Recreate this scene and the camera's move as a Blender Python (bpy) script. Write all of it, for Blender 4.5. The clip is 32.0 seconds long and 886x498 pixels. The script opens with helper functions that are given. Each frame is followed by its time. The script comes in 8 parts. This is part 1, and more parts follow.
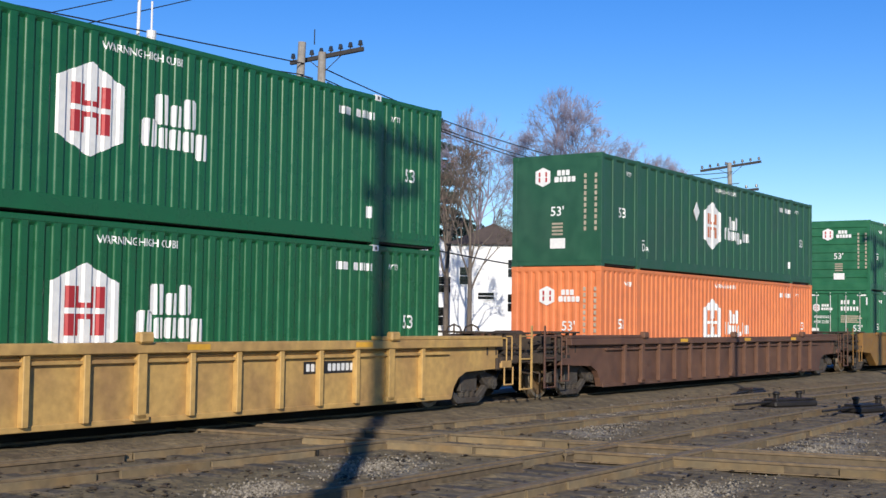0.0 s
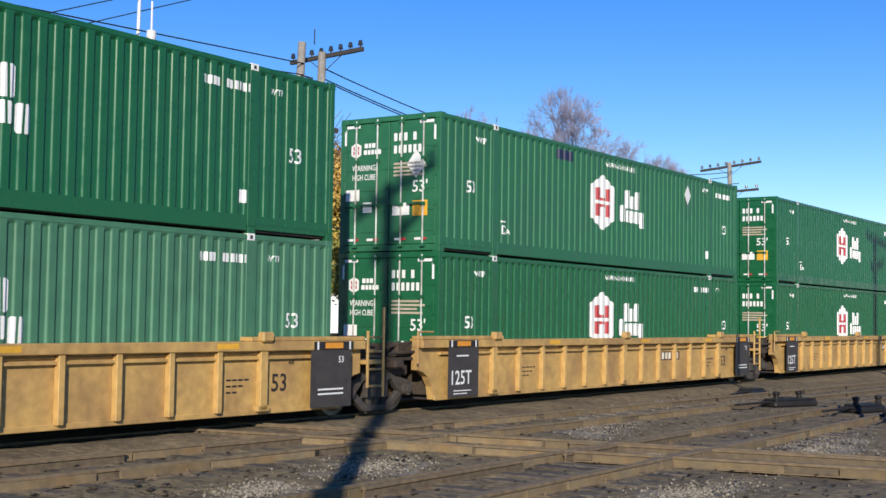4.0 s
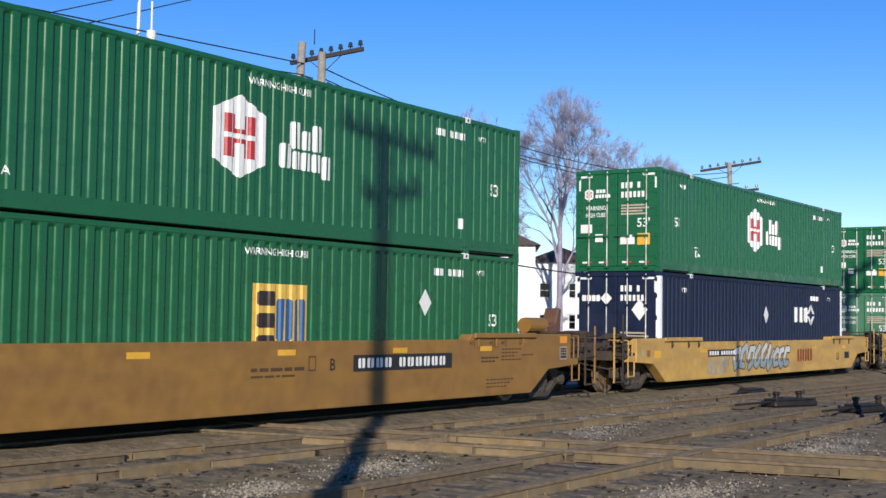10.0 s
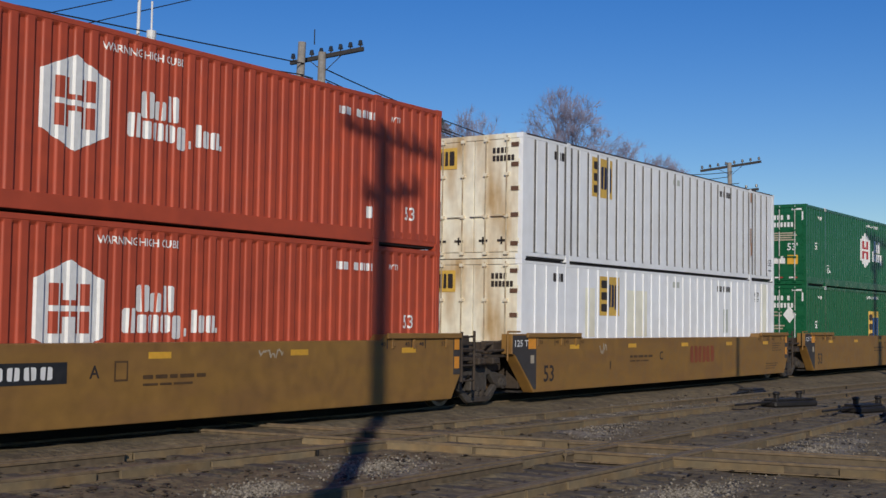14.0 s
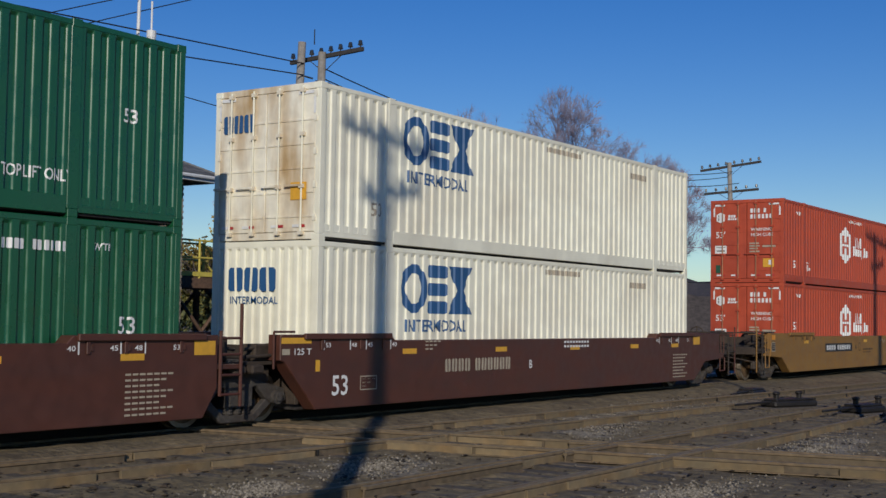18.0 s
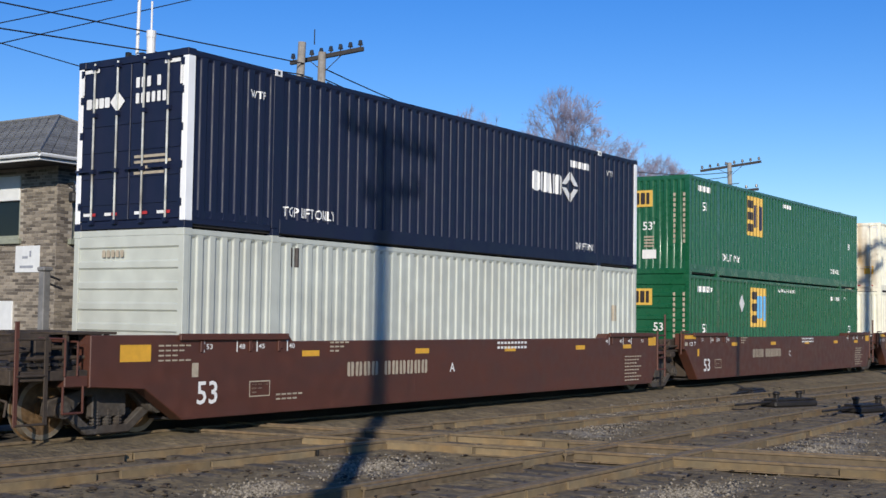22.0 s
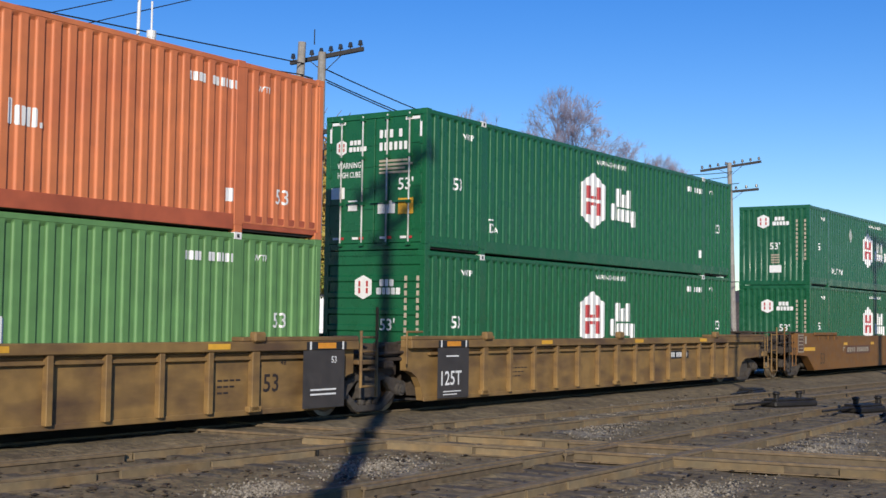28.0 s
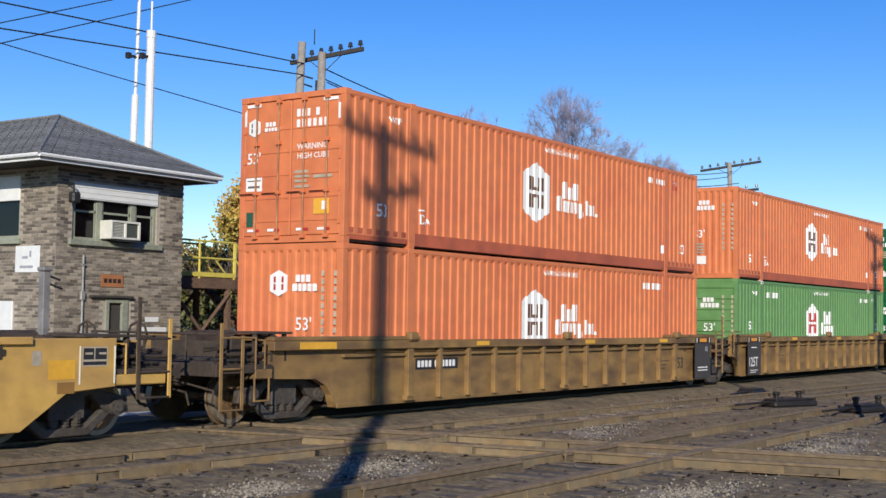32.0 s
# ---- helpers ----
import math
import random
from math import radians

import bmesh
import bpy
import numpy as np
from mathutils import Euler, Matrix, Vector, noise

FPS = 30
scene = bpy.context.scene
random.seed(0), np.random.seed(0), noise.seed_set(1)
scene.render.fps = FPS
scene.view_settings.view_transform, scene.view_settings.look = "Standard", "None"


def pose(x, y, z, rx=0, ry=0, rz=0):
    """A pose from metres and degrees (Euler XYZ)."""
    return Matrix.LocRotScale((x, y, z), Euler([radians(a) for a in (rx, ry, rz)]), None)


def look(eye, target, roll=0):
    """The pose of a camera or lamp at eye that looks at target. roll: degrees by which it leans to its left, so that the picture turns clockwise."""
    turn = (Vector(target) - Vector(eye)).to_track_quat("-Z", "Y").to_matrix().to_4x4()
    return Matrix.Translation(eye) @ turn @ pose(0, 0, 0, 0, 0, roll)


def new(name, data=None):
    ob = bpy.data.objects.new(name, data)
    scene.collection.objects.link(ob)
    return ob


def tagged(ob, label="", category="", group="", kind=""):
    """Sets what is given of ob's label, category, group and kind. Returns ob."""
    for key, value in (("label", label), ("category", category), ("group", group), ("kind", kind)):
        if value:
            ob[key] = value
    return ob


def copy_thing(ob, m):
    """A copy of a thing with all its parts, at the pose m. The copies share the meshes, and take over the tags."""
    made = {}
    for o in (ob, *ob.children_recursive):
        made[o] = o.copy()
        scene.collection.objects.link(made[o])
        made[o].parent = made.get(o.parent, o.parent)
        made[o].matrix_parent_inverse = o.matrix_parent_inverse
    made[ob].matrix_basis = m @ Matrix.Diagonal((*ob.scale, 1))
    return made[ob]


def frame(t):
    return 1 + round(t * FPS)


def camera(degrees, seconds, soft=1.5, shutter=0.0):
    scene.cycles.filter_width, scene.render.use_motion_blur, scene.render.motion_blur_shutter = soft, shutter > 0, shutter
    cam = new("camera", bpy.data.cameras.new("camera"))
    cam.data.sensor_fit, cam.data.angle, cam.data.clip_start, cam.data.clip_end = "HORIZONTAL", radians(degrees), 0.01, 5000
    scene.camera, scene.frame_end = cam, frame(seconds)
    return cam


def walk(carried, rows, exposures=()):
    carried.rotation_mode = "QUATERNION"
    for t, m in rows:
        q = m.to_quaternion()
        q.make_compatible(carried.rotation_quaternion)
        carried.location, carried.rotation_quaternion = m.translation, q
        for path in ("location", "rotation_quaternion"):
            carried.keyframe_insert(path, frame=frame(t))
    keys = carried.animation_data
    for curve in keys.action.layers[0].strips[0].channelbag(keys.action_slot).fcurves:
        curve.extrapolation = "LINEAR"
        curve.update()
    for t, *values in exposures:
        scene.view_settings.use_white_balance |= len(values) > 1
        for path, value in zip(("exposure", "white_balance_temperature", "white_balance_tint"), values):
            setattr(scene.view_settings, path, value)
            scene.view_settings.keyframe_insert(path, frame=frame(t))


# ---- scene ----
# World: x along the tracks (the train runs towards +x), y across them away from the camera, z up from the ballast.
EYE = 1.98                       # eye height above the ballast
SIDE = 14.63                     # y of the containers' near side
cam = camera(38.5, 32.0)
EYE_POSE = look((0, 0, EYE), (math.cos(radians(34.367)) * 100, math.sin(radians(34.367)) * 100, EYE + 100 * math.tan(radians(3.15))), 0.84)
walk(cam, [(0.0, EYE_POSE), (32.0, EYE_POSE)],
     exposures=[(0.0, 0.02, 6500, 10), (2.0, 0.08, 6500, 10), (4.0, 0.10, 6500, 10), (7.0, 0.0, 6500, 10), (9.0, 0.02, 6500, 10), (10.0, 0.08, 6500, 10), (11.0, 0.06, 6500, 10), (12.0, -0.02, 6500, 10), (12.5, -0.40, 6500, 10), (13.0, -0.58, 6500, 10), (14.0, -0.70, 6500, 10), (17.0, -0.50, 6420, 10), (18.0, -0.80, 6380, 10), (19.0, -0.93, 6380, 10), (20.0, -0.42, 6380, 10), (21.0, -0.20, 6380, 10), (22.0, -0.13, 6380, 10), (24.0, -0.17, 6380, 10), (25.0, -0.17, 6380, 10), (26.0, -0.28, 6500, 10), (29.0, 0.02, 6500, 10), (30.0, 0.10, 6500, 10), (31.0, 0.08, 6500, 10), (32.0, 0.02, 6500, 10)])

# ---------------------------------------------------------------- light
SUN_AZ, SUN_EL = 34.35, 21.0      # the light travels towards this angle from +x, and drops this steeply
sun = new("sun", bpy.data.lights.new("sun", "SUN"))
sun.data.energy, sun.data.angle, sun.data.color = 4.9, radians(0.53), (1.0, 0.91, 0.77)
sun.matrix_world = look((0, 0, 60), (math.cos(radians(SUN_AZ)), math.sin(radians(SUN_AZ)), 60 - math.tan(radians(SUN_EL))))
world = bpy.data.worlds.new("sky")
scene.world = world
world.use_nodes = True
sky = world.node_tree.nodes.new("ShaderNodeTexSky")
sky.sky_type, sky.sun_disc = "NISHITA", False
sky.sun_elevation, sky.sun_rotation = radians(SUN_EL), radians(90 - (SUN_AZ + 180))
sky.air_density, sky.dust_density, sky.ozone_density = 1.0, 0.0, 4.0
tone = world.node_tree.nodes.new("ShaderNodeHueSaturation")          # a clear, dry autumn sky: a deeper blue
tone.inputs["Hue"].default_value, tone.inputs["Saturation"].default_value = 0.518, 1.32
world.node_tree.links.new(sky.outputs[0], tone.inputs["Color"])
world.node_tree.links.new(tone.outputs[0], world.node_tree.nodes["Background"].inputs[0])
world.node_tree.nodes["Background"].inputs[1].default_value = 0.137


# ---------------------------------------------------------------- materials
def mat(name, color, rough=0.6, metal=0.0, grain=(8.0, 0.12), stain=(0.7, 0.25), dirt=None, bump=0.0, bump_scale=60.0, per_object=0.0, coat=0.0, streak=1.0):
    """Principled material whose colour varies at two scales: fine grain and wide stains; dirt: colour that the stains tend to; streak: how far the stains run down."""
    m = bpy.data.materials.new(name)
    m.use_nodes = True
    nt = m.node_tree
    b = nt.nodes["Principled BSDF"]
    b.inputs["Roughness"].default_value, b.inputs["Metallic"].default_value = rough, metal
    b.inputs["Coat Weight"].default_value = coat
    tc = nt.nodes.new("ShaderNodeTexCoord")

    def noise_node(scale, detail=4.0):
        n = nt.nodes.new("ShaderNodeTexNoise")
        n.inputs["Scale"].default_value, n.inputs["Detail"].default_value = scale, detail
        nt.links.new(tc.outputs["Object"], n.inputs["Vector"])
        return n

    def mix(fac, a, c, kind="MIX"):
        n = nt.nodes.new("ShaderNodeMix")
        n.data_type, n.blend_type = "RGBA", kind
        for sock, v in ((n.inputs[0], fac), (n.inputs[6], a), (n.inputs[7], c)):
            if hasattr(v, "links"):
                nt.links.new(v, sock)
            else:
                sock.default_value = v
        return n.outputs[2]

    def ramp(value, lo, hi, a=0.0, c=1.0):
        n = nt.nodes.new("ShaderNodeMapRange")
        nt.links.new(value, n.inputs[0])
        for k, v in zip((1, 2, 3, 4), (lo, hi, a, c)):
            n.inputs[k].default_value = v
        return n.outputs[0]

    base = (*color, 1)
    dirt_c = (*(dirt if dirt else tuple(c * 0.6 for c in color)), 1)
    wide = noise_node(stain[0], 6.0)
    if streak != 1.0:
        run = nt.nodes.new("ShaderNodeMapping")
        run.inputs["Scale"].default_value = (1, 1, streak)
        nt.links.new(tc.outputs["Object"], run.inputs["Vector"])
        nt.links.new(run.outputs[0], wide.inputs["Vector"])
    col = mix(ramp(wide.outputs[0], 0.42, 0.72, 0.0, stain[1] * 2), base, dirt_c)
    fine = noise_node(grain[0], 5.0)
    lo, hi = 1 - grain[1], 1 + grain[1]
    g = nt.nodes.new("ShaderNodeMapRange")
    nt.links.new(fine.outputs[0], g.inputs[0])
    for k, v in zip((1, 2, 3, 4), (0.3, 0.7, lo, hi)):
        g.inputs[k].default_value = v
    sc = nt.nodes.new("ShaderNodeVectorMath")
    sc.operation = "SCALE"
    nt.links.new(col, sc.inputs[0])
    nt.links.new(g.outputs[0], sc.inputs["Scale"])
    out = sc.outputs[0]
    if per_object:
        oi = nt.nodes.new("ShaderNodeObjectInfo")
        r = ramp(oi.outputs["Random"], 0, 1, 1 - per_object, 1 + per_object)
        s2 = nt.nodes.new("ShaderNodeVectorMath")
        s2.operation = "SCALE"
        nt.links.new(out, s2.inputs[0])
        nt.links.new(r, s2.inputs["Scale"])
        out = s2.outputs[0]
    nt.links.new(out, b.inputs["Base Color"])
    nt.links.new(ramp(fine.outputs[0], 0.3, 0.7, max(rough - 0.1, 0.05), min(rough + 0.12, 1)), b.inputs["Roughness"])
    if bump:
        bn = noise_node(bump_scale, 6.0)
        bp = nt.nodes.new("ShaderNodeBump")
        bp.inputs["Strength"].default_value, bp.inputs["Distance"].default_value = bump, 0.02
        nt.links.new(bn.outputs[0], bp.inputs["Height"])
        nt.links.new(bp.outputs[0], b.inputs["Normal"])
    return m


PAINT = {
    "green": mat("paint green", (0.010, 0.105, 0.041), 0.30, grain=(3, 0.10), stain=(0.5, 0.12), dirt=(0.02, 0.10, 0.05)),
    "green_b": mat("paint older green", (0.022, 0.135, 0.062), 0.45, grain=(3, 0.12), stain=(0.5, 0.18), dirt=(0.03, 0.10, 0.06)),
    "green_pale": mat("paint faded green", (0.055, 0.175, 0.10), 0.5, grain=(3, 0.12), stain=(0.5, 0.2), dirt=(0.05, 0.13, 0.08)),
    "green_light": mat("paint light green", (0.115, 0.255, 0.085), 0.5, grain=(3, 0.12), stain=(0.5, 0.2), dirt=(0.09, 0.19, 0.07)),
    "green_dull": mat("paint dull green", (0.018, 0.090, 0.048), 0.5, grain=(3, 0.14), stain=(0.5, 0.25), dirt=(0.03, 0.07, 0.05)),
    "green_gloss": mat("paint glossy green", (0.009, 0.094, 0.038), 0.29, grain=(3, 0.1), stain=(0.5, 0.12), dirt=(0.02, 0.09, 0.05)),
    "orange": mat("paint faded orange", (0.60, 0.187, 0.072), 0.55, grain=(3, 0.10), stain=(0.6, 0.2), dirt=(0.45, 0.10, 0.05)),
    "orange_lt": mat("paint pale orange", (0.70, 0.21, 0.075), 0.55, grain=(3, 0.10), stain=(0.6, 0.2), dirt=(0.5, 0.14, 0.07)),
    "rail_red": mat("paint dark red rail", (0.44, 0.105, 0.048), 0.6, grain=(3, 0.15), stain=(0.8, 0.35), dirt=(0.26, 0.06, 0.03)),
    "red": mat("paint brick red", (0.45, 0.073, 0.032), 0.55, grain=(3, 0.10), stain=(0.6, 0.2), dirt=(0.30, 0.05, 0.03)),
    "navy": mat("paint navy", (0.003, 0.010, 0.036), 0.55, grain=(3, 0.12), stain=(0.5, 0.15), dirt=(0.02, 0.025, 0.06)),
    "navy_dk": mat("paint dark navy", (0.006, 0.011, 0.036), 0.5, grain=(3, 0.12), stain=(0.5, 0.15), dirt=(0.02, 0.02, 0.04)),
    "white": mat("paint worn white", (0.86, 0.88, 0.90), 0.5, grain=(2.5, 0.05), stain=(0.9, 0.12), dirt=(0.66, 0.62, 0.54)),
    "stained_door": mat("rust stained white paint", (0.86, 0.82, 0.68), 0.6, grain=(5, 0.08), stain=(1.9, 0.48), dirt=(0.46, 0.30, 0.13), streak=0.28),
    "cream": mat("paint cream", (0.89, 0.87, 0.71), 0.5, grain=(2.5, 0.06), stain=(0.5, 0.2), dirt=(0.55, 0.48, 0.36)),
    "grey": mat("paint pale grey", (0.50, 0.53, 0.48), 0.5, grain=(2.5, 0.08), stain=(0.5, 0.25), dirt=(0.38, 0.38, 0.33)),
    "yellow_car": mat("car yellow", (0.50, 0.315, 0.105), 0.6, grain=(6, 0.18), stain=(1.1, 0.40), dirt=(0.27, 0.155, 0.07), bump=0.1),
    "yellow_clean": mat("car bright yellow", (0.53, 0.325, 0.082), 0.55, grain=(4, 0.12), stain=(0.8, 0.34), dirt=(0.33, 0.195, 0.075), bump=0.1, streak=3.0),
    "brown_car": mat("car brown", (0.262, 0.138, 0.031), 0.62, grain=(4, 0.12), stain=(0.8, 0.28), dirt=(0.18, 0.09, 0.034), bump=0.1, streak=3.0),
    "brown_dark": mat("car dark brown", (0.200, 0.090, 0.020), 0.65, grain=(4, 0.12), stain=(0.8, 0.28), dirt=(0.125, 0.058, 0.022), bump=0.1, streak=3.0),
    "olive_car": mat("car dirty yellow", (0.25, 0.150, 0.050), 0.7, grain=(4, 0.16), stain=(0.8, 0.48), dirt=(0.095, 0.055, 0.03), bump=0.1, streak=3.0),
    "rust_car": mat("car rusty brown", (0.13, 0.065, 0.04), 0.72, grain=(4, 0.2), stain=(0.8, 0.45), dirt=(0.08, 0.04, 0.03), bump=0.15),
    "maroon_car": mat("car maroon", (0.090, 0.030, 0.018), 0.5, grain=(4, 0.12), stain=(0.8, 0.25), dirt=(0.06, 0.03, 0.025), bump=0.08, streak=3.0),
}
for _key in ("green", "green_b", "navy", "navy_dk", "red", "orange"):
    PAINT[_key].node_tree.nodes["Principled BSDF"].inputs["Specular IOR Level"].default_value = 0.42
PAINT["green_gloss"].node_tree.nodes["Principled BSDF"].inputs["Specular IOR Level"].default_value = 0.75
STEEL = mat("dusty truck steel", (0.075, 0.066, 0.058), 0.75, 0.2, grain=(14, 0.3), stain=(3, 0.4), dirt=(0.05, 0.035, 0.025), bump=0.3)
TREAD = mat("worn wheel tread", (0.36, 0.30, 0.23), 0.45, 0.6, grain=(10, 0.2))
HUB_RUST = mat("rusty wheel plate", (0.20, 0.125, 0.065), 0.6, 0.3, grain=(14, 0.3), stain=(3, 0.5))
BLACK = mat("black paint", (0.02, 0.02, 0.022), 0.6, grain=(10, 0.2))
DARK = mat("dark steel", (0.035, 0.03, 0.028), 0.7, 0.1, grain=(10, 0.3))
MARK = mat("white marking", (0.78, 0.78, 0.76), 0.5, grain=(10, 0.06), stain=(2, 0.1))
MARK_DIM = mat("dusty marking", (0.42, 0.36, 0.27), 0.6, grain=(10, 0.15))
MARK_GREY = mat("grey marking", (0.12, 0.12, 0.11), 0.6, grain=(10, 0.1))
MARK_RED = mat("red marking", (0.42, 0.03, 0.035), 0.5, grain=(10, 0.06))
MARK_DK = mat("dark marking", (0.03, 0.022, 0.02), 0.6, grain=(10, 0.1))
MARK_BLUE = mat("blue marking", (0.025, 0.10, 0.25), 0.5, grain=(10, 0.06))
MARK_NAVY = mat("navy marking", (0.01, 0.015, 0.06), 0.5, grain=(10, 0.06))
MARK_SKY = mat("light blue marking", (0.10, 0.38, 0.68), 0.5, grain=(10, 0.06))
# deck grime, its colour darkened further for the shade between car ends
GRIME_SHADE = mat("grimy deck steel darkened for shade", (0.058, 0.042, 0.030), 0.8, 0.1, grain=(14, 0.3), stain=(2, 0.45), dirt=(0.032, 0.024, 0.019), bump=0.3)
PANEL = mat("dark grey panel", (0.050, 0.044, 0.042), 0.7, grain=(8, 0.2), stain=(2, 0.3))
MARK_ORANGE = mat("orange marking", (0.75, 0.30, 0.03), 0.5, grain=(10, 0.1))
MARK_YEL = mat("yellow marking", (0.75, 0.40, 0.04), 0.5, grain=(10, 0.08))
MARK_GOLD = mat("gold marking", (0.68, 0.43, 0.08), 0.55, grain=(10, 0.1))
MARK_FAINT = mat("faded dark lettering", (0.085, 0.045, 0.016), 0.65, grain=(10, 0.25))
MARK_RUST = mat("rust red lettering", (0.25, 0.06, 0.02), 0.6, grain=(10, 0.15))
GALV = mat("galvanised rod", (0.50, 0.51, 0.50), 0.4, 0.6, grain=(12, 0.1))
# ---------------------------------------------------------------- mesh helpers
def link_mesh(name, bm, material, parent=None, label="", smooth=False):
    me = bpy.data.meshes.new(name)
    bm.normal_update()
    bm.to_mesh(me)
    bm.free()
    for mm in (material if isinstance(material, (list, tuple)) else [material]):
        me.materials.append(mm)
    if smooth:
        for p in me.polygons:
            p.use_smooth = True
    return place(name, me, parent, label=label)


def place(name, me, parent=None, m=None, label=""):
    ob = new(name, me)
    if parent:
        ob.parent = parent
    if m is not None:
        ob.matrix_basis = m
    if label:
        ob["label"] = label
    return ob


part = link_mesh


def thing(name, label, category, group="", at=None):
    e = new(name)
    e.empty_display_size = 0.2
    if at is not None:
        e.matrix_basis = at
    return tagged(e, label, category, group)


def box(bm, x0, y0, z0, x1, y1, z1, bevel=0.0, mi=0):
    r = bmesh.ops.create_cube(bm, size=1.0)
    vs = r["verts"]
    bmesh.ops.scale(bm, vec=(abs(x1 - x0), abs(y1 - y0), abs(z1 - z0)), verts=vs)
    bmesh.ops.translate(bm, vec=((x0 + x1) / 2, (y0 + y1) / 2, (z0 + z1) / 2), verts=vs)
    faces = {f for v in vs for f in v.link_faces}
    for f in faces:
        f.material_index = mi
    if bevel:
        bmesh.ops.bevel(bm, geom=list({e for v in vs for e in v.link_edges}), offset=bevel, segments=1, affect="EDGES", profile=0.5)
    return bm


def boxes(*rows, bevel=0.0):
    bm = bmesh.new()
    for r in rows:
        box(bm, *r, bevel=bevel)
    return bm


def tube(bm, p, q, r, n=8, r2=None):
    """A round bar from p to q, tapering to r2."""
    p, q = Vector(p), Vector(q)
    r2 = r if r2 is None else r2
    rot = (q - p).to_track_quat("Z", "Y").to_matrix()
    ring = [rot @ Vector((math.cos(6.28318531 * i / n), math.sin(6.28318531 * i / n), 0)) for i in range(n)]
    a = [bm.verts.new(p + c * r) for c in ring]
    b = [bm.verts.new(q + c * r2) for c in ring]
    for i in range(n):
        bm.faces.new((a[i], a[(i + 1) % n], b[(i + 1) % n], b[i]))
    bm.faces.new(a[::-1])
    bm.faces.new(b)
    return bm


def tubes(r, *pairs, n=8):
    bm = bmesh.new()
    for p, q in pairs:
        tube(bm, p, q, r, n)
    return bm


def prism(bm, pts, y0, y1):
    """Extrude an outline in (x, z) from y0 to y1."""
    a = [bm.verts.new((x, y0, z)) for x, z in pts]
    b = [bm.verts.new((x, y1, z)) for x, z in pts]
    n = len(pts)
    fs = [bm.faces.new(a), bm.faces.new(b[::-1])]
    for i in range(n):
        fs.append(bm.faces.new((a[i], b[i], b[(i + 1) % n], a[(i + 1) % n])))
    bmesh.ops.recalc_face_normals(bm, faces=fs)
    return bm


def disc(bm, c, r, y0, y1, n=24):
    tube(bm, (c[0], y0, c[1]), (c[0], y1, c[1]), r, n)
    return bm


GLYPHS = {}
for text in ("53", "40", "45", "48", "53'", "125T", "125 T", "WTP", "WARNING HIGH CUBE", "WARNING", "HIGH CUBE", "TOP LIFT ONLY", "INTERMODAL", "D", "A", "B", "C"):
    # outline of each word in the built-in font, one unit high
    cu = bpy.data.curves.new("word", "FONT")
    cu.body, cu.size, cu.resolution_u, cu.offset = text, 1.0, 2, 0.012
    ob = new("word", cu)
    GLYPHS[text] = bpy.data.meshes.new_from_object(ob.evaluated_get(bpy.context.evaluated_depsgraph_get()))
    bpy.data.objects.remove(ob)
    bpy.data.curves.remove(cu)


def flat_word(bm, text, x, z, size, width=None):
    me = GLYPHS[text]
    w = max((v.co.x for v in me.vertices), default=1)
    k = (width / w) if width else size
    vs = [bm.verts.new((x + v.co.x * k, 0, z + v.co.y * size)) for v in me.vertices]
    for p in me.polygons:
        try:
            bm.faces.new([vs[i] for i in p.vertices])
        except ValueError:
            pass


def flat_poly(bm, pts):
    bm.faces.new([bm.verts.new((x, 0, z)) for x, z in pts])


def flat_rect(bm, x0, z0, x1, z1):
    flat_poly(bm, [(x0, z0), (x1, z0), (x1, z1), (x0, z1)])


def block_rects(x, z, widths, h, gap):
    """Outlines (x0, z0, x1, z1) of a row of plain blocks. Negative width: a space; a tuple gives (width, height, drop)."""
    out = []
    for w in widths:
        wd, hh, dz = w if isinstance(w, tuple) else (abs(w), h, 0)
        if isinstance(w, tuple) or w > 0:
            out.append((x, z - dz, x + wd, z - dz + hh))
        x += wd + gap
    return out


def flat_block(bm, a, d, b, e, slit=0):
    """A plain rounded block; slit: a slanted cut through it, leaning to one side or the other."""
    w, h = b - a, e - d
    c = min(w, h) * 0.13
    if not slit:
        flat_poly(bm, [(a + c, d), (b - c, d), (b, d + c), (b, e - c), (b - c, e), (a + c, e), (a, e - c), (a, d + c)])
        return
    g = w * 0.085
    lo, hi = a + w * (0.5 - 0.03 * slit), a + w * (0.5 + 0.03 * slit)
    flat_poly(bm, [(a + c, d), (lo - g, d), (hi - g, e), (a + c, e), (a, e - c), (a, d + c)])
    flat_poly(bm, [(lo + g, d), (b - c, d), (b, d + c), (b, e - c), (b - c, e), (hi + g, e)])


def flat_blocks(bm, x, z, widths, h, gap, hollow=False):
    """A row of plain rounded blocks: writing with no letters; the wide ones are cut by a slit."""
    for i, (a, d, b, e) in enumerate(block_rects(x, z, widths, h, gap)):
        flat_block(bm, a, d, b, e, (1 if i % 2 else -1) if hollow and b - a > 0.16 else 0)


# ---------------------------------------------------------------- containers
LEN, WID, TALL = 16.25, 2.59, 2.87
PITCH, DEPTH = 0.278, 0.036
POST = 2.13                                   # support posts stand this far in from each end


def side_breaks(x0, x1, pitch=PITCH, land=0.215):
    """Breakpoints (x, depth) of the corrugation between x0 and x1."""
    n = max(1, round((x1 - x0) / pitch))
    p = (x1 - x0) / n
    out = [(x0, 0.0)]
    for i in range(n):
        a = x0 + i * p
        g = min(0.105, 0.03 / p)
        out += [(a + p * land, 0.0), (a + p * (land + g), DEPTH), (a + p * (1 - land - g), DEPTH), (a + p * (1 - land), 0.0)]
    out.append((x1, 0.0))
    return out


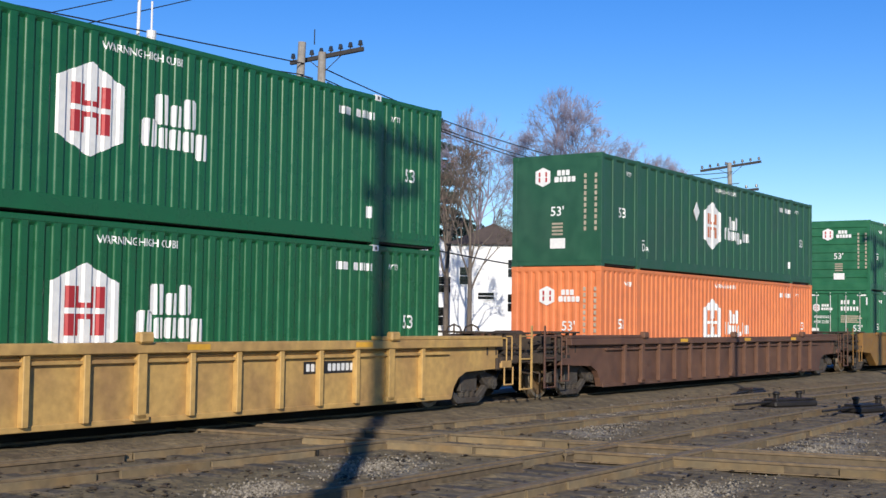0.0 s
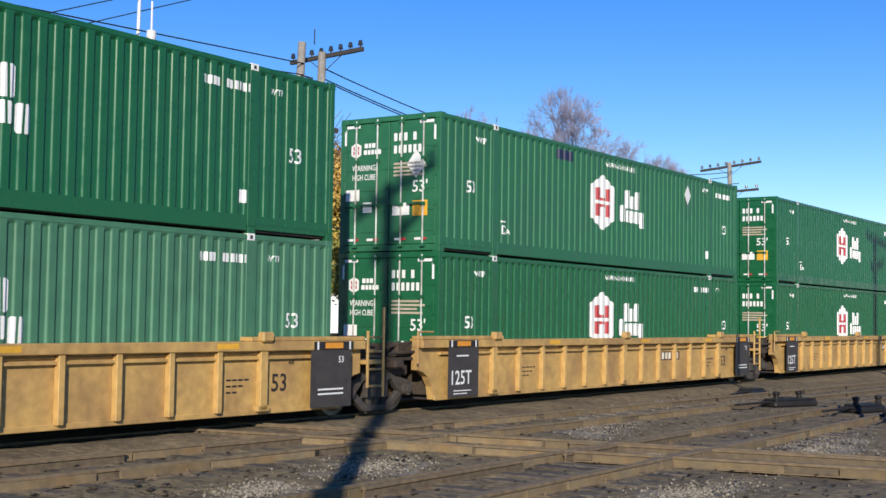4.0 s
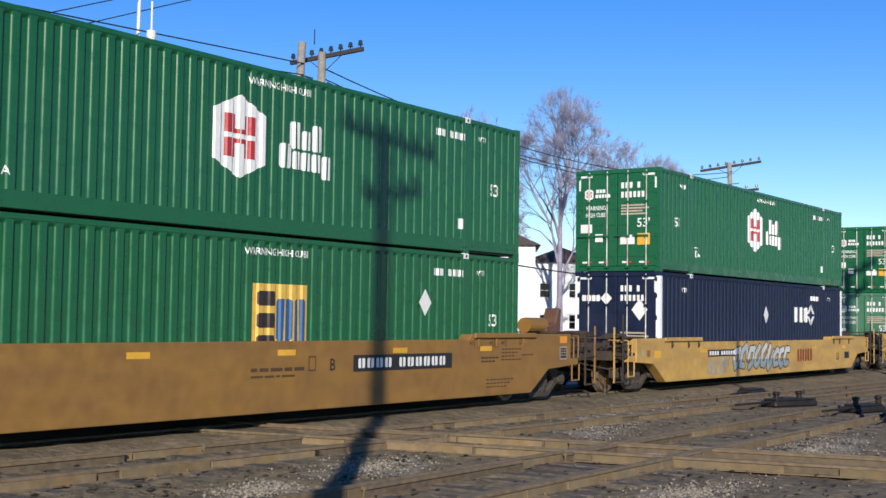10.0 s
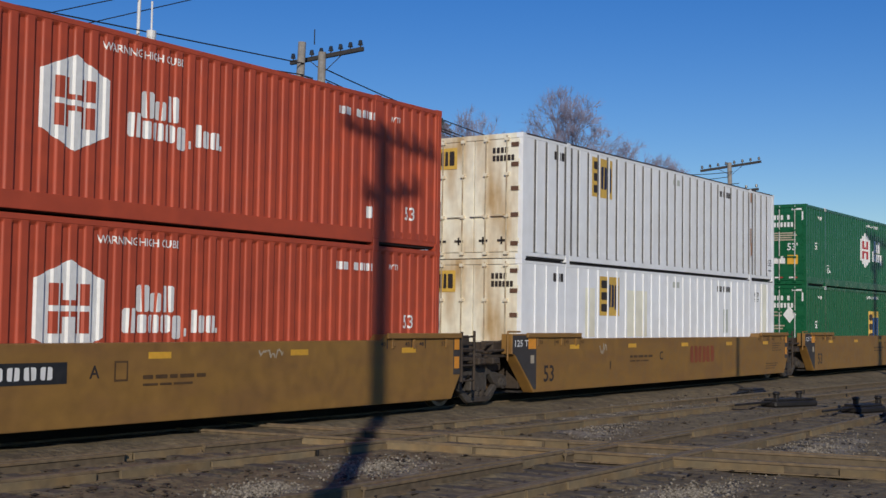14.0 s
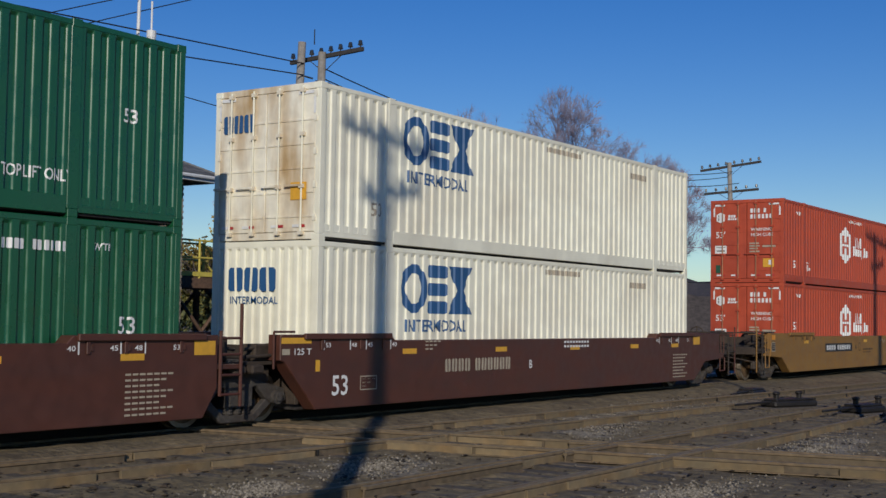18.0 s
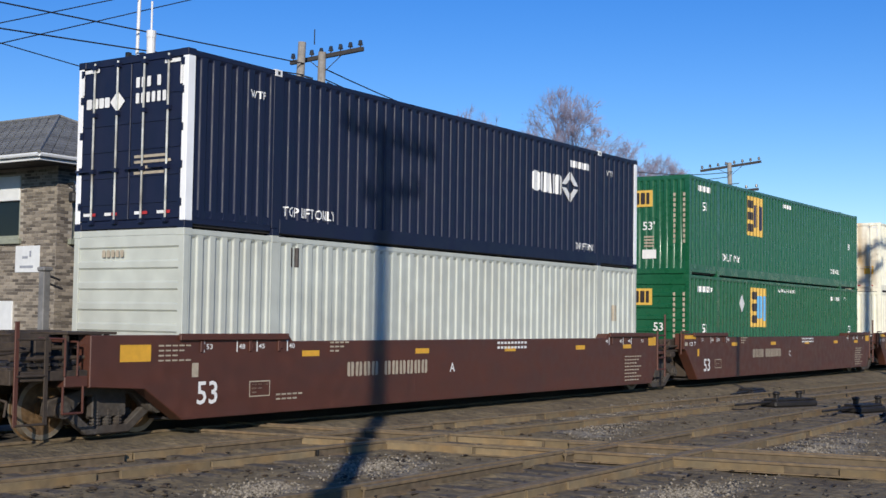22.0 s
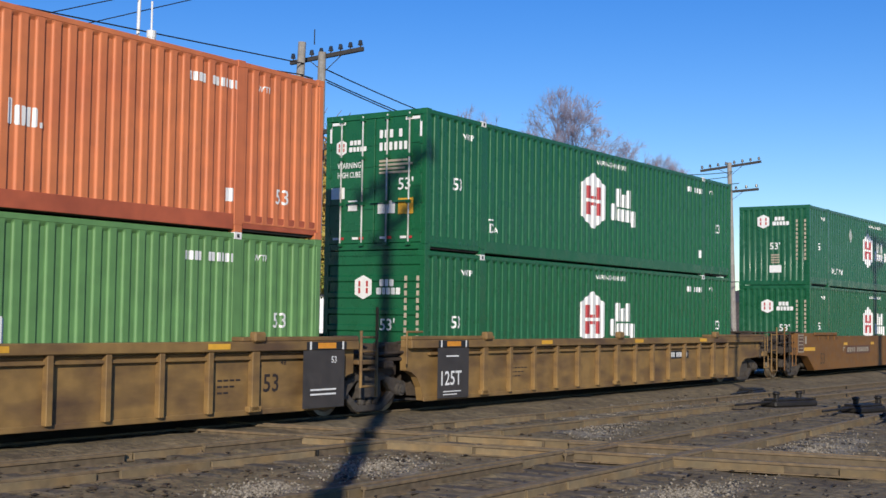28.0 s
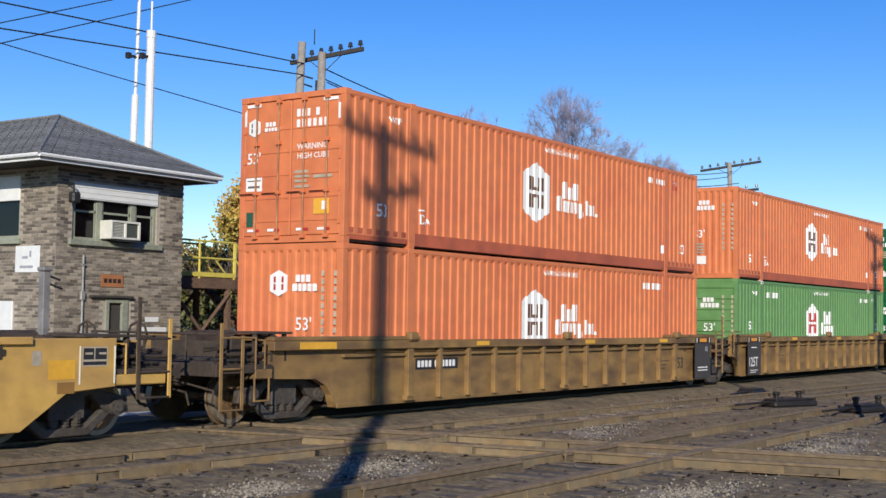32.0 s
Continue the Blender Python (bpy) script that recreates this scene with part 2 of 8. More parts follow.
def panel_breaks(kind, length=LEN):
    if kind == "flat":
        return [(0.1, 0.0), (length - 0.1, 0.0)]
    a, b = 0.10, length - 0.10
    if kind == "wide":
        return side_breaks(a, POST - 0.10, 0.56, 0.12) + side_breaks(POST + 0.10, length - POST - 0.10, 0.56, 0.12) + side_breaks(length - POST + 0.10, b, 0.56, 0.12)
    return side_breaks(a, POST - 0.10) + side_breaks(POST + 0.10, length - POST - 0.10) + side_breaks(length - POST + 0.10, b)


def profile(breaks, x):
    for (xa, da), (xb, db) in zip(breaks, breaks[1:]):
        if xa <= x <= xb:
            return da + (db - da) * ((x - xa) / max(xb - xa, 1e-6))
    return 0.0


def rounded(breaks, r=0.014):
    """The same profile with each corner turned into a short arc; also which strips are arcs."""
    out, soft = [breaks[0]], []
    for (xa, da), (x, d), (xb, db) in zip(breaks, breaks[1:], breaks[2:]):
        la, lb = math.hypot(x - xa, d - da), math.hypot(xb - x, db - d)
        if min(la, lb) < 2.2 * r or abs((d - da) * (xb - x) - (db - d) * (x - xa)) < 1e-7:
            out.append((x, d))
            soft.append(False)
            continue
        p = (x + (xa - x) * r / la, d + (da - d) * r / la)
        q = (x + (xb - x) * r / lb, d + (db - d) * r / lb)
        soft.append(False)
        out.append(p)
        for t in (0.333, 0.667, 1.0):
            out.append(tuple((1 - t) ** 2 * a + 2 * t * (1 - t) * b + t * t * c for a, b, c in zip(p, (x, d), q)))
            soft.append(True)
    out.append(breaks[-1])
    soft.append(False)
    return out, soft


def sheet(breaks, z0, z1, taper=0.05):
    """A corrugated sheet in (x, z) at y = depth; the ribs run out into a flat strip at top and bottom."""
    bm = bmesh.new()
    breaks, soft = rounded(breaks)
    rows = [(z0, 0), (z0 + 0.02, 0), (z0 + 0.02 + taper, 1), (z1 - 0.02 - taper, 1), (z1 - 0.02, 0), (z1, 0)]
    grid = [[bm.verts.new((x, d * k, z)) for x, d in breaks] for z, k in rows]
    for r0, r1 in zip(grid, grid[1:]):
        for i in range(len(breaks) - 1):
            bm.faces.new((r0[i], r0[i + 1], r1[i + 1], r1[i])).smooth = soft[i]
    return bm


def drape(flat, breaks, z_lo=None, proud=0.005):
    """Lay a flat marking in (x, z) over the corrugation, slightly proud of it."""
    if not flat.verts:
        return flat
    lo, hi = min(v.co.x for v in flat.verts), max(v.co.x for v in flat.verts)
    for x, d in breaks:
        if lo < x < hi:
            bmesh.ops.bisect_plane(flat, geom=flat.verts[:] + flat.edges[:] + flat.faces[:], plane_co=(x, 0, 0), plane_no=(1, 0, 0))
    if z_lo is not None:
        bmesh.ops.bisect_plane(flat, geom=flat.verts[:] + flat.edges[:] + flat.faces[:], plane_co=(0, 0, z_lo), plane_no=(0, 0, -1), clear_outer=True)
    for v in flat.verts:
        v.co.y = profile(breaks, v.co.x) - proud
    for f in flat.faces:
        f.normal_update()
        if f.normal.y > 0:
            f.normal_flip()
    return flat


MESHES = {}


def cached(key, make, material):
    """A mesh made once and shared by alike parts."""
    k = (key, material.name)
    if k not in MESHES:
        bm = make()
        bmesh.ops.remove_doubles(bm, verts=bm.verts, dist=1e-5)
        me = bpy.data.meshes.new("piece")
        bm.normal_update()
        bm.to_mesh(me)
        bm.free()
        me.materials.append(material)
        MESHES[k] = me
    return MESHES[k]


def end_sheet(kind):
    """The end wall that faces -x, in (y, z), at x = 0."""
    if kind == "ribs":                           # horizontal pressed ribs
        bm = bmesh.new()
        rows = [(0.14, 0)]
        z = 0.30
        while z < TALL - 0.3:
            rows += [(z, 0), (z + 0.03, 0.03), (z + 0.22, 0.03), (z + 0.25, 0)]
            z += 0.34
        rows.append((TALL - 0.10, 0))
        g = [[bm.verts.new((d, y, z)) for y in (0.10, WID - 0.10)] for z, d in rows]
        for a, b in zip(g, g[1:]):
            bm.faces.new((a[0], b[0], b[1], a[1]))
        return bm
    br = side_breaks(0.10, WID - 0.10, 0.22) if kind == "vert" else [(0.10, 0.0), (WID - 0.10, 0.0)]
    bm = sheet(br, 0.14, TALL - 0.10)
    for v in bm.verts:
        v.co = Vector((v.co.y, v.co.x, v.co.z))
    bmesh.ops.reverse_faces(bm, faces=bm.faces)
    return bm


def frame_part(ob, name, key, material, *rows, bevel=0.006, m=None):
    return place(name, cached((key,), lambda: boxes(*rows, bevel=bevel), material), ob, m)


def container(u, z, color, end="doors", side="ribs", trim=None, logo=None, label="", end_marks=None, marks=(), cut=None, rods=None, post_white=False, doors=None, rails=None):
    """A 53-foot container whose rear lower near corner is its origin; x forward, y across, z up. cut: height below which the car hides it."""
    pm = PAINT[color]
    ob = thing("container", label, "shipping container", "containers of the train", pose(u, SIDE, z))
    br = panel_breaks(side)
    place("side_panel", cached(("side", side), lambda: sheet(br, 0.16, TALL - 0.09), pm), ob)
    place("side_panel", cached(("side", side), lambda: sheet(br, 0.16, TALL - 0.09), pm), ob, Matrix.Translation((LEN, WID, 0)) @ Matrix.Rotation(math.pi, 4, "Z"))
    frame_part(ob, "roof", "roof", pm, (0.03, 0.03, TALL - 0.05, LEN - 0.03, WID - 0.03, TALL - 0.01))
    frame_part(ob, "floor", "floor", DARK, (0.05, 0.05, 0.03, LEN - 0.05, WID - 0.05, 0.13))
    frame_part(ob, "top_rail", "top_rail", pm, (0.10, -0.008, TALL - 0.10, LEN - 0.10, 0.05, TALL - 0.018))
    frame_part(ob, "top_rail", "top_rail_far", pm, (0.10, WID - 0.05, TALL - 0.10, LEN - 0.10, WID + 0.008, TALL))
    bz = 0.30 if z > 2 else 0.17
    rm = PAINT[rails] if rails else pm
    for nm, y0, y1 in (("near", -0.006, 0.045), ("far", WID - 0.045, WID + 0.006)):
        # lower rails are set in between the support posts, where the stack rests
        frame_part(ob, "bottom_rail", "bottom_rail%s%.2f" % (nm, bz), rm, (POST + 0.11, y0, 0.045, LEN - POST - 0.11, y1, bz))
        for k, (xa, xb) in enumerate(((0.10, POST - 0.11), (LEN - POST + 0.11, LEN - 0.10))):
            frame_part(ob, "end_rail", "end_rail%s%d" % (nm, k), rm, (xa, y0 + (0.012 if nm == "near" else 0), 0.07, xb, y1, 0.30))
    tm = PAINT[trim] if trim else pm
    for k, (x, y) in enumerate(((0, 0), (0, WID), (LEN, 0), (LEN, WID))):
        sx, sy = (1 if x == 0 else -1), (1 if y == 0 else -1)
        frame_part(ob, "corner_post", "post%d" % k, tm, (x - 0.004 * sx, y - 0.010 * sy, 0.12, x + (0.16 if trim else 0.11) * sx, y + 0.11 * sy, TALL - 0.11))
    cast = MARK if post_white else tm
    for k, (x, y, zz) in enumerate([(x, y, zz) for x in (0, LEN) for y in (0, WID) for zz in (0, TALL - 0.118)]):
        sx, sy = (1 if x == 0 else -1), (1 if y == 0 else -1)
        frame_part(ob, "corner_casting", "cast%d" % k, pm, (x - 0.012 * sx, y - 0.014 * sy, zz, x + 0.17 * sx, y + 0.16 * sy, zz + 0.118))
    for k, (x, y) in enumerate(((POST, 0), (LEN - POST, 0), (POST, WID), (LEN - POST, WID))):
        sy = 1 if y == 0 else -1
        frame_part(ob, "support_post", "spost%d" % k, pm, (x - 0.10, y - 0.009 * sy, 0.12, x + 0.10, y + 0.045 * sy, TALL - 0.11))
        for zz in (0.0, TALL - 0.118):
            c = place("lifting_casting", cached(("lcast%d%.1f" % (k, zz),), lambda: boxes((x - 0.09, y - 0.016 * sy, zz, x + 0.09, y + 0.14 * sy, zz + 0.118), bevel=0.006), cast if (zz > 1 and sy > 0) else pm), ob)
        if cast is MARK and y == 0:
            bm = boxes((x - 0.03, -0.019, TALL - 0.09, x + 0.03, -0.0165, TALL - 0.03))
            place("casting_slot", cached(("slot%d" % k,), lambda b=bm: b, BLACK), ob)
    # rear end, which faces the camera
    if end == "doors":
        door(ob, PAINT[doors] if doors else pm, rods, side != "flat")
    else:
        place("end_wall", cached(("end", end), lambda: end_sheet(end), pm), ob)
        frame_part(ob, "end_header", "ehead", pm, (0.0, 0.11, TALL - 0.11, 0.06, WID - 0.11, TALL))
        frame_part(ob, "end_sill", "esill", pm, (0.0, 0.11, 0.02, 0.06, WID - 0.11, 0.15))
    place("front_wall", cached(("end", "vert"), lambda: end_sheet("vert"), pm), ob, Matrix.Translation((LEN, WID, 0)) @ Matrix.Rotation(math.pi, 4, "Z"))
    zc = 0.0 if cut is None else cut
    if logo:
        logo(ob, br, zc)
    for m in marks:
        m(ob, br, zc)
    if end_marks:
        end_marks(ob)
    CARRIED.append(ob)
    return ob


ROD_PALE = mat("pale galvanised rod", (0.56, 0.58, 0.55), 0.5, 0.1, grain=(8, 0.3), stain=(1.5, 0.45), dirt=(0.22, 0.20, 0.17))


def door(ob, pm, rods=None, ribbed=True):
    rods = rods or ROD_PALE
    for k, (a, b) in enumerate(((0.11, WID / 2 - 0.012), (WID / 2 + 0.012, WID - 0.11))):
        d = place("door", cached(("door%d" % k,), lambda: boxes((0.0, a, 0.16, 0.05, b, TALL - 0.13), bevel=0.008), pm), ob)
        w = b - a
        for j, f in enumerate((0.24, 0.72)):
            y = a + w * f
            bm = tubes(0.018, ((-0.045, y, 0.10), (-0.045, y, TALL - 0.06)))
            place("lock_rod", cached(("rod%d%d" % (k, j),), lambda bm=bm: bm, rods), d)
            for zz in (0.10, 0.95, 1.9, TALL - 0.17):
                place("rod_keeper", cached(("keeper",), lambda: boxes((-0.07, -0.05, 0, 0.0, 0.05, 0.07)), pm), d, pose(0, y, zz))
            hb = boxes((-0.075, y - 0.02, 0.98, -0.05, y + 0.40, 1.02))
            place("handle", cached(("handle%d%d" % (k, j),), lambda hb=hb: hb, pm), d)
        ribs = boxes(*[(-0.014 if ribbed else -0.004, a + 0.02, zz, 0.0, b - 0.02, zz + 0.035) for zz in ((0.42, 0.86, 1.30, 1.74, 2.18) if ribbed else (0.18, 2.66))])
        place("door_rib", cached(("drib%d%d" % (k, ribbed),), lambda ribs=ribs: ribs, pm), d)
        for zz in (0.35, 0.95, 1.55, 2.15, 2.6):
            place("hinge", cached(("hinge",), lambda: boxes((-0.02, 0, 0, 0.02, 0.07, 0.12)), pm), d, pose(0, 0.07 if k == 0 else WID - 0.14, zz))
    frame_part(ob, "end_header", "ehead", pm, (0.0, 0.11, TALL - 0.12, 0.06, WID - 0.11, TALL))
    frame_part(ob, "end_sill", "esill", pm, (0.0, 0.11, 0.02, 0.06, WID - 0.11, 0.15))


CARRIED = []                                     # everything that rides along with the train
# ---------------------------------------------------------------- markings
def mark(ob, name, key, flat, br, material, zc=0.0, label=""):
    """A painted marking on the near side, laid over the ribs."""
    k = (key, len(br), round(zc, 2))

    def make():
        bm = bmesh.new()
        flat(bm)
        return drape(bm, br, zc if zc else None)
    return place(name, cached(k, make, material), ob, label=label)


def emblem(bm, cx, cz, h, w):
    """A tall hexagon."""
    flat_poly(bm, [(cx, cz - h / 2), (cx + w / 2, cz - h * 0.30), (cx + w / 2, cz + h * 0.30), (cx, cz + h / 2), (cx - w / 2, cz + h * 0.30), (cx - w / 2, cz - h * 0.30)])


QUARTERS = ((-1, 1), (1, 1), (-1, -1), (1, -1))


def emblem_bar(bm, cx, cz, h, w, q):
    """One of the four upright bars inside the hexagon."""
    sx, sz = q
    z0, z1 = sorted((cz + sz * h * 0.030, cz + sz * h * 0.255))
    flat_rect(bm, cx + sx * w * 0.225 - w * 0.06, z0, cx + sx * w * 0.225 + w * 0.06, z1)


def emblem_corner(bm, cx, cz, h, w, q):
    """A thin angle inside each bar, its foot turned to the middle."""
    sx, sz = q
    p = lambda u, v: (cx + sx * w * u, cz + sz * h * v)
    pts = [p(0.012, 0.030), p(0.135, 0.030), p(0.135, 0.255), p(0.085, 0.255), p(0.085, 0.085), p(0.012, 0.085)]
    flat_poly(bm, pts if sx * sz > 0 else pts[::-1])


def put_blocks(ob, name, key, rects, br, material, zc=0.0, label=""):
    """Each block of a word mark is a part of its own."""
    for i, (a, d, b, e) in enumerate(rects):
        mark(ob, name, (key, i, round(a, 3), round(d, 3)), lambda bm: flat_block(bm, a, d, b, e, (1 if i % 2 else -1) if b - a > 0.16 else 0), br, material, zc, label)


def hex_logo(x, z, long=False, bars="red", h=1.35):
    """White hexagon with bars inside and two rows of rounded white blocks beside it."""
    bar = {"red": MARK_RED, "orange": PAINT["orange"], "brick": PAINT["red"], "maroon": MARK_RED, "dull": PAINT["rust_car"]}[bars]

    def put(ob, br, zc):
        w = h * 0.88
        mark(ob, "emblem", ("hex", x, z, h), lambda bm: emblem(bm, x, z, h, w), br, MARK, zc, "white hexagon emblem")
        for q in QUARTERS:
            for name, shape in (("emblem_bar", emblem_bar), ("emblem_corner", emblem_corner)):
                k = (name, len(br), x, z, round(zc, 2), q)
                place(name, cached(k, lambda: drape_proud(lambda bm: shape(bm, x, z, h, w, q), br, zc, 0.009), bar), ob)
        xx, s = x + 1.00, h * (0.26 if long else 0.30)
        k = 0.84 if long else 1.0
        top = block_rects(xx + 0.27, z - (0.03 if long else 0.04), [(0.27 * k, s * 1.12, 0), (0.23 * k, s * 0.80, 0), (0.26 * k, s * 1.12, 0)], s, 0.05)
        row = [(0.31 * k, s * 1.02, 0), (0.18 * k, s * 0.76, 0), (0.25 * k, s * 0.76, 0), (0.24 * k, s * 0.76, 0), (0.25 * k, s * 1.0, s * 0.26)]
        if long:
            row += [(0.05, s * 0.35, s * 0.15), (0.06, 0.001, 0), (0.09, s * 1.0, 0), (0.16, s * 0.76, 0), (0.16, s * 0.76, 0), (0.05, s * 0.22, 0)]
        put_blocks(ob, "mark_block", "hexword", top + [r for r in block_rects(xx, z - (0.35 if long else 0.405), row, s, 0.04) if r[3] - r[1] > 0.01], br, MARK, zc)
    return put


def drape_proud(flat, br, zc, proud):
    bm = bmesh.new()
    flat(bm)
    return drape(bm, br, zc if zc else None, proud)


def square_logo(x, z, blue=MARK_NAVY, s=1.25):
    """Gold square with three dark block shapes."""
    def put(ob, br, zc):
        mark(ob, "emblem", ("sq", x, z, s), lambda bm: flat_rect(bm, x - s * 0.56, z - s / 2, x + s * 0.56, z + s / 2), br, MARK_GOLD, zc, "gold square emblem")
        shapes = [((-0.47, v, -0.12, v + 0.20), MARK_DK, 0) for v in (-0.40, -0.10, 0.20)] + [((-0.07, -0.28, 0.24, 0.30), blue, 1), ((0.28, -0.34, 0.50, 0.30), blue, -1)]
        for i, (r, m, slit) in enumerate(shapes):
            r = [c * s + o for c, o in zip(r, (x, z, x, z))]
            place("emblem_block", cached(("sqe%d" % i, len(br), x, z, round(zc, 2)), lambda: drape_proud(lambda bm: flat_block(bm, *r, slit), br, zc, 0.009), m), ob)
    return put


def block_logo(x, z, h=0.95):
    """Three wide blue block shapes over a thin blue row."""
    def put(ob, br, zc):
        def ring(bm):
            n, w = 18, 0.90
            for i in range(n):
                t0, t1 = radians(i * 360 / n), radians((i + 1) * 360 / n)
                o = lambda t, r: (x + w / 2 + math.cos(t) * r * w / 2, z + h / 2 + math.sin(t) * r * h / 2)
                flat_poly(bm, [o(t0, 1), o(t1, 1), o(t1, 0.62), o(t0, 0.62)])

        def glass(bm):                            # an hourglass
            a = x + 1.66
            p, q = (a + 0.32, z + h / 2), (a + 0.56, z + h / 2)
            flat_poly(bm, [(a, z), (a + 0.88, z), q, p])
            flat_poly(bm, [p, q, (a + 0.88, z + h), (a, z + h)])
        mark(ob, "emblem_ring", ("ring", x, z, h), ring, br, MARK_BLUE, zc)
        for v in (0.0, 0.37, 0.74):
            mark(ob, "emblem_block", ("bar%.2f" % v, x, z, h), lambda bm: flat_block(bm, x + 0.96, z + h * v, x + 1.62, z + h * (v + 0.26)), br, MARK_BLUE, zc)
        mark(ob, "emblem_hourglass", ("glass", x, z, h), glass, br, MARK_BLUE, zc)
        mark(ob, "lettering", ("intermodal", x, z), lambda bm: flat_word(bm, "INTERMODAL", x + 0.16, z - 0.36, 0.34, 2.20), br, MARK_BLUE, zc)
    return put


def diamond_logo(x, z, h=0.52):
    """White blocks followed by a ring of four diamonds."""
    def put(ob, br, zc):
        put_blocks(ob, "mark_block", "dia", block_rects(x, z, [(0.30, h, 0), (0.36, h, 0), (0.32, h, 0), (0.32, h, 0)], h, 0.03), br, MARK, zc)
        c, m = x + 1.24 + 0.16 + 0.34, z + h / 2
        for sx, sz in QUARTERS:
            def make(sx=sx, sz=sz):
                bm = bmesh.new()
                pts = [(c + sx * 0.035, m + sz * 0.36), (c + sx * 0.40, m + sz * 0.04), (c + sx * 0.19, m + sz * 0.04), (c + sx * 0.035, m + sz * 0.17)]
                prism(bm, pts if sx * sz < 0 else pts[::-1], -0.012, -0.005)
                return bm
            place("emblem_block", cached(("diap", x, z, sx, sz), make, MARK), ob)
    return put


def word(text, x, z, size, material=MARK, width=None, name="lettering"):
    return lambda ob, br, zc: mark(ob, name, ("word", text, x, z, size), lambda bm: flat_word(bm, text, x, z, size, width), br, material, zc)


def bars(x, z, widths, h=0.16, gap=0.04, material=MARK, name="number_strip"):
    return lambda ob, br, zc: tagged(mark(ob, name, ("bars", x, z, len(widths), h), lambda bm: flat_blocks(bm, x, z, list(widths), h, gap, True), br, material, zc), kind="stuff")


def lozenge(x, z, r=0.22, material=MARK):
    """A flat diamond placard fixed over the ribs."""
    def put(ob, br, zc):
        def make():
            bm = bmesh.new()
            prism(bm, [(x, z - r * 1.25), (x + r, z), (x, z + r * 1.25), (x - r, z)], -0.012, -0.005)
            return bm
        place("placard", cached(("loz", x, z, r), make, material), ob, label="plain diamond placard")
    return put


def patch(x, z, w, h, material, name="patch"):
    return lambda ob, br, zc: mark(ob, name, ("patch", x, z, w, h), lambda bm: flat_rect(bm, x, z, x + w, z + h), br, material, zc)


NUM = [0.075] * 4 + [-0.07] + [0.075] * 6


def end_flat(ob, name, key, flat, material, x=-0.018, label=""):
    """A marking on the rear end: flat in (y, z), with y counted from the far edge as it reads from behind."""
    def make():
        bm = bmesh.new()
        flat(bm)
        for v in bm.verts:
            v.co = Vector((x, WID - v.co.x, v.co.z))
        for f in bm.faces:
            f.normal_update()
            if f.normal.x > 0:
                f.normal_flip()
        return bm
    return tagged(place(name, cached(("e" + key, x), make, material), ob, label=label), kind="stuff" if name.endswith("strip") or name in ("rust_streak", "word_mark") else "")


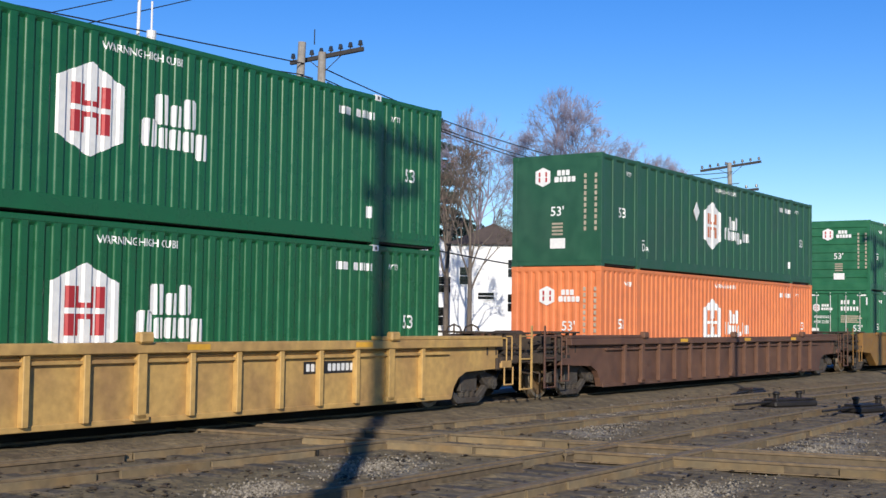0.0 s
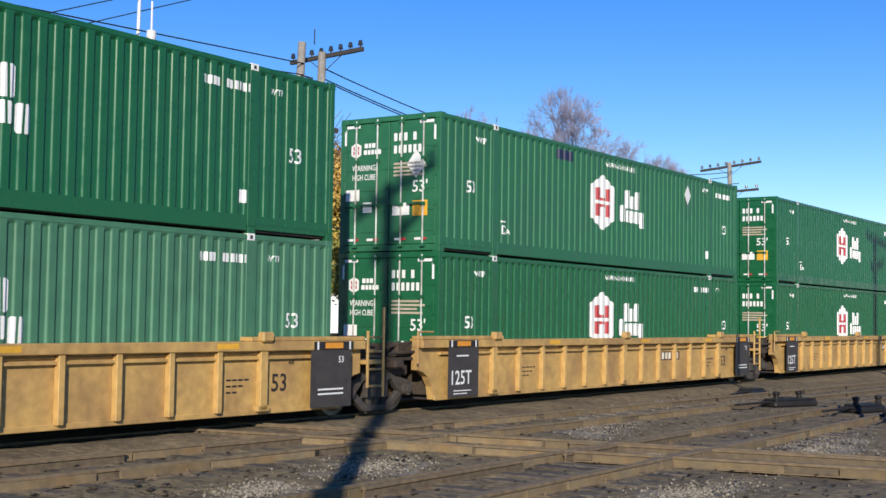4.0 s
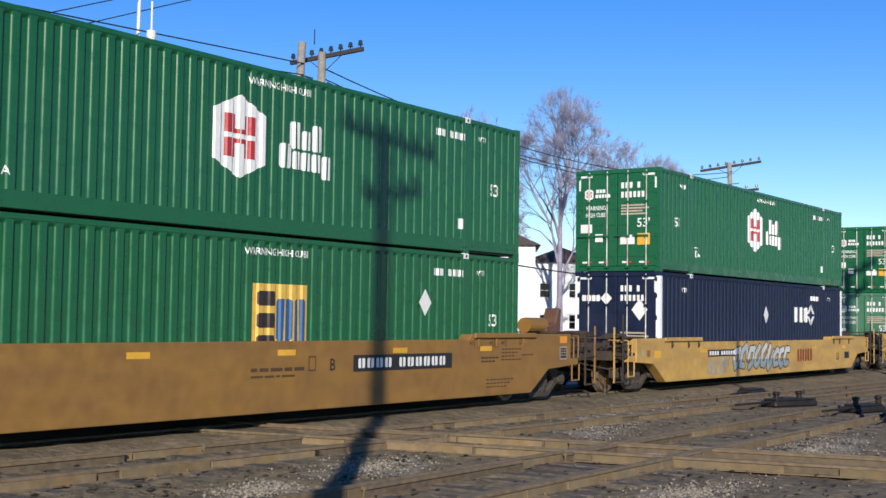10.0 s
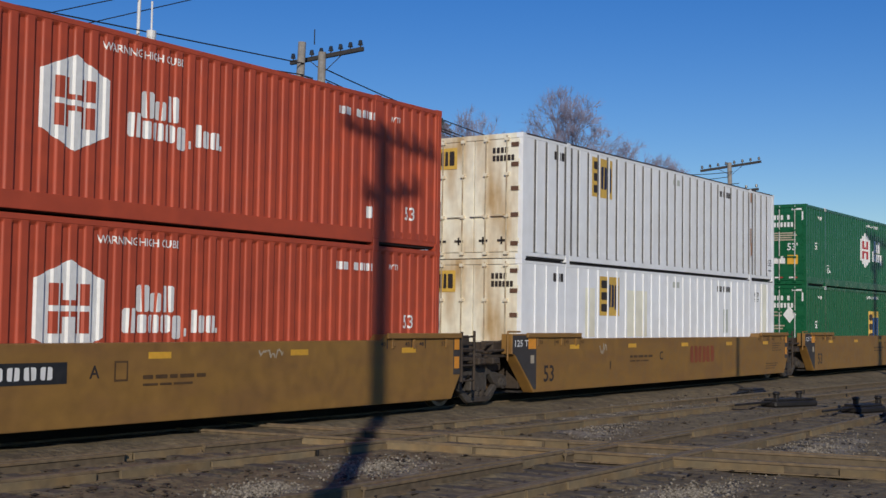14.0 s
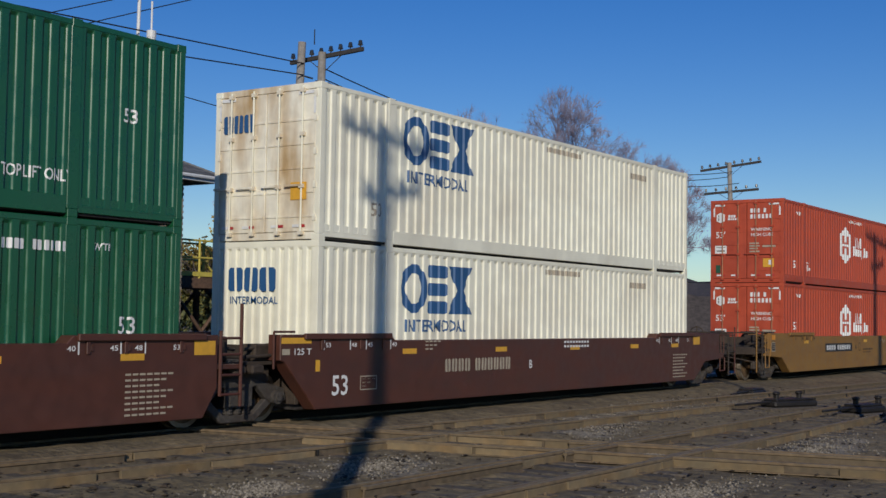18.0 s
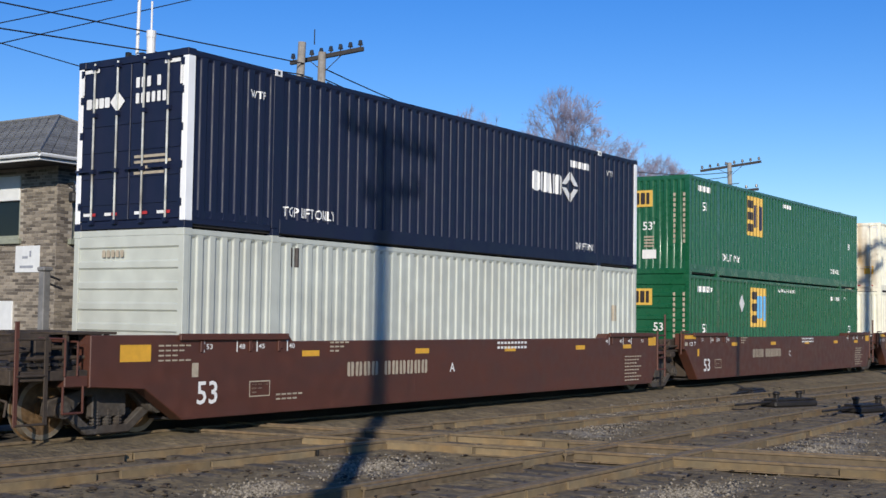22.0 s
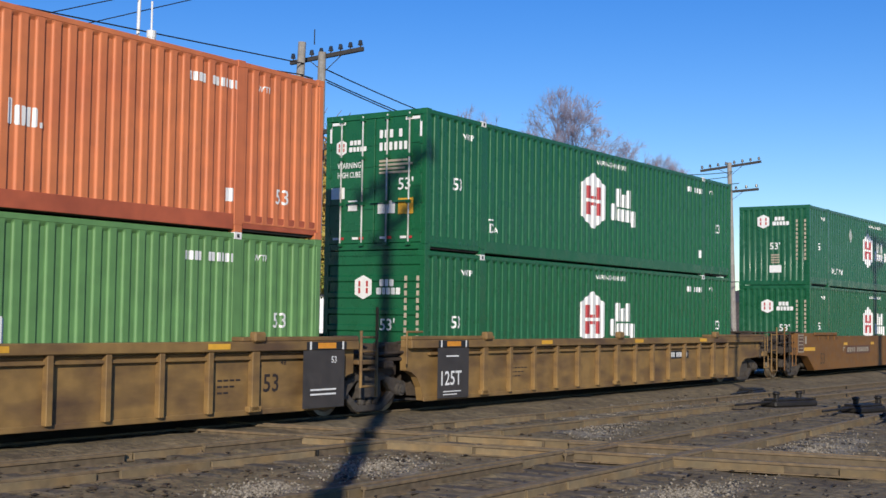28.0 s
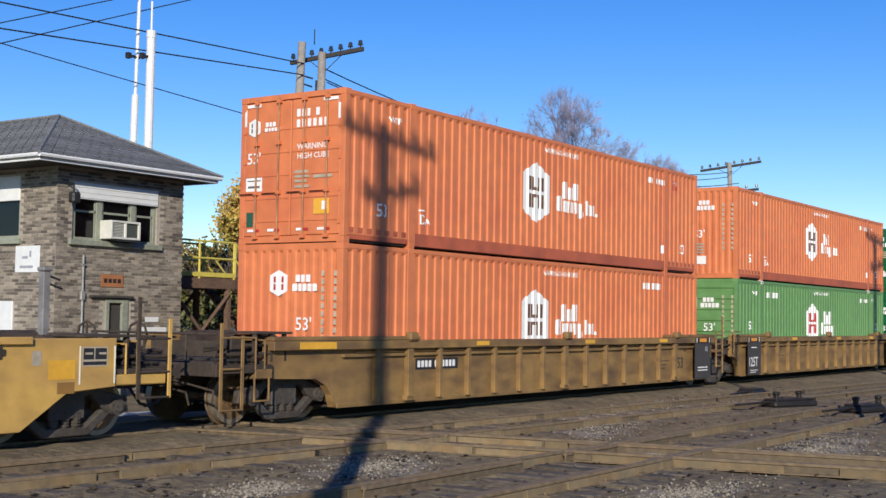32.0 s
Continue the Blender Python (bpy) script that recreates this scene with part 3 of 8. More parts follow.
def door_marks(kind="hex", placard=False, yellow=True, num=True):
    def put(ob):
        if kind == "hex":
            end_flat(ob, "emblem", "hex", lambda bm: emblem(bm, 0.42, 2.18, 0.34, 0.27), MARK, label="white hexagon emblem")
            for i, q in enumerate(QUARTERS):
                end_flat(ob, "emblem_bar", "hexb%d" % i, lambda bm: emblem_bar(bm, 0.42, 2.18, 0.34, 0.27, q), MARK_RED, -0.022)
            end_flat(ob, "word_mark", "hexw", lambda bm: (flat_blocks(bm, 0.64, 2.22, [0.09, 0.07, 0.09], 0.10, 0.02, True), flat_blocks(bm, 0.62, 2.08, [0.09, 0.07, 0.07, 0.07, 0.08], 0.10, 0.02, True)), MARK)
        elif kind == "dia":
            end_flat(ob, "word_mark", "diaw", lambda bm: (flat_blocks(bm, 0.22, 2.05, [0.13, 0.14, 0.12, 0.12], 0.17, 0.02, True), flat_poly(bm, [(0.98, 1.95), (1.16, 2.13), (0.98, 2.31), (0.80, 2.13)])), MARK)
        elif kind == "sq":
            end_flat(ob, "emblem", "sq", lambda bm: flat_rect(bm, 0.22, 1.95, 0.80, 2.45), MARK_GOLD, label="gold square emblem")
            end_flat(ob, "emblem_block", "sqb", lambda bm: flat_blocks(bm, 0.28, 2.02, [0.12, 0.14, 0.10], 0.34, 0.04, True), MARK_DK, -0.022)
        elif kind == "block":
            end_flat(ob, "emblem", "blk", lambda bm: flat_blocks(bm, 0.22, 2.05, [0.24, 0.22, 0.26], 0.34, 0.03, True), MARK_BLUE)
        elif kind == "plain":
            end_flat(ob, "emblem", "hexp", lambda bm: emblem(bm, 0.36, 2.26, 0.36, 0.30), MARK, label="white hexagon emblem")
            for i, q in enumerate(QUARTERS):
                end_flat(ob, "emblem_bar", "hexpb%d" % i, lambda bm: emblem_bar(bm, 0.36, 2.26, 0.36, 0.30, q), MARK_GREY, -0.022)
            end_flat(ob, "word_mark", "hexpw", lambda bm: (flat_blocks(bm, 0.64, 2.26, [0.08, 0.06, 0.08], 0.09, 0.02), flat_blocks(bm, 0.62, 2.17, [0.08, 0.05, 0.06, 0.06, 0.06], 0.07, 0.02)), MARK)
            end_flat(ob, "number_strip", "nump", lambda bm: (flat_blocks(bm, 1.43, 2.40, [0.09, 0.09, 0.07, -0.06, 0.09], 0.15, 0.04), flat_blocks(bm, 1.43, 2.20, [0.085] * 6, 0.15, 0.05)), MARK)
            end_flat(ob, "lettering", "53p", lambda bm: flat_word(bm, "53'", 0.18, 1.56, 0.30), MARK)
            end_flat(ob, "lettering", "warnp", lambda bm: (flat_word(bm, "WARNING", 1.45, 1.78, 0.15, 0.74), flat_word(bm, "HIGH CUBE", 1.45, 1.60, 0.15, 0.78)), MARK)
            end_flat(ob, "notice_strip", "rowsp", lambda bm: [flat_rect(bm, 1.40, z, 1.40 + w, z + 0.05) for z, w in ((1.33, 0.34), (1.24, 0.36), (1.15, 0.30), (1.05, 0.36))] + [flat_rect(bm, 1.86, 1.22, 2.32, 1.28)], MARK_DIM)
            end_flat(ob, "notice", "whitep", lambda bm: flat_rect(bm, 0.16, 1.02, 0.58, 1.29), MARK)
            end_flat(ob, "notice_strip", "whitepb", lambda bm: (flat_rect(bm, 0.20, 1.22, 0.54, 1.24), flat_rect(bm, 0.22, 1.09, 0.52, 1.13)), MARK_GREY, -0.022)
            end_flat(ob, "notice", "faded", lambda bm: flat_rect(bm, 0.19, 0.34, 0.36, 0.62), PAINT["green_dull"])
            end_flat(ob, "notice", "yelp", lambda bm: flat_rect(bm, 1.88, 0.54, 2.26, 0.83), MARK_YEL, label="yellow notice")
            end_flat(ob, "notice", "yelpw", lambda bm: flat_rect(bm, 2.08, 0.62, 2.21, 0.78), MARK, -0.022)
        if num and kind != "plain":
            end_flat(ob, "number_strip", "num", lambda bm: (flat_blocks(bm, 1.42, 2.32, [0.085, 0.085, 0.085, -0.06, 0.085], 0.17, 0.045), flat_blocks(bm, 1.42, 2.06, [0.08] * 6, 0.17, 0.045)), MARK)
            rows = ((1.82, 0.72), (1.74, 0.85), (1.66, 0.66), (1.58, 0.80)) if kind not in ("dia", "sq") else ((1.88, 0.30), (1.76, 0.30), (1.40, 0.40), (1.30, 0.34)) if kind == "sq" else ((1.16, 0.75), (1.07, 0.85), (0.98, 0.62), (0.89, 0.70))
            end_flat(ob, "notice_strip", "not" + kind, lambda bm: [flat_rect(bm, 1.42, z, 1.42 + w, z + 0.045) for z, w in rows], MARK_DIM)
            if kind != "dia":
                end_flat(ob, "notice_strip", "not2", lambda bm: (flat_word(bm, "WARNING", 0.32, 1.74, 0.17, 0.62), flat_word(bm, "HIGH CUBE", 0.32, 1.54, 0.17, 0.62)), MARK)
        if kind in ("hex",):
            end_flat(ob, "lettering", "53", lambda bm: flat_word(bm, "53'", 1.90, 1.24, 0.34), MARK)
            end_flat(ob, "notice", "plate", lambda bm: flat_rect(bm, 0.16, 1.10, 0.52, 1.34), MARK)
            end_flat(ob, "notice", "plate2", lambda bm: flat_rect(bm, 0.62, 0.84, 0.86, 1.06), MARK)
            end_flat(ob, "notice", "plate4", lambda bm: flat_rect(bm, 1.40, 0.76, 1.84, 1.02), MARK)
        if yellow and kind != "plain":
            end_flat(ob, "notice", "plate3", lambda bm: flat_rect(bm, 1.92, 0.74, 2.30, 1.06), MARK_YEL, label="yellow notice")
        end_flat(ob, "reflector", "corn", lambda bm: [flat_rect(bm, *r) for r in ((0.16, 2.66, 0.52, 2.72), (0.10, 2.30, 0.155, 2.64), (2.08, 2.66, 2.44, 2.72), (2.44, 2.30, 2.495, 2.64))], MARK)
        end_flat(ob, "reflector", "low", lambda bm: [flat_rect(bm, y, 0.24, y + 0.16, 0.29) for y in (0.22, 0.74, 1.46, 1.98)], MARK)
        end_flat(ob, "reflector", "lowr", lambda bm: [flat_rect(bm, y, 0.24, y + 0.12, 0.29) for y in (0.40, 0.92, 1.64, 2.16)], MARK_RED)
        if placard:
            end_flat(ob, "placard", "loz", lambda bm: flat_poly(bm, [(2.0, 1.52), (2.24, 1.82), (2.0, 2.12), (1.76, 1.82)]), MARK)
    return put


def end_logo(kind="hex", plate=True, lower=False):
    """Marks on a closed end wall."""
    x = -0.007

    def put(ob):
        if kind == "hex":
            y, z = (1.05, 2.12) if lower else (0.90, 2.31)
            end_flat(ob, "emblem", "hx%d" % lower, lambda bm: emblem(bm, y, z, 0.50, 0.44), MARK, x)
            for i, q in enumerate(QUARTERS):
                end_flat(ob, "emblem_bar", "hxb%d%d" % (i, lower), lambda bm: emblem_bar(bm, y, z, 0.50, 0.44, q), MARK_RED, x - 0.004)
            end_flat(ob, "word_mark", "hxw%d" % lower, lambda bm: (flat_blocks(bm, y + 0.42, z + 0.02, [0.11, 0.09, 0.11], 0.14, 0.025), flat_blocks(bm, y + 0.34, z - 0.15, [0.13, 0.08, 0.10, 0.10, 0.11], 0.14, 0.022)), MARK, x)
        elif kind == "sq":
            end_flat(ob, "emblem", "sq2", lambda bm: flat_rect(bm, 0.85, 1.98, 1.45, 2.46), MARK_GOLD, x)
            end_flat(ob, "emblem_block", "sq2b", lambda bm: flat_blocks(bm, 0.91, 2.05, [0.12, 0.14, 0.10], 0.34, 0.04, True), MARK_DK, x - 0.004)
        elif kind == "block":
            end_flat(ob, "emblem", "bk2", lambda bm: flat_blocks(bm, 0.42, 1.95, [0.36, 0.34, 0.40], 0.44, 0.04, True), MARK_BLUE, x)
            end_flat(ob, "lettering", "bk2w", lambda bm: flat_word(bm, "INTERMODAL", 0.46, 1.72, 0.19, 1.20), MARK_BLUE, x)
        if kind != "block":
            end_flat(ob, "lettering", "53e%d" % lower, lambda bm: flat_word(bm, "53'", 1.48 if lower else 1.13, 1.24 if lower else 1.30, 0.34), MARK, x)
            end_flat(ob, "number_strip", "vert", lambda bm: [flat_rect(bm, c, 0.9 + i * 0.15, c + 0.07, 1.0 + i * 0.15) for c in (2.10, 2.40) for i in range(10)], MARK_DIM, x)
        if plate:
            end_flat(ob, "notice", "pl", lambda bm: flat_rect(bm, 1.13, 0.46, 1.57, 0.72), MARK, x)
            end_flat(ob, "notice_strip", "plb", lambda bm: [flat_rect(bm, 1.18, z, 1.50, z + 0.05) for z in (0.80, 0.89, 0.98, 1.07)], MARK_DIM, x)
    return put


# ---------------------------------------------------------------- well cars
RAIL = 0.15
WHEEL_R = 0.45
MID = WID / 2                                    # the track's middle, counted from the containers' near side
TRUCKS = []


def truck(car, x):
    """A two-axle truck under car, its middle at x."""
    if TRUCKS:
        t = copy_thing(TRUCKS[0], pose(x, MID, 0))
        t.parent = car
        TRUCKS.append(t)
        return t
    bm = boxes((-0.22, -1.05, 0.42, 0.22, 1.05, 0.72), bevel=0.03)
    box(bm, -0.16, -0.6, 0.70, 0.16, 0.6, 0.84, bevel=0.02)
    t = part("truck", bm, STEEL, car, "dusty cast steel truck")
    t.matrix_basis = pose(x, MID, 0)
    for sy in (-1, 1):
        y0, y1 = (-1.20, -1.06) if sy < 0 else (1.06, 1.20)
        bm = bmesh.new()
        prism(bm, [(-1.16, 0.52), (-1.12, 0.74), (-0.62, 0.86), (-0.34, 0.95), (0.34, 0.95), (0.62, 0.86), (1.12, 0.74), (1.16, 0.52), (0.78, 0.50), (0.66, 0.58), (0.42, 0.80), (0.32, 0.78), (0.32, 0.46), (-0.32, 0.46), (-0.32, 0.78), (-0.42, 0.80), (-0.66, 0.58), (-0.78, 0.50)], y0, y1)
        prism(bm, [(-0.80, 0.50), (-0.66, 0.58), (-0.34, 0.34), (0.34, 0.34), (0.66, 0.58), (0.80, 0.50), (0.40, 0.21), (-0.40, 0.21)], y0 + 0.01, y1 - 0.01)
        bmesh.ops.bevel(bm, geom=bm.edges[:], offset=0.018, segments=1, affect="EDGES", clamp_overlap=True)
        part("side_frame", bm, STEEL, t)
        for k in range(3):
            bm = bmesh.new()
            xx = -0.20 + 0.20 * k
            for j in range(5):
                tube(bm, (xx, sy * 1.13, 0.36 + j * 0.045), (xx, sy * 1.13, 0.385 + j * 0.045), 0.085, 10)
            tube(bm, (xx, sy * 1.13, 0.34), (xx, sy * 1.13, 0.62), 0.062, 8)
            part("spring", bm, STEEL, t)
        for xx in (-0.89, 0.89):
            bm = bmesh.new()
            disc(bm, (xx, RAIL + WHEEL_R), 0.125, sy * 1.04, sy * 1.27, 14)
            disc(bm, (xx, RAIL + WHEEL_R), 0.075, sy * 1.27, sy * 1.30, 10)
            part("bearing", bm, STEEL, t)
        for xa in (-0.62, 0.42):
            part("brake_shoe", boxes((xa, sy * 0.95 - 0.05, 0.36, xa + 0.2, sy * 0.95 + 0.05, 0.56), bevel=0.015), STEEL, t)
    for xx in (-0.89, 0.89):
        bm = bmesh.new()
        tube(bm, (0, -1.02, 0), (0, 1.02, 0), 0.075, 12)
        for sy in (-1, 1):
            a = sy * 0.745
            tube(bm, (0, a - sy * 0.03, 0), (0, a + sy * 0.03, 0), 0.30, 24)
            tube(bm, (0, a - sy * 0.02, 0), (0, a + sy * 0.09, 0), 0.15, 16)
        w = part("wheelset", bm, HUB_RUST, t, "rust-coloured wheels on an axle")
        bm2 = bmesh.new()
        for sy in (-1, 1):
            a = sy * 0.745
            for r0, r1, ya, yb in ((WHEEL_R, WHEEL_R, a - 0.06, a + 0.06), (WHEEL_R + 0.028, WHEEL_R + 0.028, a - sy * 0.09 - 0.016, a - sy * 0.09 + 0.016)):
                tube(bm2, (0, ya, 0), (0, yb, 0), r0, 36)
        me = bpy.data.meshes.new("tread")
        base = w.data
        bmj = bmesh.new()
        bmj.from_mesh(base)
        n0 = len(bmj.faces)
        tmp = bpy.data.meshes.new("tmp")
        bm2.to_mesh(tmp)
        bm2.free()
        bmj.from_mesh(tmp)
        for i, f in enumerate(bmj.faces):
            if i >= n0:
                f.material_index = 1 if abs(f.normal.y) < 0.5 else 0
        for sy in (-1, 1):                       # bright worn rim on each outer face
            yy = sy * (0.745 + 0.0625)
            o = [bmj.verts.new((math.cos(0.1745 * k) * WHEEL_R * 0.992, yy, math.sin(0.1745 * k) * WHEEL_R * 0.992)) for k in range(36)]
            i = [bmj.verts.new((math.cos(0.1745 * k) * 0.375, yy - sy * 0.001, math.sin(0.1745 * k) * 0.375)) for k in range(36)]
            for k in range(36):
                f = bmj.faces.new((o[k], o[(k + 1) % 36], i[(k + 1) % 36], i[k]) if sy < 0 else (i[k], i[(k + 1) % 36], o[(k + 1) % 36], o[k]))
                f.material_index = 1
        # an off-centre casting mark on each plate shows the turning
        box(bmj, 0.18, -0.80, -0.05, 0.30, -0.773, 0.05, bevel=0.01)
        bmj.to_mesh(base)
        bmj.free()
        base.materials.append(TREAD)
        w.matrix_basis = pose(xx, 0, RAIL + WHEEL_R)
    TRUCKS.append(t)
    return t


def side_outline(zt, zb, r_ext, f_ext, raise_by):
    """Outline of a smooth car side in (x, z); a short end lies open over a shared truck."""
    L = LEN
    rr = [(-r_ext, zb + 0.56), (-1.00, zb + 0.50), (-0.22, zb)] if r_ext > 1.5 else [(-r_ext, 1.24), (-r_ext + 0.12, 1.20), (0.0, zb)]
    ff = [(L + 0.22, zb), (L + 1.00, zb + 0.50), (L + f_ext, zb + 0.56)] if f_ext > 1.5 else [(L + f_ext - 0.30, zb), (L + f_ext, zb + 0.46)]
    return [*rr, *ff,
            (L + f_ext, zt + raise_by), (L - 2.20, zt + raise_by), (L - 2.32, zt), (2.32, zt), (2.20, zt + raise_by), (-r_ext, zt + raise_by)]


def ribbed_outline(zt, zb, r_ext, f_ext):
    L = LEN

    def cut(e):
        return [(0.24, zb), (0.30, zb + 0.26), (0.44, zb + 0.46), (0.62, zb + 0.56), (e, zb + 0.60)] if e < 1.5 else [(0.28, zb), (0.36, zb + 0.22), (0.52, zb + 0.40), (0.80, zb + 0.52), (e, zb + 0.56)]
    a = [(-x, z) for x, z in cut(r_ext)]
    b = [(L + x, z) for x, z in cut(f_ext)]
    return a[::-1] + b + [(L + f_ext, zt), (-r_ext, zt)]


def well_car(u, kind, color, label, rear=("coupler", 3.7), front=("coupler", 3.7), zt=1.56, marks=(), trucks=(True, True), trim=None, panels=(), ext=2.04, steps=(0.75, 1.24, 0.44)):
    """One well car or unit of one. Its origin stands at ground height under the rear of its containers' near side.
    rear, front: what joins it to its neighbours, and how far out the middle of that joint lies."""
    pm = PAINT[color]
    car = thing("well_car", label, "well car", "well cars of the train", pose(u, SIDE, 0))
    zb = 0.37
    joint = (0.80, 0.80) if kind == "ribbed" else (0.94, 0.65 if color == "maroon_car" else 0.37)
    r_ext, f_ext = (2.04 if rear[0] == "coupler" else joint[0]), (ext if front[0] == "coupler" else joint[1])
    for sy in (-1, 1):
        ya, yb = (-0.30, -0.02) if sy < 0 else (WID + 0.02, WID + 0.30)
        bm = bmesh.new()
        if kind == "smooth":
            prism(bm, side_outline(zt, zb, r_ext, f_ext, 0.11), ya, yb)
            bmesh.ops.bevel(bm, geom=[e for e in bm.edges if abs(e.verts[0].co.y - e.verts[1].co.y) < 1e-4], offset=0.012, segments=1, affect="EDGES", clamp_overlap=True)
            part("side", bm, pm, car)
        else:
            yi0, yi1 = (-0.17, -0.02) if sy < 0 else (WID + 0.02, WID + 0.17)
            prism(bm, ribbed_outline(zt - 0.16, zb, r_ext, f_ext), yi0, yi1)
            part("side", bm, pm, car)
            part("top_chord", boxes((-r_ext, ya, zt - 0.16, LEN + f_ext, yb, zt), bevel=0.012), pm, car)
            for k, (xa, xb) in enumerate(((-r_ext, 2.24), (LEN - 2.24, LEN + f_ext))):
                part("end_chord", boxes((xa, ya + 0.02, zt + 0.004, xb, yb, zt + 0.075), bevel=0.01), pm, car)
            part("bottom_chord", boxes((-0.24, ya + 0.10 if sy < 0 else yi1, zb - 0.02, LEN + 0.24, yi0 if sy < 0 else yb - 0.10, zb + 0.07), bevel=0.01), pm, car)
            part("stiffener", boxes((-0.10, ya + 0.06 if sy < 0 else yi1, zt - 0.30, LEN + 0.10, yi0 if sy < 0 else yb - 0.06, zt - 0.25), bevel=0.006), pm, car)
            for i in range(15):
                x = 0.88 + 1.036 * i
                if any(abs(x - p) < 0.62 for p in panels):
                    continue
                wide = 0.09 if i in (1, 7, 13) else 0.055
                rib = cached(("rib%.3f%d" % (wide, sy),), lambda: boxes((-wide, ya + 0.02 if sy < 0 else yi1, zb + 0.05, wide, yi0 if sy < 0 else yb - 0.02, zt - 0.16), bevel=0.01), pm)
                place("rib", rib, car, pose(x, 0, 0))
                if sy < 0 and wide > 0.08:
                    foot = cached(("foot",), lambda: boxes((-0.15, -0.28, 0.40, 0.15, -0.17, 0.50), bevel=0.012), pm)
                    place("rib_foot", foot, car, pose(x, 0, 0))
                    place("clamp", cached(("clamp",), lambda: boxes((-0.14, -0.37, 1.55, 0.14, -0.22, 1.72), bevel=0.03), pm), car, pose(x, 0, 0))
            if sy < 0:
                part("brake_pipe", tubes(0.014, ((0.3, -0.20, zt - 0.21), (LEN - 0.3, -0.20, zt - 0.20))), pm, car)
    if kind == "smooth":
        for k, x in enumerate((0.9, LEN - 0.9)):
            part("end_chord", boxes((x - 1.25, -0.36, zt + 0.03, x + 1.25, -0.302, zt + 0.135), bevel=0.012), pm, car)
            for d in (-0.75, 0.35, 1.05):
                xx = x + (d if k == 0 else -d)
                part("guide_bracket", boxes((xx - 0.035, -0.325, zt - 0.16, xx + 0.035, -0.3005, zt + 0.028), (xx + 0.035, -0.318, zt - 0.12, xx + 0.10, -0.3005, zt - 0.03), bevel=0.008), GRIME_SHADE if color == "yellow_clean" else pm, car)
    part("well_floor", boxes((-0.2, 0.0, 0.36, LEN + 0.2, WID, 0.40), bevel=0.0), DARK, car)
    for k, (end, s) in enumerate(((rear, -1), (front, 1))):
        ox = 0 if s < 0 else LEN
        X = lambda d: ox + s * d
        reach = end[1]
        e = r_ext if s < 0 else f_ext
        span = lambda d0, d1: (min(X(d0), X(d1)), max(X(d0), X(d1)))

        def bx(d0, d1, y0, y1, z0, z1):
            p, q = span(d0, d1)
            return (p, y0, z0, q, y1, z1)
        # bulkhead in the shade-darkened grime colour instead of the car's paint
        part("bulkhead", boxes(bx(0.12, 0.22, -0.02, WID + 0.02, 0.45, zt - 0.10), bevel=0.01), GRIME_SHADE, car)
        part("centre_sill", boxes(bx(0.2, reach - 0.30, MID - 0.34, MID + 0.34, 0.80, 1.16), bevel=0.02), GRIME_SHADE, car)
        if end[0] == "coupler":
            o = e + 0.30
            lm = pm if kind == "ribbed" else GRIME_SHADE
            part("end_deck", boxes(bx(0.2, o + 0.95, -0.10, WID + 0.10, 1.17, 1.235), bevel=0.01), GRIME_SHADE, car)
            part("deck_rail", boxes(bx(e, o + 0.92, -0.26, -0.16, 1.04, 1.18), bx(o + 0.90, o + 1.02, -0.26, WID + 0.26, 1.00, 1.21), bevel=0.01), GRIME_SHADE, car)
            part("step_flange", boxes(bx(e, e + (0.42 if steps[0] > 0.5 else 1.0), -0.274, -0.12, 0.94, 1.10), bevel=0.015), pm, car)
            part("brake_cylinder", tubes(0.17, ((X(1.15), MID - 0.75, 1.50), (X(2.05), MID - 0.75, 1.50)), n=14), GRIME_SHADE, car)
            part("valve_box", boxes(bx(0.55, 1.0, 0.15, 0.60, 1.24, 1.56), bevel=0.02), GRIME_SHADE, car)
            part("reservoir", tubes(0.20, ((X(0.9), MID + 0.5, 1.52), (X(2.0), MID + 0.5, 1.52)), n=14), GRIME_SHADE, car)
            part("walkway", boxes(*[bx(e + a, e + a + 0.11, -0.16, WID + 0.16, 1.24, 1.28) for a in (0.25, 0.44, 0.63, 0.82)]), DARK, car)
            for a in steps[:2]:
                part("ladder_stile", boxes(bx(e + a - 0.035, e + a + 0.035, -0.30, -0.275, steps[2], zt + ((0.40 if a > 1 else 0.72) if color == "yellow_clean" else (0.30 if a > 1 else 0.10))), bevel=0.006), pm if a > 1 else lm, car)
            for z in (steps[2] + 0.02, 1.12, 1.62):
                part("rung", tubes(0.018, ((X(e + steps[0]), -0.29, z), (X(e + steps[1]), -0.29, z))), lm, car)
            for a, z in ((0.42, zt + 0.06), (0.20, zt + 0.02)):
                part("grab_iron", tubes(0.016, ((X(e + a), -0.27, 1.10), (X(e + a), -0.27, z)), ((X(e + a), -0.27, z), (X(e + a), 0.30, z))), pm, car)
            part("upper_platform", boxes(bx(e - 0.55, e + 0.35, -0.22, 0.60, zt + 0.12, zt + 0.16), bevel=0.008), GRIME_SHADE, car)
            for a in (e - 0.45, e - 0.1, e + 0.28):
                part("platform_post", boxes(bx(a, a + 0.06, -0.18, -0.10, 1.22, zt + 0.12), bevel=0.008), GRIME_SHADE, car)
            part("end_sheet", boxes(bx(e + 0.06, e + 0.10, 0.02, WID - 0.02, 1.23, zt - 0.02), bevel=0.008), GRIME_SHADE, car)
            part("gear_box", boxes(bx(e + 0.40, e + 0.72, 0.02, 0.34, 1.28, zt + 0.06), bevel=0.03), GRIME_SHADE, car)
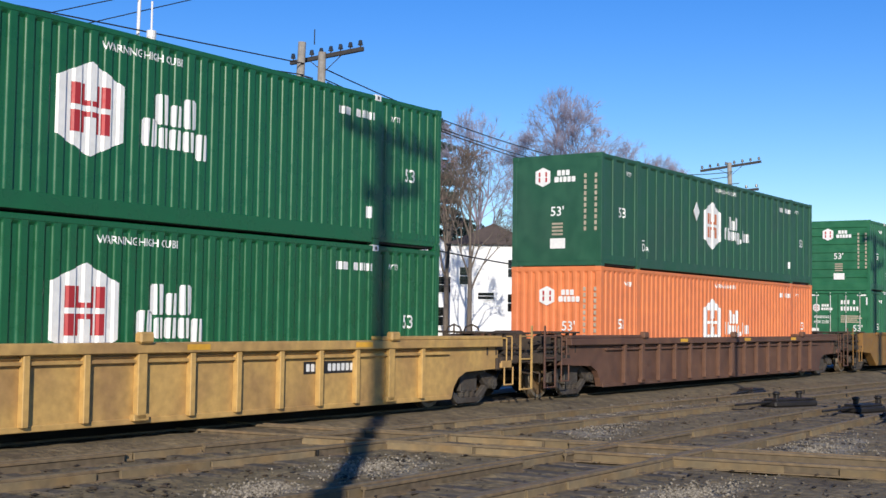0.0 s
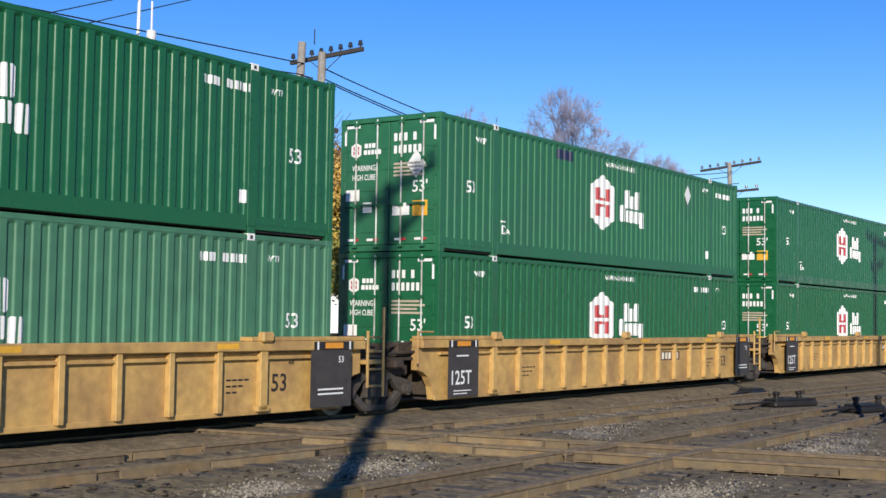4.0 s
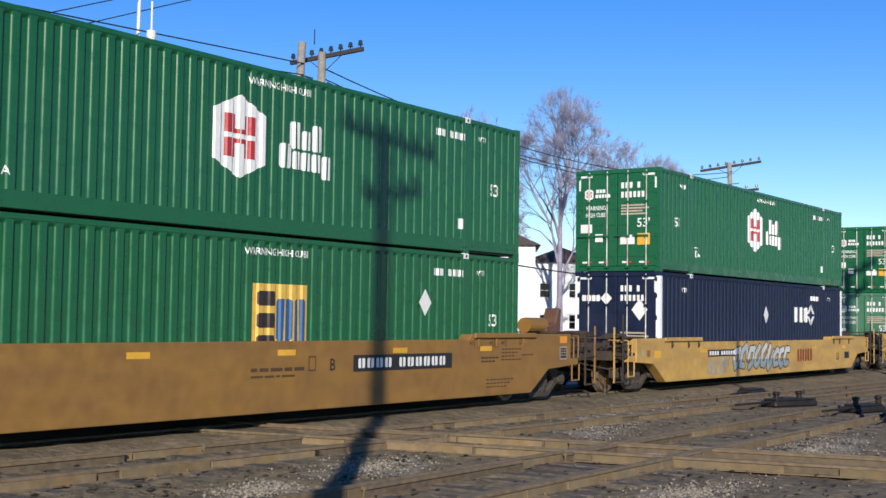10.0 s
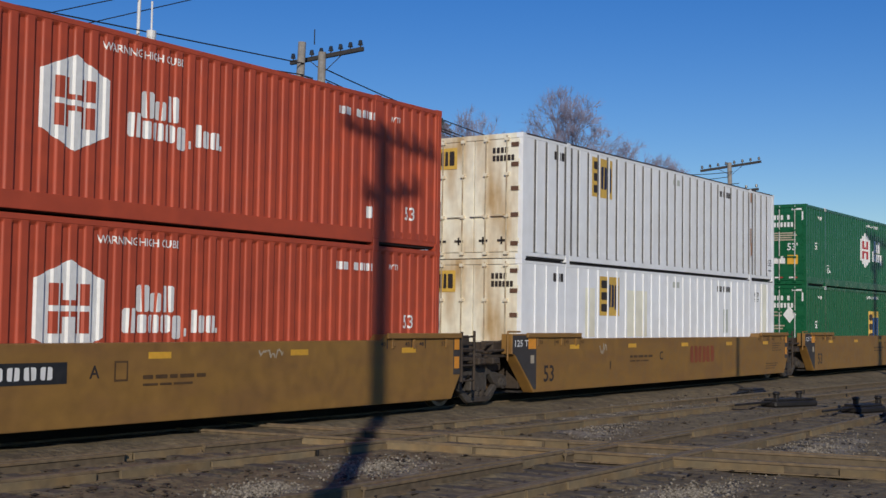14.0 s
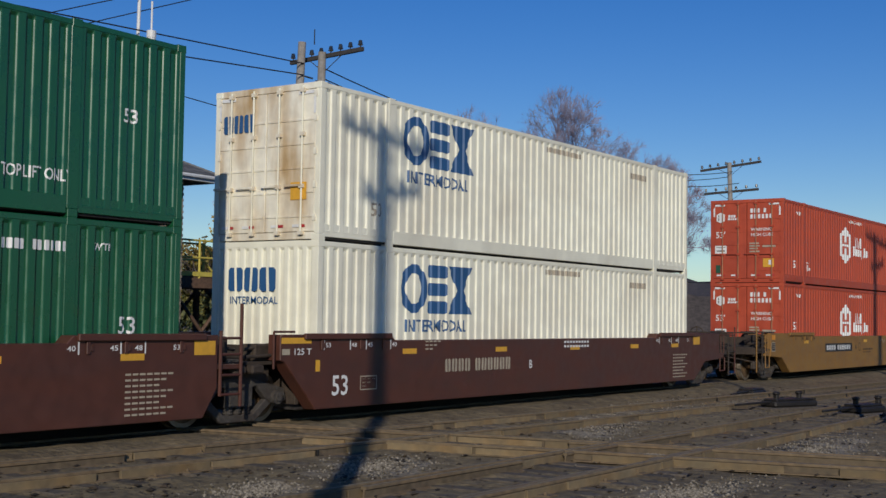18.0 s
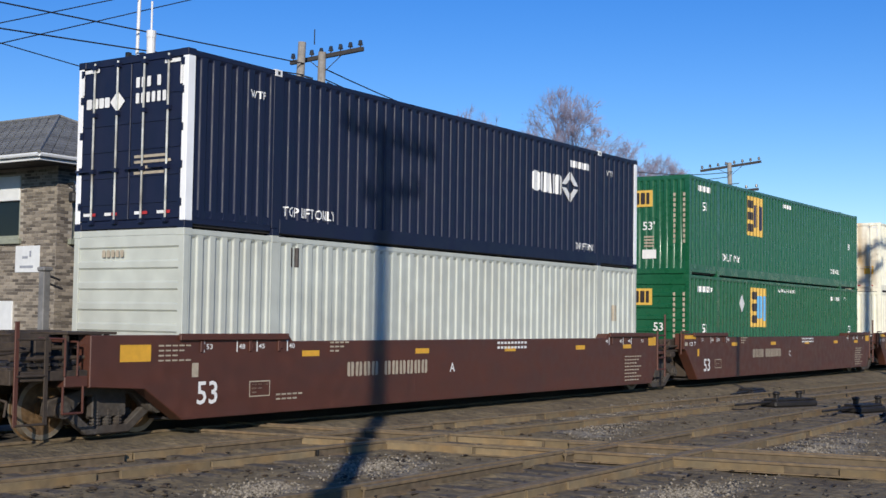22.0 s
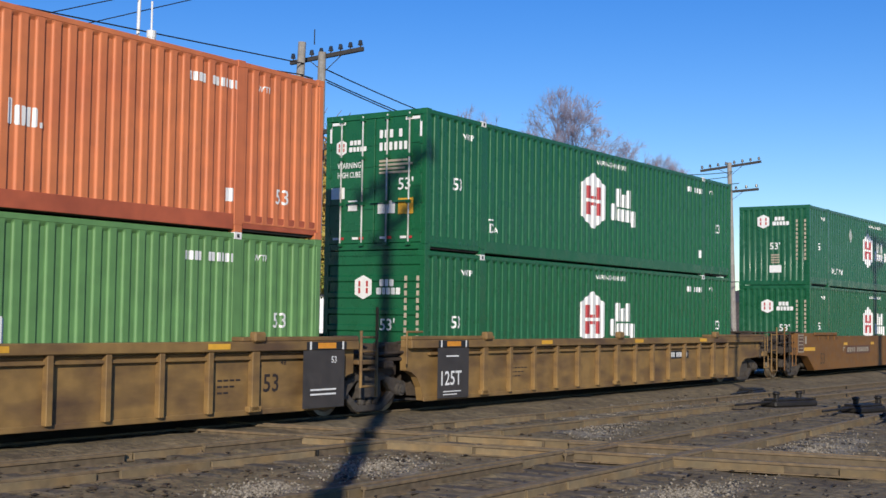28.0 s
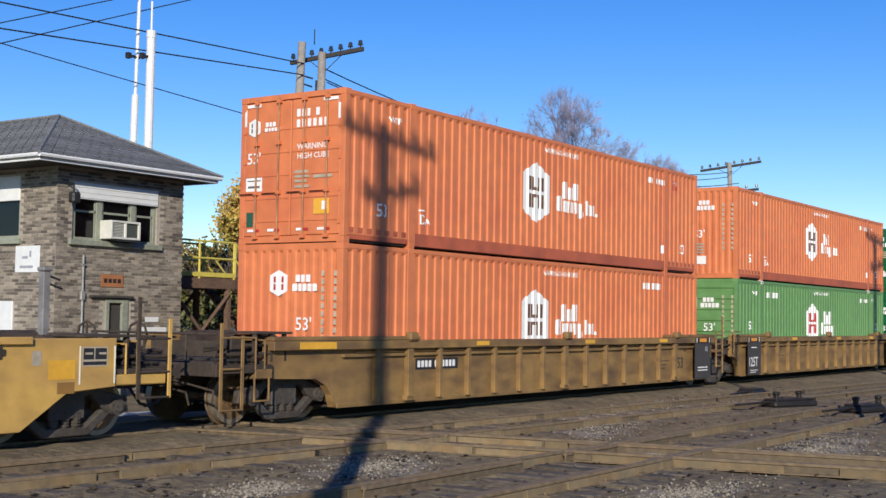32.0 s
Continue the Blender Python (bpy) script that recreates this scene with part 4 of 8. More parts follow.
            part("pipe", tubes(0.03, ((X(e - 0.1), -0.16, 1.36), (X(reach - 0.45), -0.10, 1.34)), ((X(e), -0.02, zt - 0.06), (X(reach - 0.5), 0.2, zt - 0.10))), GRIME_SHADE, car)
            if steps[0] > 0.5:
                part("stirrup", tubes(0.018, ((X(e + 0.10), -0.28, 0.96), (X(e + 0.10), -0.28, 0.58)), ((X(e + 0.10), -0.28, 0.58), (X(e + 0.45), -0.28, 0.58)), ((X(e + 0.45), -0.28, 0.58), (X(e + 0.45), -0.28, 0.96))), pm, car)
            part("cross_rail", tubes(0.020, ((X(o + 0.95), -0.2, zt + 0.12), (X(o + 0.95), WID + 0.2, zt + 0.12)), ((X(o + 0.95), 0.5, 1.2), (X(o + 0.95), 0.5, zt + 0.12)), ((X(o + 0.95), 2.1, 1.2), (X(o + 0.95), 2.1, zt + 0.12)), ((X(e + 0.1), 0.1, zt - 0.04), (X(o + 0.95), 0.1, zt - 0.16))), GRIME_SHADE, car)
            wheel = part("hand_brake", tubes(0.02, *[((X(o + 0.86) , 1.75 + 0.24 * math.cos(k * 0.785), 1.62 + 0.24 * math.sin(k * 0.785)), (X(o + 0.86), 1.75 + 0.24 * math.cos(k * 0.785 + 0.785), 1.62 + 0.24 * math.sin(k * 0.785 + 0.785))) for k in range(8)], ((X(o + 0.86), 1.75, 1.2), (X(o + 0.86), 1.75, 1.86)), ((X(o + 0.86), 1.51, 1.62), (X(o + 0.86), 1.99, 1.62))), GRIME_SHADE, car)
            bm = boxes(bx(reach - 0.75, reach - 0.10, MID - 0.10, MID + 0.10, 0.84, 1.06), bevel=0.02)
            p, q = span(reach - 0.26, reach + 0.06)
            box(bm, p, MID - 0.17, 0.80, q, MID + 0.17, 1.10, bevel=0.05)
            part("coupler", bm, STEEL, car)
            part("brake_hose", tubes(0.025, ((X(reach - 0.5), MID - 0.35, 0.85), (X(reach - 0.25), MID - 0.36, 0.55)), ((X(reach - 0.25), MID - 0.36, 0.55), (X(reach), MID - 0.30, 0.50))), BLACK, car)
            part("uncoupling_lever", tubes(0.018, ((X(reach - 0.35), -0.2, 0.78), (X(reach - 0.35), MID - 0.2, 0.98)), ((X(reach - 0.35), -0.2, 0.78), (X(reach - 0.30), -0.22, 0.58))), GRIME_SHADE, car)
            part("cross_bearer", boxes(bx(e - 0.1, e + 0.1, -0.22, WID + 0.22, 0.90, 1.16), bevel=0.02), GRIME_SHADE, car)
            if trucks[k]:
                truck(car, X(1.32))
        else:
            part("end_deck", boxes(bx(0.2, reach - 0.12, -0.06, WID + 0.06, 1.16, 1.22), bevel=0.01), GRIME_SHADE, car)
            part("cross_bearer", boxes(bx(reach - 0.45, reach - 0.15, -0.20, WID + 0.20, 1.02, 1.17), bevel=0.03), GRIME_SHADE, car)
            for y0 in (0.10, WID - 0.45):
                part("side_bearing", boxes(bx(0.75, reach - 0.05, y0, y0 + 0.35, 0.86, 1.10), bevel=0.03), GRIME_SHADE, car)
            part("valve_box", boxes(bx(0.78, 1.22, 0.02, 0.36, 1.22, zt + (0.08 if s > 0 else -0.05)), bevel=0.03), GRIME_SHADE, car)
            part("pipe", tubes(0.03, ((X(0.3), -0.08, 1.34), (X(reach - 0.1), -0.08, 1.30)), ((X(0.3), 0.06, zt), (X(reach - 0.2), 0.06, zt - 0.14))), GRIME_SHADE, car)
            if s > 0:
                a0, a1 = (e + 0.07, e + 0.54)
                lm = GRIME_SHADE if color == "brown_car" else pm
                tall = {"brown_car": (0.16, 0.18)}.get(color, (0.18, 0.62))
                for a, up, lo in ((a0, tall[0], 0.70), (a1, tall[1], 0.52)):
                    part("ladder_stile", tubes(0.030, ((X(a), -0.29, lo), (X(a), -0.29, zt + up))), lm, car)
                for z in (0.72, 1.03, 1.36, zt + 0.06):
                    part("rung", tubes(0.022, ((X(a0), -0.29, z), (X(a1), -0.29, z))), lm, car)
                part("bracket", boxes(bx(a0 - 0.04, a1 + 0.04, -0.27, -0.10, 1.12, 1.20), bevel=0.01), lm, car)
            else:
                part("grab_iron", tubes(0.02, ((X(e + 0.12), -0.26, 1.10), (X(e + 0.12), -0.26, zt + 0.16)), ((X(e + 0.12), -0.26, zt + 0.16), (X(e - 0.4), -0.26, zt + 0.16))), pm, car)
            if trucks[k]:
                truck(car, X(reach))
    if color == "brown_car":
        if front[0] == "joint":
            part("end_strip", boxes((LEN + 0.12, -0.306, 0.86, LEN + f_ext - 0.01, -0.297, zt + 0.06)), PANEL, car, "dark grey end strip")
            for z in (1.36, 0.98):
                part("reflector", boxes((LEN + 0.15, -0.311, z, LEN + 0.32, -0.303, z + 0.24)), MARK_ORANGE, car, "orange reflector")
        if rear[0] == "joint":
            bm = bmesh.new()
            prism(bm, [(-0.92, 1.25), (-0.80, 1.21), (0.00, 0.44), (0.10, 0.44), (0.10, 1.64), (-0.92, 1.64)], -0.306, -0.297)
            part("end_panel", bm, PANEL, car, "dark grey capacity panel")
    y_side = -0.30 if kind == "smooth" else -0.17
    for m in marks:
        m(car, y_side)
    CARRIED.append(car)
    return car


def on_car(name, key, flat, material, proud=0.004, label="", fixed=None):
    """A flat marking on the near side of a car, in (x, height above the ground)."""
    def put(car, y):
        def make():
            bm = bmesh.new()
            flat(bm)
            for v in bm.verts:
                v.co.y = (y if fixed is None else fixed) - proud
            for f in bm.faces:
                f.normal_update()
                if f.normal.y > 0:
                    f.normal_flip()
            return bm
        made = place(name, cached(("car" + key, y, proud), make, material), car, label=label)
        return tagged(made, kind="stuff" if name == "number_strip" else "")
    return put


def car_word(text, x, z, size, material=MARK, width=None, proud=0.006):
    return on_car("lettering", "w%s%.2f%.2f%.2f" % (text, x, z, size), lambda bm: flat_word(bm, text, x, z, size, width), material, proud)


def car_rect(name, x, z, w, h, material, proud=0.004, label="", fixed=None):
    return on_car(name, "%s%.2f%.2f%.2f%.2f" % (name, x, z, w, h), lambda bm: flat_rect(bm, x, z, x + w, z + h), material, proud, label, fixed)


def car_bars(x, z, widths, h, material=MARK, gap=0.05, proud=0.006, name="number_strip"):
    if h <= 0.15:
        return on_car(name, "b%.2f%.2f%d%.2f%.2f" % (x, z, len(widths), h, gap), lambda bm: flat_blocks(bm, x, z, list(widths), h, gap), material, proud)

    def put(car, y):
        for i, r in enumerate(block_rects(x, z, list(widths), h, gap)):
            on_car("number_bar", "nb%.2f%.2f%.2f" % (r[0], z, h), lambda bm: flat_block(bm, *r, (1 if i % 2 else -1) if r[2] - r[0] > 0.16 else 0), material, proud)(car, y)
    return put


def gauge(x, text, color, side=1):
    """A small gauge number beside an upright tick."""
    return [car_rect("gauge_mark", x, 1.40, 0.028, 0.18, color), car_word(text, x - 0.19 if side > 0 else x + 0.05, 1.45, 0.11, color, 0.15)]


def notices(x, z, rows, n, color, h=0.03, step=0.075):
    """Rows of small lines of text."""
    return [car_bars(x, z - i * step, [0.11] * (n - (i % 3)), h, color, 0.03) for i in range(rows)]


def reflectors(*xs, z=1.32):
    return [car_rect("reflector", x, z, 0.46, 0.10, MARK_YEL) for x in xs]
# ---------------------------------------------------------------- ground and tracks
# patches of clean stone: middle x, y, half length, half width, turn
GRAVEL = ((21.8, 11.2, 3.6, 0.9, 24), (13.4, 10.2, 1.5, 0.75, 15), (10.7, 9.75, 1.0, 0.5, 20), (19.5, 6.4, 3.6, 0.8, 8), (28.5, 12.6, 5.5, 0.9, 0), (13.6, 5.9, 1.4, 0.5, 0), (17.2, 8.0, 0.9, 0.3, 0))
# rust-coloured fill between the rails
RUSTY = ((21.5, 8.9, 3.4, 0.35, -2), (20.5, 7.5, 2.4, 0.4, 0), (11.5, 12.2, 1.8, 0.35, -3))
def ground_material():
    m = mat("cinder and ballast ground", (0.184, 0.142, 0.077), 0.95, grain=(7, 0.42), stain=(0.9, 0.45), dirt=(0.095, 0.070, 0.040), bump=1.0, bump_scale=11.0)
    m.node_tree.nodes["Bump"].inputs["Distance"].default_value = 0.05
    nt = m.node_tree
    b = nt.nodes["Principled BSDF"]
    src = b.inputs["Base Color"].links[0].from_socket
    tc = nt.nodes["Texture Coordinate"]
    sep = nt.nodes.new("ShaderNodeSeparateXYZ")
    nt.links.new(tc.outputs["Object"], sep.inputs[0])
    vor = nt.nodes.new("ShaderNodeTexVoronoi")
    vor.inputs["Scale"].default_value = 17.0
    nt.links.new(tc.outputs["Object"], vor.inputs["Vector"])
    nz = nt.nodes.new("ShaderNodeTexNoise")
    nz.inputs["Scale"].default_value, nz.inputs["Detail"].default_value = 1.3, 7.0
    nt.links.new(tc.outputs["Object"], nz.inputs["Vector"])
    hsv = nt.nodes.new("ShaderNodeSeparateColor")
    nt.links.new(vor.outputs["Color"], hsv.inputs[0])

    def math_node(op, a, c):
        n = nt.nodes.new("ShaderNodeMath")
        n.operation = op
        for i, v in enumerate((a, c)):
            if hasattr(v, "links"):
                nt.links.new(v, n.inputs[i])
            else:
                n.inputs[i].default_value = v
        return n.outputs[0]
    # clean stone lies in patches between the tracks
    def patches(rows, most):
        best = -1.0
        for cx, cy, rx, ry, turn in rows:
            c, w = math.cos(radians(turn)), math.sin(radians(turn))
            dx, dy = math_node("SUBTRACT", sep.outputs["X"], cx), math_node("SUBTRACT", sep.outputs["Y"], cy)
            along = math_node("ADD", math_node("MULTIPLY", dx, c / rx), math_node("MULTIPLY", dy, w / rx))
            cross = math_node("ADD", math_node("MULTIPLY", dx, -w / ry), math_node("MULTIPLY", dy, c / ry))
            best = math_node("MAXIMUM", best, math_node("SUBTRACT", 1.0, math_node("ADD", math_node("MULTIPLY", along, along), math_node("MULTIPLY", cross, cross))))
        cut = math_node("MULTIPLY", math_node("ADD", best, math_node("MULTIPLY", math_node("SUBTRACT", nz.outputs[0], 0.56), 3.2)), 1.1)
        return math_node("MINIMUM", math_node("MAXIMUM", cut, 0.0), most)
    fac, rusty = patches(GRAVEL, 0.60), patches(RUSTY, 0.7)
    fill = nt.nodes.new("ShaderNodeMix")
    fill.data_type = "RGBA"
    nt.links.new(rusty, fill.inputs[0])
    nt.links.new(src, fill.inputs[6])
    fill.inputs[7].default_value = (0.23, 0.125, 0.040, 1)
    src = fill.outputs[2]
    stone = nt.nodes.new("ShaderNodeMix")
    stone.data_type = "RGBA"
    nt.links.new(hsv.outputs[0], stone.inputs[0])
    stone.inputs[6].default_value, stone.inputs[7].default_value = (0.17, 0.148, 0.112, 1), (0.43, 0.385, 0.31, 1)
    mx = nt.nodes.new("ShaderNodeMix")
    mx.data_type = "RGBA"
    nt.links.new(fac, mx.inputs[0])
    nt.links.new(src, mx.inputs[6])
    nt.links.new(stone.outputs[2], mx.inputs[7])
    nt.links.new(mx.outputs[2], b.inputs["Base Color"])
    return m


GROUND = ground_material()


def build_ground():
    dense_x, dense_y = np.concatenate([np.arange(4, 30, 0.12), np.arange(30, 64, 0.25)]), np.concatenate([np.arange(-1, 4, 0.25), np.arange(4, 15.4, 0.12), np.arange(15.5, 24, 0.25)])
    far = np.array([90, 140, 250, 500, 1000, 2000, 3500.0])
    xs = np.concatenate([-far[::-1], [-50, -20, -8, -2], dense_x, [70, *far]])
    ys = np.concatenate([-far[::-1], [-50, -20, -8, -4], dense_y, [27, 32, 40, 55, *far]])
    verts = []
    for y in ys:
        for x in xs:
            inside = 4 <= x <= 64 and -1 <= y <= 24
            z = 0.030 * noise.noise(Vector((x * 0.9, y * 0.9, 0))) + 0.045 * noise.noise(Vector((x * 2.3, y * 3.1, 5))) if inside else 0.0
            rise = min(max((y - 13.4) / 1.1, 0.0), 1.0) * (1.0 if y < 15.2 else max(0.0, 1 - (y - 15.2) / 0.5))
            verts.append((x, y, z * (1 - 0.55 * rise) + (0.015 + 0.095 * rise * rise * (3 - 2 * rise) if inside else -0.03)))
    n = len(xs)
    faces = [(j * n + i, j * n + i + 1, (j + 1) * n + i + 1, (j + 1) * n + i) for j in range(len(ys) - 1) for i in range(n - 1)]
    me = bpy.data.meshes.new("ground")
    me.from_pydata(verts, [], faces)
    me.materials.append(GROUND)
    for p in me.polygons:
        p.use_smooth = True
    tagged(new("ground", me), "brown cinder and gravel railway ground", "ground", kind="structure")


BLACK_GEAR = mat("greasy black iron", (0.025, 0.022, 0.02), 0.6, 0.3, grain=(12, 0.3))
RAIL_SIDE = mat("dusty rail side", (0.155, 0.115, 0.068), 0.85, 0.0, grain=(9, 0.25), stain=(1.2, 0.4), dirt=(0.16, 0.105, 0.055), bump=0.2)
STRAP = mat("dusty rail strap", (0.165, 0.128, 0.074), 0.9, 0.0, grain=(7, 0.22), stain=(1.6, 0.40), dirt=(0.19, 0.12, 0.05), bump=0.3, per_object=0.22)
# web coloured darker than the rail side, for shade under the head
RAIL_WEB = mat("rail web darkened for head shade", (0.125, 0.095, 0.058), 0.85, 0.1, grain=(9, 0.3), stain=(1.5, 0.5), dirt=(0.12, 0.09, 0.06))
RAIL_HEAD = mat("dusty rail head", (0.18, 0.142, 0.09), 0.7, 0.0, grain=(9, 0.2), stain=(1.5, 0.3))
TIE = mat("weathered tie", (0.10, 0.082, 0.062), 0.9, grain=(12, 0.35), stain=(1.5, 0.4), bump=0.5, per_object=0.3)


def rail_mesh(length):
    """Rail along +x from the origin, base at z = 0, 0.15 high with a crowned head."""
    pts = [(-0.07, 0), (0.07, 0), (0.07, 0.015), (0.012, 0.03), (0.012, 0.105), (0.036, 0.115), (0.036, 0.142), (0.028, 0.15), (-0.028, 0.15), (-0.036, 0.142), (-0.036, 0.115), (-0.012, 0.105), (-0.012, 0.03), (-0.07, 0.015)]
    bm = bmesh.new()
    a = [bm.verts.new((0, y, z)) for y, z in pts]
    b = [bm.verts.new((length, y, z)) for y, z in pts]
    n = len(pts)
    bm.faces.new(a[::-1]), bm.faces.new(b)
    for i in range(n):
        f = bm.faces.new((a[i], a[(i + 1) % n], b[(i + 1) % n], b[i]))
        f.material_index = 1 if i == 7 else 2 if i in (3, 11) else 0
    bmesh.ops.recalc_face_normals(bm, faces=bm.faces)
    return bm


def track(label, start, angle, length, ties=True, joints=(), lift=0.0, tie_top=0.018, straps=(), guards=()):
    """A railway track from start (its middle) at angle degrees from +x."""
    t = thing("railway_track", label, "railway track", "tracks", pose(start[0], start[1], lift, 0, 0, angle))
    t["kind"] = "structure"
    for sy in (-1, 1):
        r = part("rail", rail_mesh(length), [RAIL_SIDE, RAIL_HEAD, RAIL_WEB], t)
        r.location = (0, sy * 0.7535, 0)
        for j in joints:
            jj = j + (0.9 if sy > 0 else 0)
            bm = boxes((jj - 0.46, -0.04, 0.02, jj + 0.46, -0.013, 0.108), (jj - 0.46, 0.013, 0.02, jj + 0.46, 0.04, 0.108), bevel=0.006)
            part("joint_bar", bm, RAIL_SIDE, r)
        # flat straps fill the web on the side towards the crossing, end to end with gaps
        if straps:
            at = straps[0] + (0.7 if sy > 0 else 0.0)
            while at < straps[1]:
                ln = random.choice((0.9, 1.4, 1.9, 2.6))
                strap = cached(("strap%.1f" % ln,), lambda: boxes((0, -0.058, 0.004, ln, -0.013, 0.116), bevel=0.006), STRAP)
                place("strap", strap, r, pose(at, random.uniform(-0.006, 0.004), random.uniform(-0.012, 0.0)))
                at += ln + random.choice((0.03, 0.05, 0.35, 0.7))
        for a, b in guards:
            g = part("guard_rail", rail_mesh(b - a), [RAIL_SIDE, RAIL_HEAD, RAIL_WEB], r)
            g.location = (a, -sy * 0.135, -0.012)
        spike = cached(("spike",), lambda: boxes((-0.018, -0.05, 0.03, 0.018, -0.015, 0.115), bevel=0.004), BLACK_GEAR)
        for i in range(int(length / 3.2)):
            place("spike", spike, r, pose(1.6 + i * 3.2 + random.uniform(-1.4, 1.4), 0, random.uniform(-0.02, 0.01)))
    if ties:
        me = cached(("tie", tie_top), lambda: boxes((-0.115, -1.28, -0.12, 0.115, 1.28, tie_top), bevel=0.012), TIE)
        pl = cached(("plate",), lambda: boxes((-0.10, -0.17, 0.0, 0.10, 0.17, 0.022), (-0.07, -0.11, 0.02, -0.045, -0.075, 0.055), (0.045, 0.075, 0.02, 0.07, 0.11, 0.055), bevel=0.004), RAIL_SIDE)
        n = int(length / 0.53)
        for i in range(n):
            tie = place("tie", me, t, pose(0.25 + i * 0.53 + random.uniform(-0.04, 0.04), random.uniform(-0.06, 0.06), random.uniform(-0.02, 0.012), 0, random.uniform(-0.6, 0.6), random.uniform(-1.5, 1.5)))
            for sy in (-1, 1):
                if random.random() < 0.25:
                    place("tie_plate", pl, tie, pose(0, sy * 0.7535, tie_top - 0.006))
    return t


def switch_gear(label, x, y, turn, w, posts):
    """A low black switch mechanism on a timber, with short upright arms."""
    g = thing("switch_machine", label, "switch machine", "switch gear beside the tracks", pose(x, y, 0.045, 0, 0, turn))
    part("timber", boxes((-w / 2 - 0.3, -0.35, -0.08, w / 2 + 0.3, 0.35, 0.03), bevel=0.02), TIE, g)
    part("case", boxes((-w / 2, -0.24, 0.03, w / 2, 0.24, 0.17), bevel=0.04), BLACK_GEAR, g)
    part("cover", boxes((-w / 2 + 0.08, -0.20, 0.17, w / 2 - 0.08, 0.20, 0.22), bevel=0.02), BLACK_GEAR, g)
    part("rod", tubes(0.025, ((-w / 2, -0.1, 0.16), (-w / 2 - 1.2, -0.1, 0.12))), BLACK_GEAR, g)
    for p in posts:
        a = part("arm", boxes((p - 0.05, -0.05, 0.20, p + 0.05, 0.05, 0.31), bevel=0.015), BLACK_GEAR, g)
        part("knob", boxes((p - 0.08, -0.07, 0.30, p + 0.08, 0.07, 0.38), bevel=0.03), BLACK_GEAR, a)


def stones():
    """Loose ballast, joined."""
    rng = np.random.default_rng(3)
    base = np.array([(0, 0, 0.6), (0.5, 0.1, 0.15), (-0.1, 0.5, 0.2), (-0.5, -0.1, 0.1), (0.1, -0.5, 0.2), (0, 0, -0.4)])
    tri = np.array([(0, 1, 2), (0, 2, 3), (0, 3, 4), (0, 4, 1), (5, 2, 1), (5, 3, 2), (5, 4, 3), (5, 1, 4)])
    n = 9400
    pick = rng.integers(0, len(GRAVEL), n)
    g = np.array(GRAVEL)[pick]
    r, th = np.abs(rng.normal(0, 0.62, n)), rng.uniform(0, 6.283, n)
    p, q, tr = g[:, 2] * r * np.cos(th), g[:, 3] * r * np.sin(th), np.radians(g[:, 4])
    loose = np.arange(n) < 2400
    x = np.where(loose, 8.5 + 30 * rng.random(n) ** 1.6, g[:, 0] + p * np.cos(tr) - q * np.sin(tr))
    y = np.where(loose, 4 + 10.2 * rng.random(n), g[:, 1] + p * np.sin(tr) + q * np.cos(tr))
    s = rng.uniform(0.018, 0.048, n)
    s[loose] *= np.where(rng.random(2400) < 0.30, 1.9, 0.9)
    verts = np.zeros((n, 6, 3))
    for i in range(6):
        a = base[i] * (1 + rng.uniform(-0.35, 0.35, (n, 3)))
        ang = rng.uniform(0, 6.28, n) if i == 0 else ang
        verts[:, i, 0] = x + s * np.where(loose, 1.9, 1.0) * (a[:, 0] * np.cos(ang) - a[:, 1] * np.sin(ang))
        verts[:, i, 1] = y + s * (a[:, 0] * np.sin(ang) + a[:, 1] * np.cos(ang))
        verts[:, i, 2] = 0.03 + s * a[:, 2] * np.where(loose, 0.55, 0.8)
    def lay(name, which, label, low, high):
        v = verts[which]
        faces = (tri[None] + (np.arange(len(v)) * 6)[:, None, None]).reshape(-1, 3)
        me = bpy.data.meshes.new(name)
        me.from_pydata(v.reshape(-1, 3).tolist(), [], faces.tolist())
        m = mat(name, high, 0.9, grain=(30, 0.3))
        nt = m.node_tree
        geo = nt.nodes.new("ShaderNodeNewGeometry")
        cr = nt.nodes.new("ShaderNodeValToRGB")
        cr.color_ramp.elements[0].color, cr.color_ramp.elements[1].color = (*low, 1), (*high, 1)
        nt.links.new(geo.outputs["Random Per Island"], cr.inputs[0])
        nt.links.new(cr.outputs[0], nt.nodes["Principled BSDF"].inputs["Base Color"])
        me.materials.append(m)
        tagged(new(name, me), label, "ballast", kind="stuff")
    lay("ballast_stones", ~loose, "loose grey and tan ballast stones between the tracks", (0.10, 0.085, 0.062), (0.33, 0.29, 0.225))
    # flat debris coloured near black, also drawing the shadow slits of the ground
    lay("cinder_lumps", loose, "dark cinders and scrap, blackened as shaded slits, over the railway ground", (0.014, 0.011, 0.009), (0.085, 0.060, 0.036))


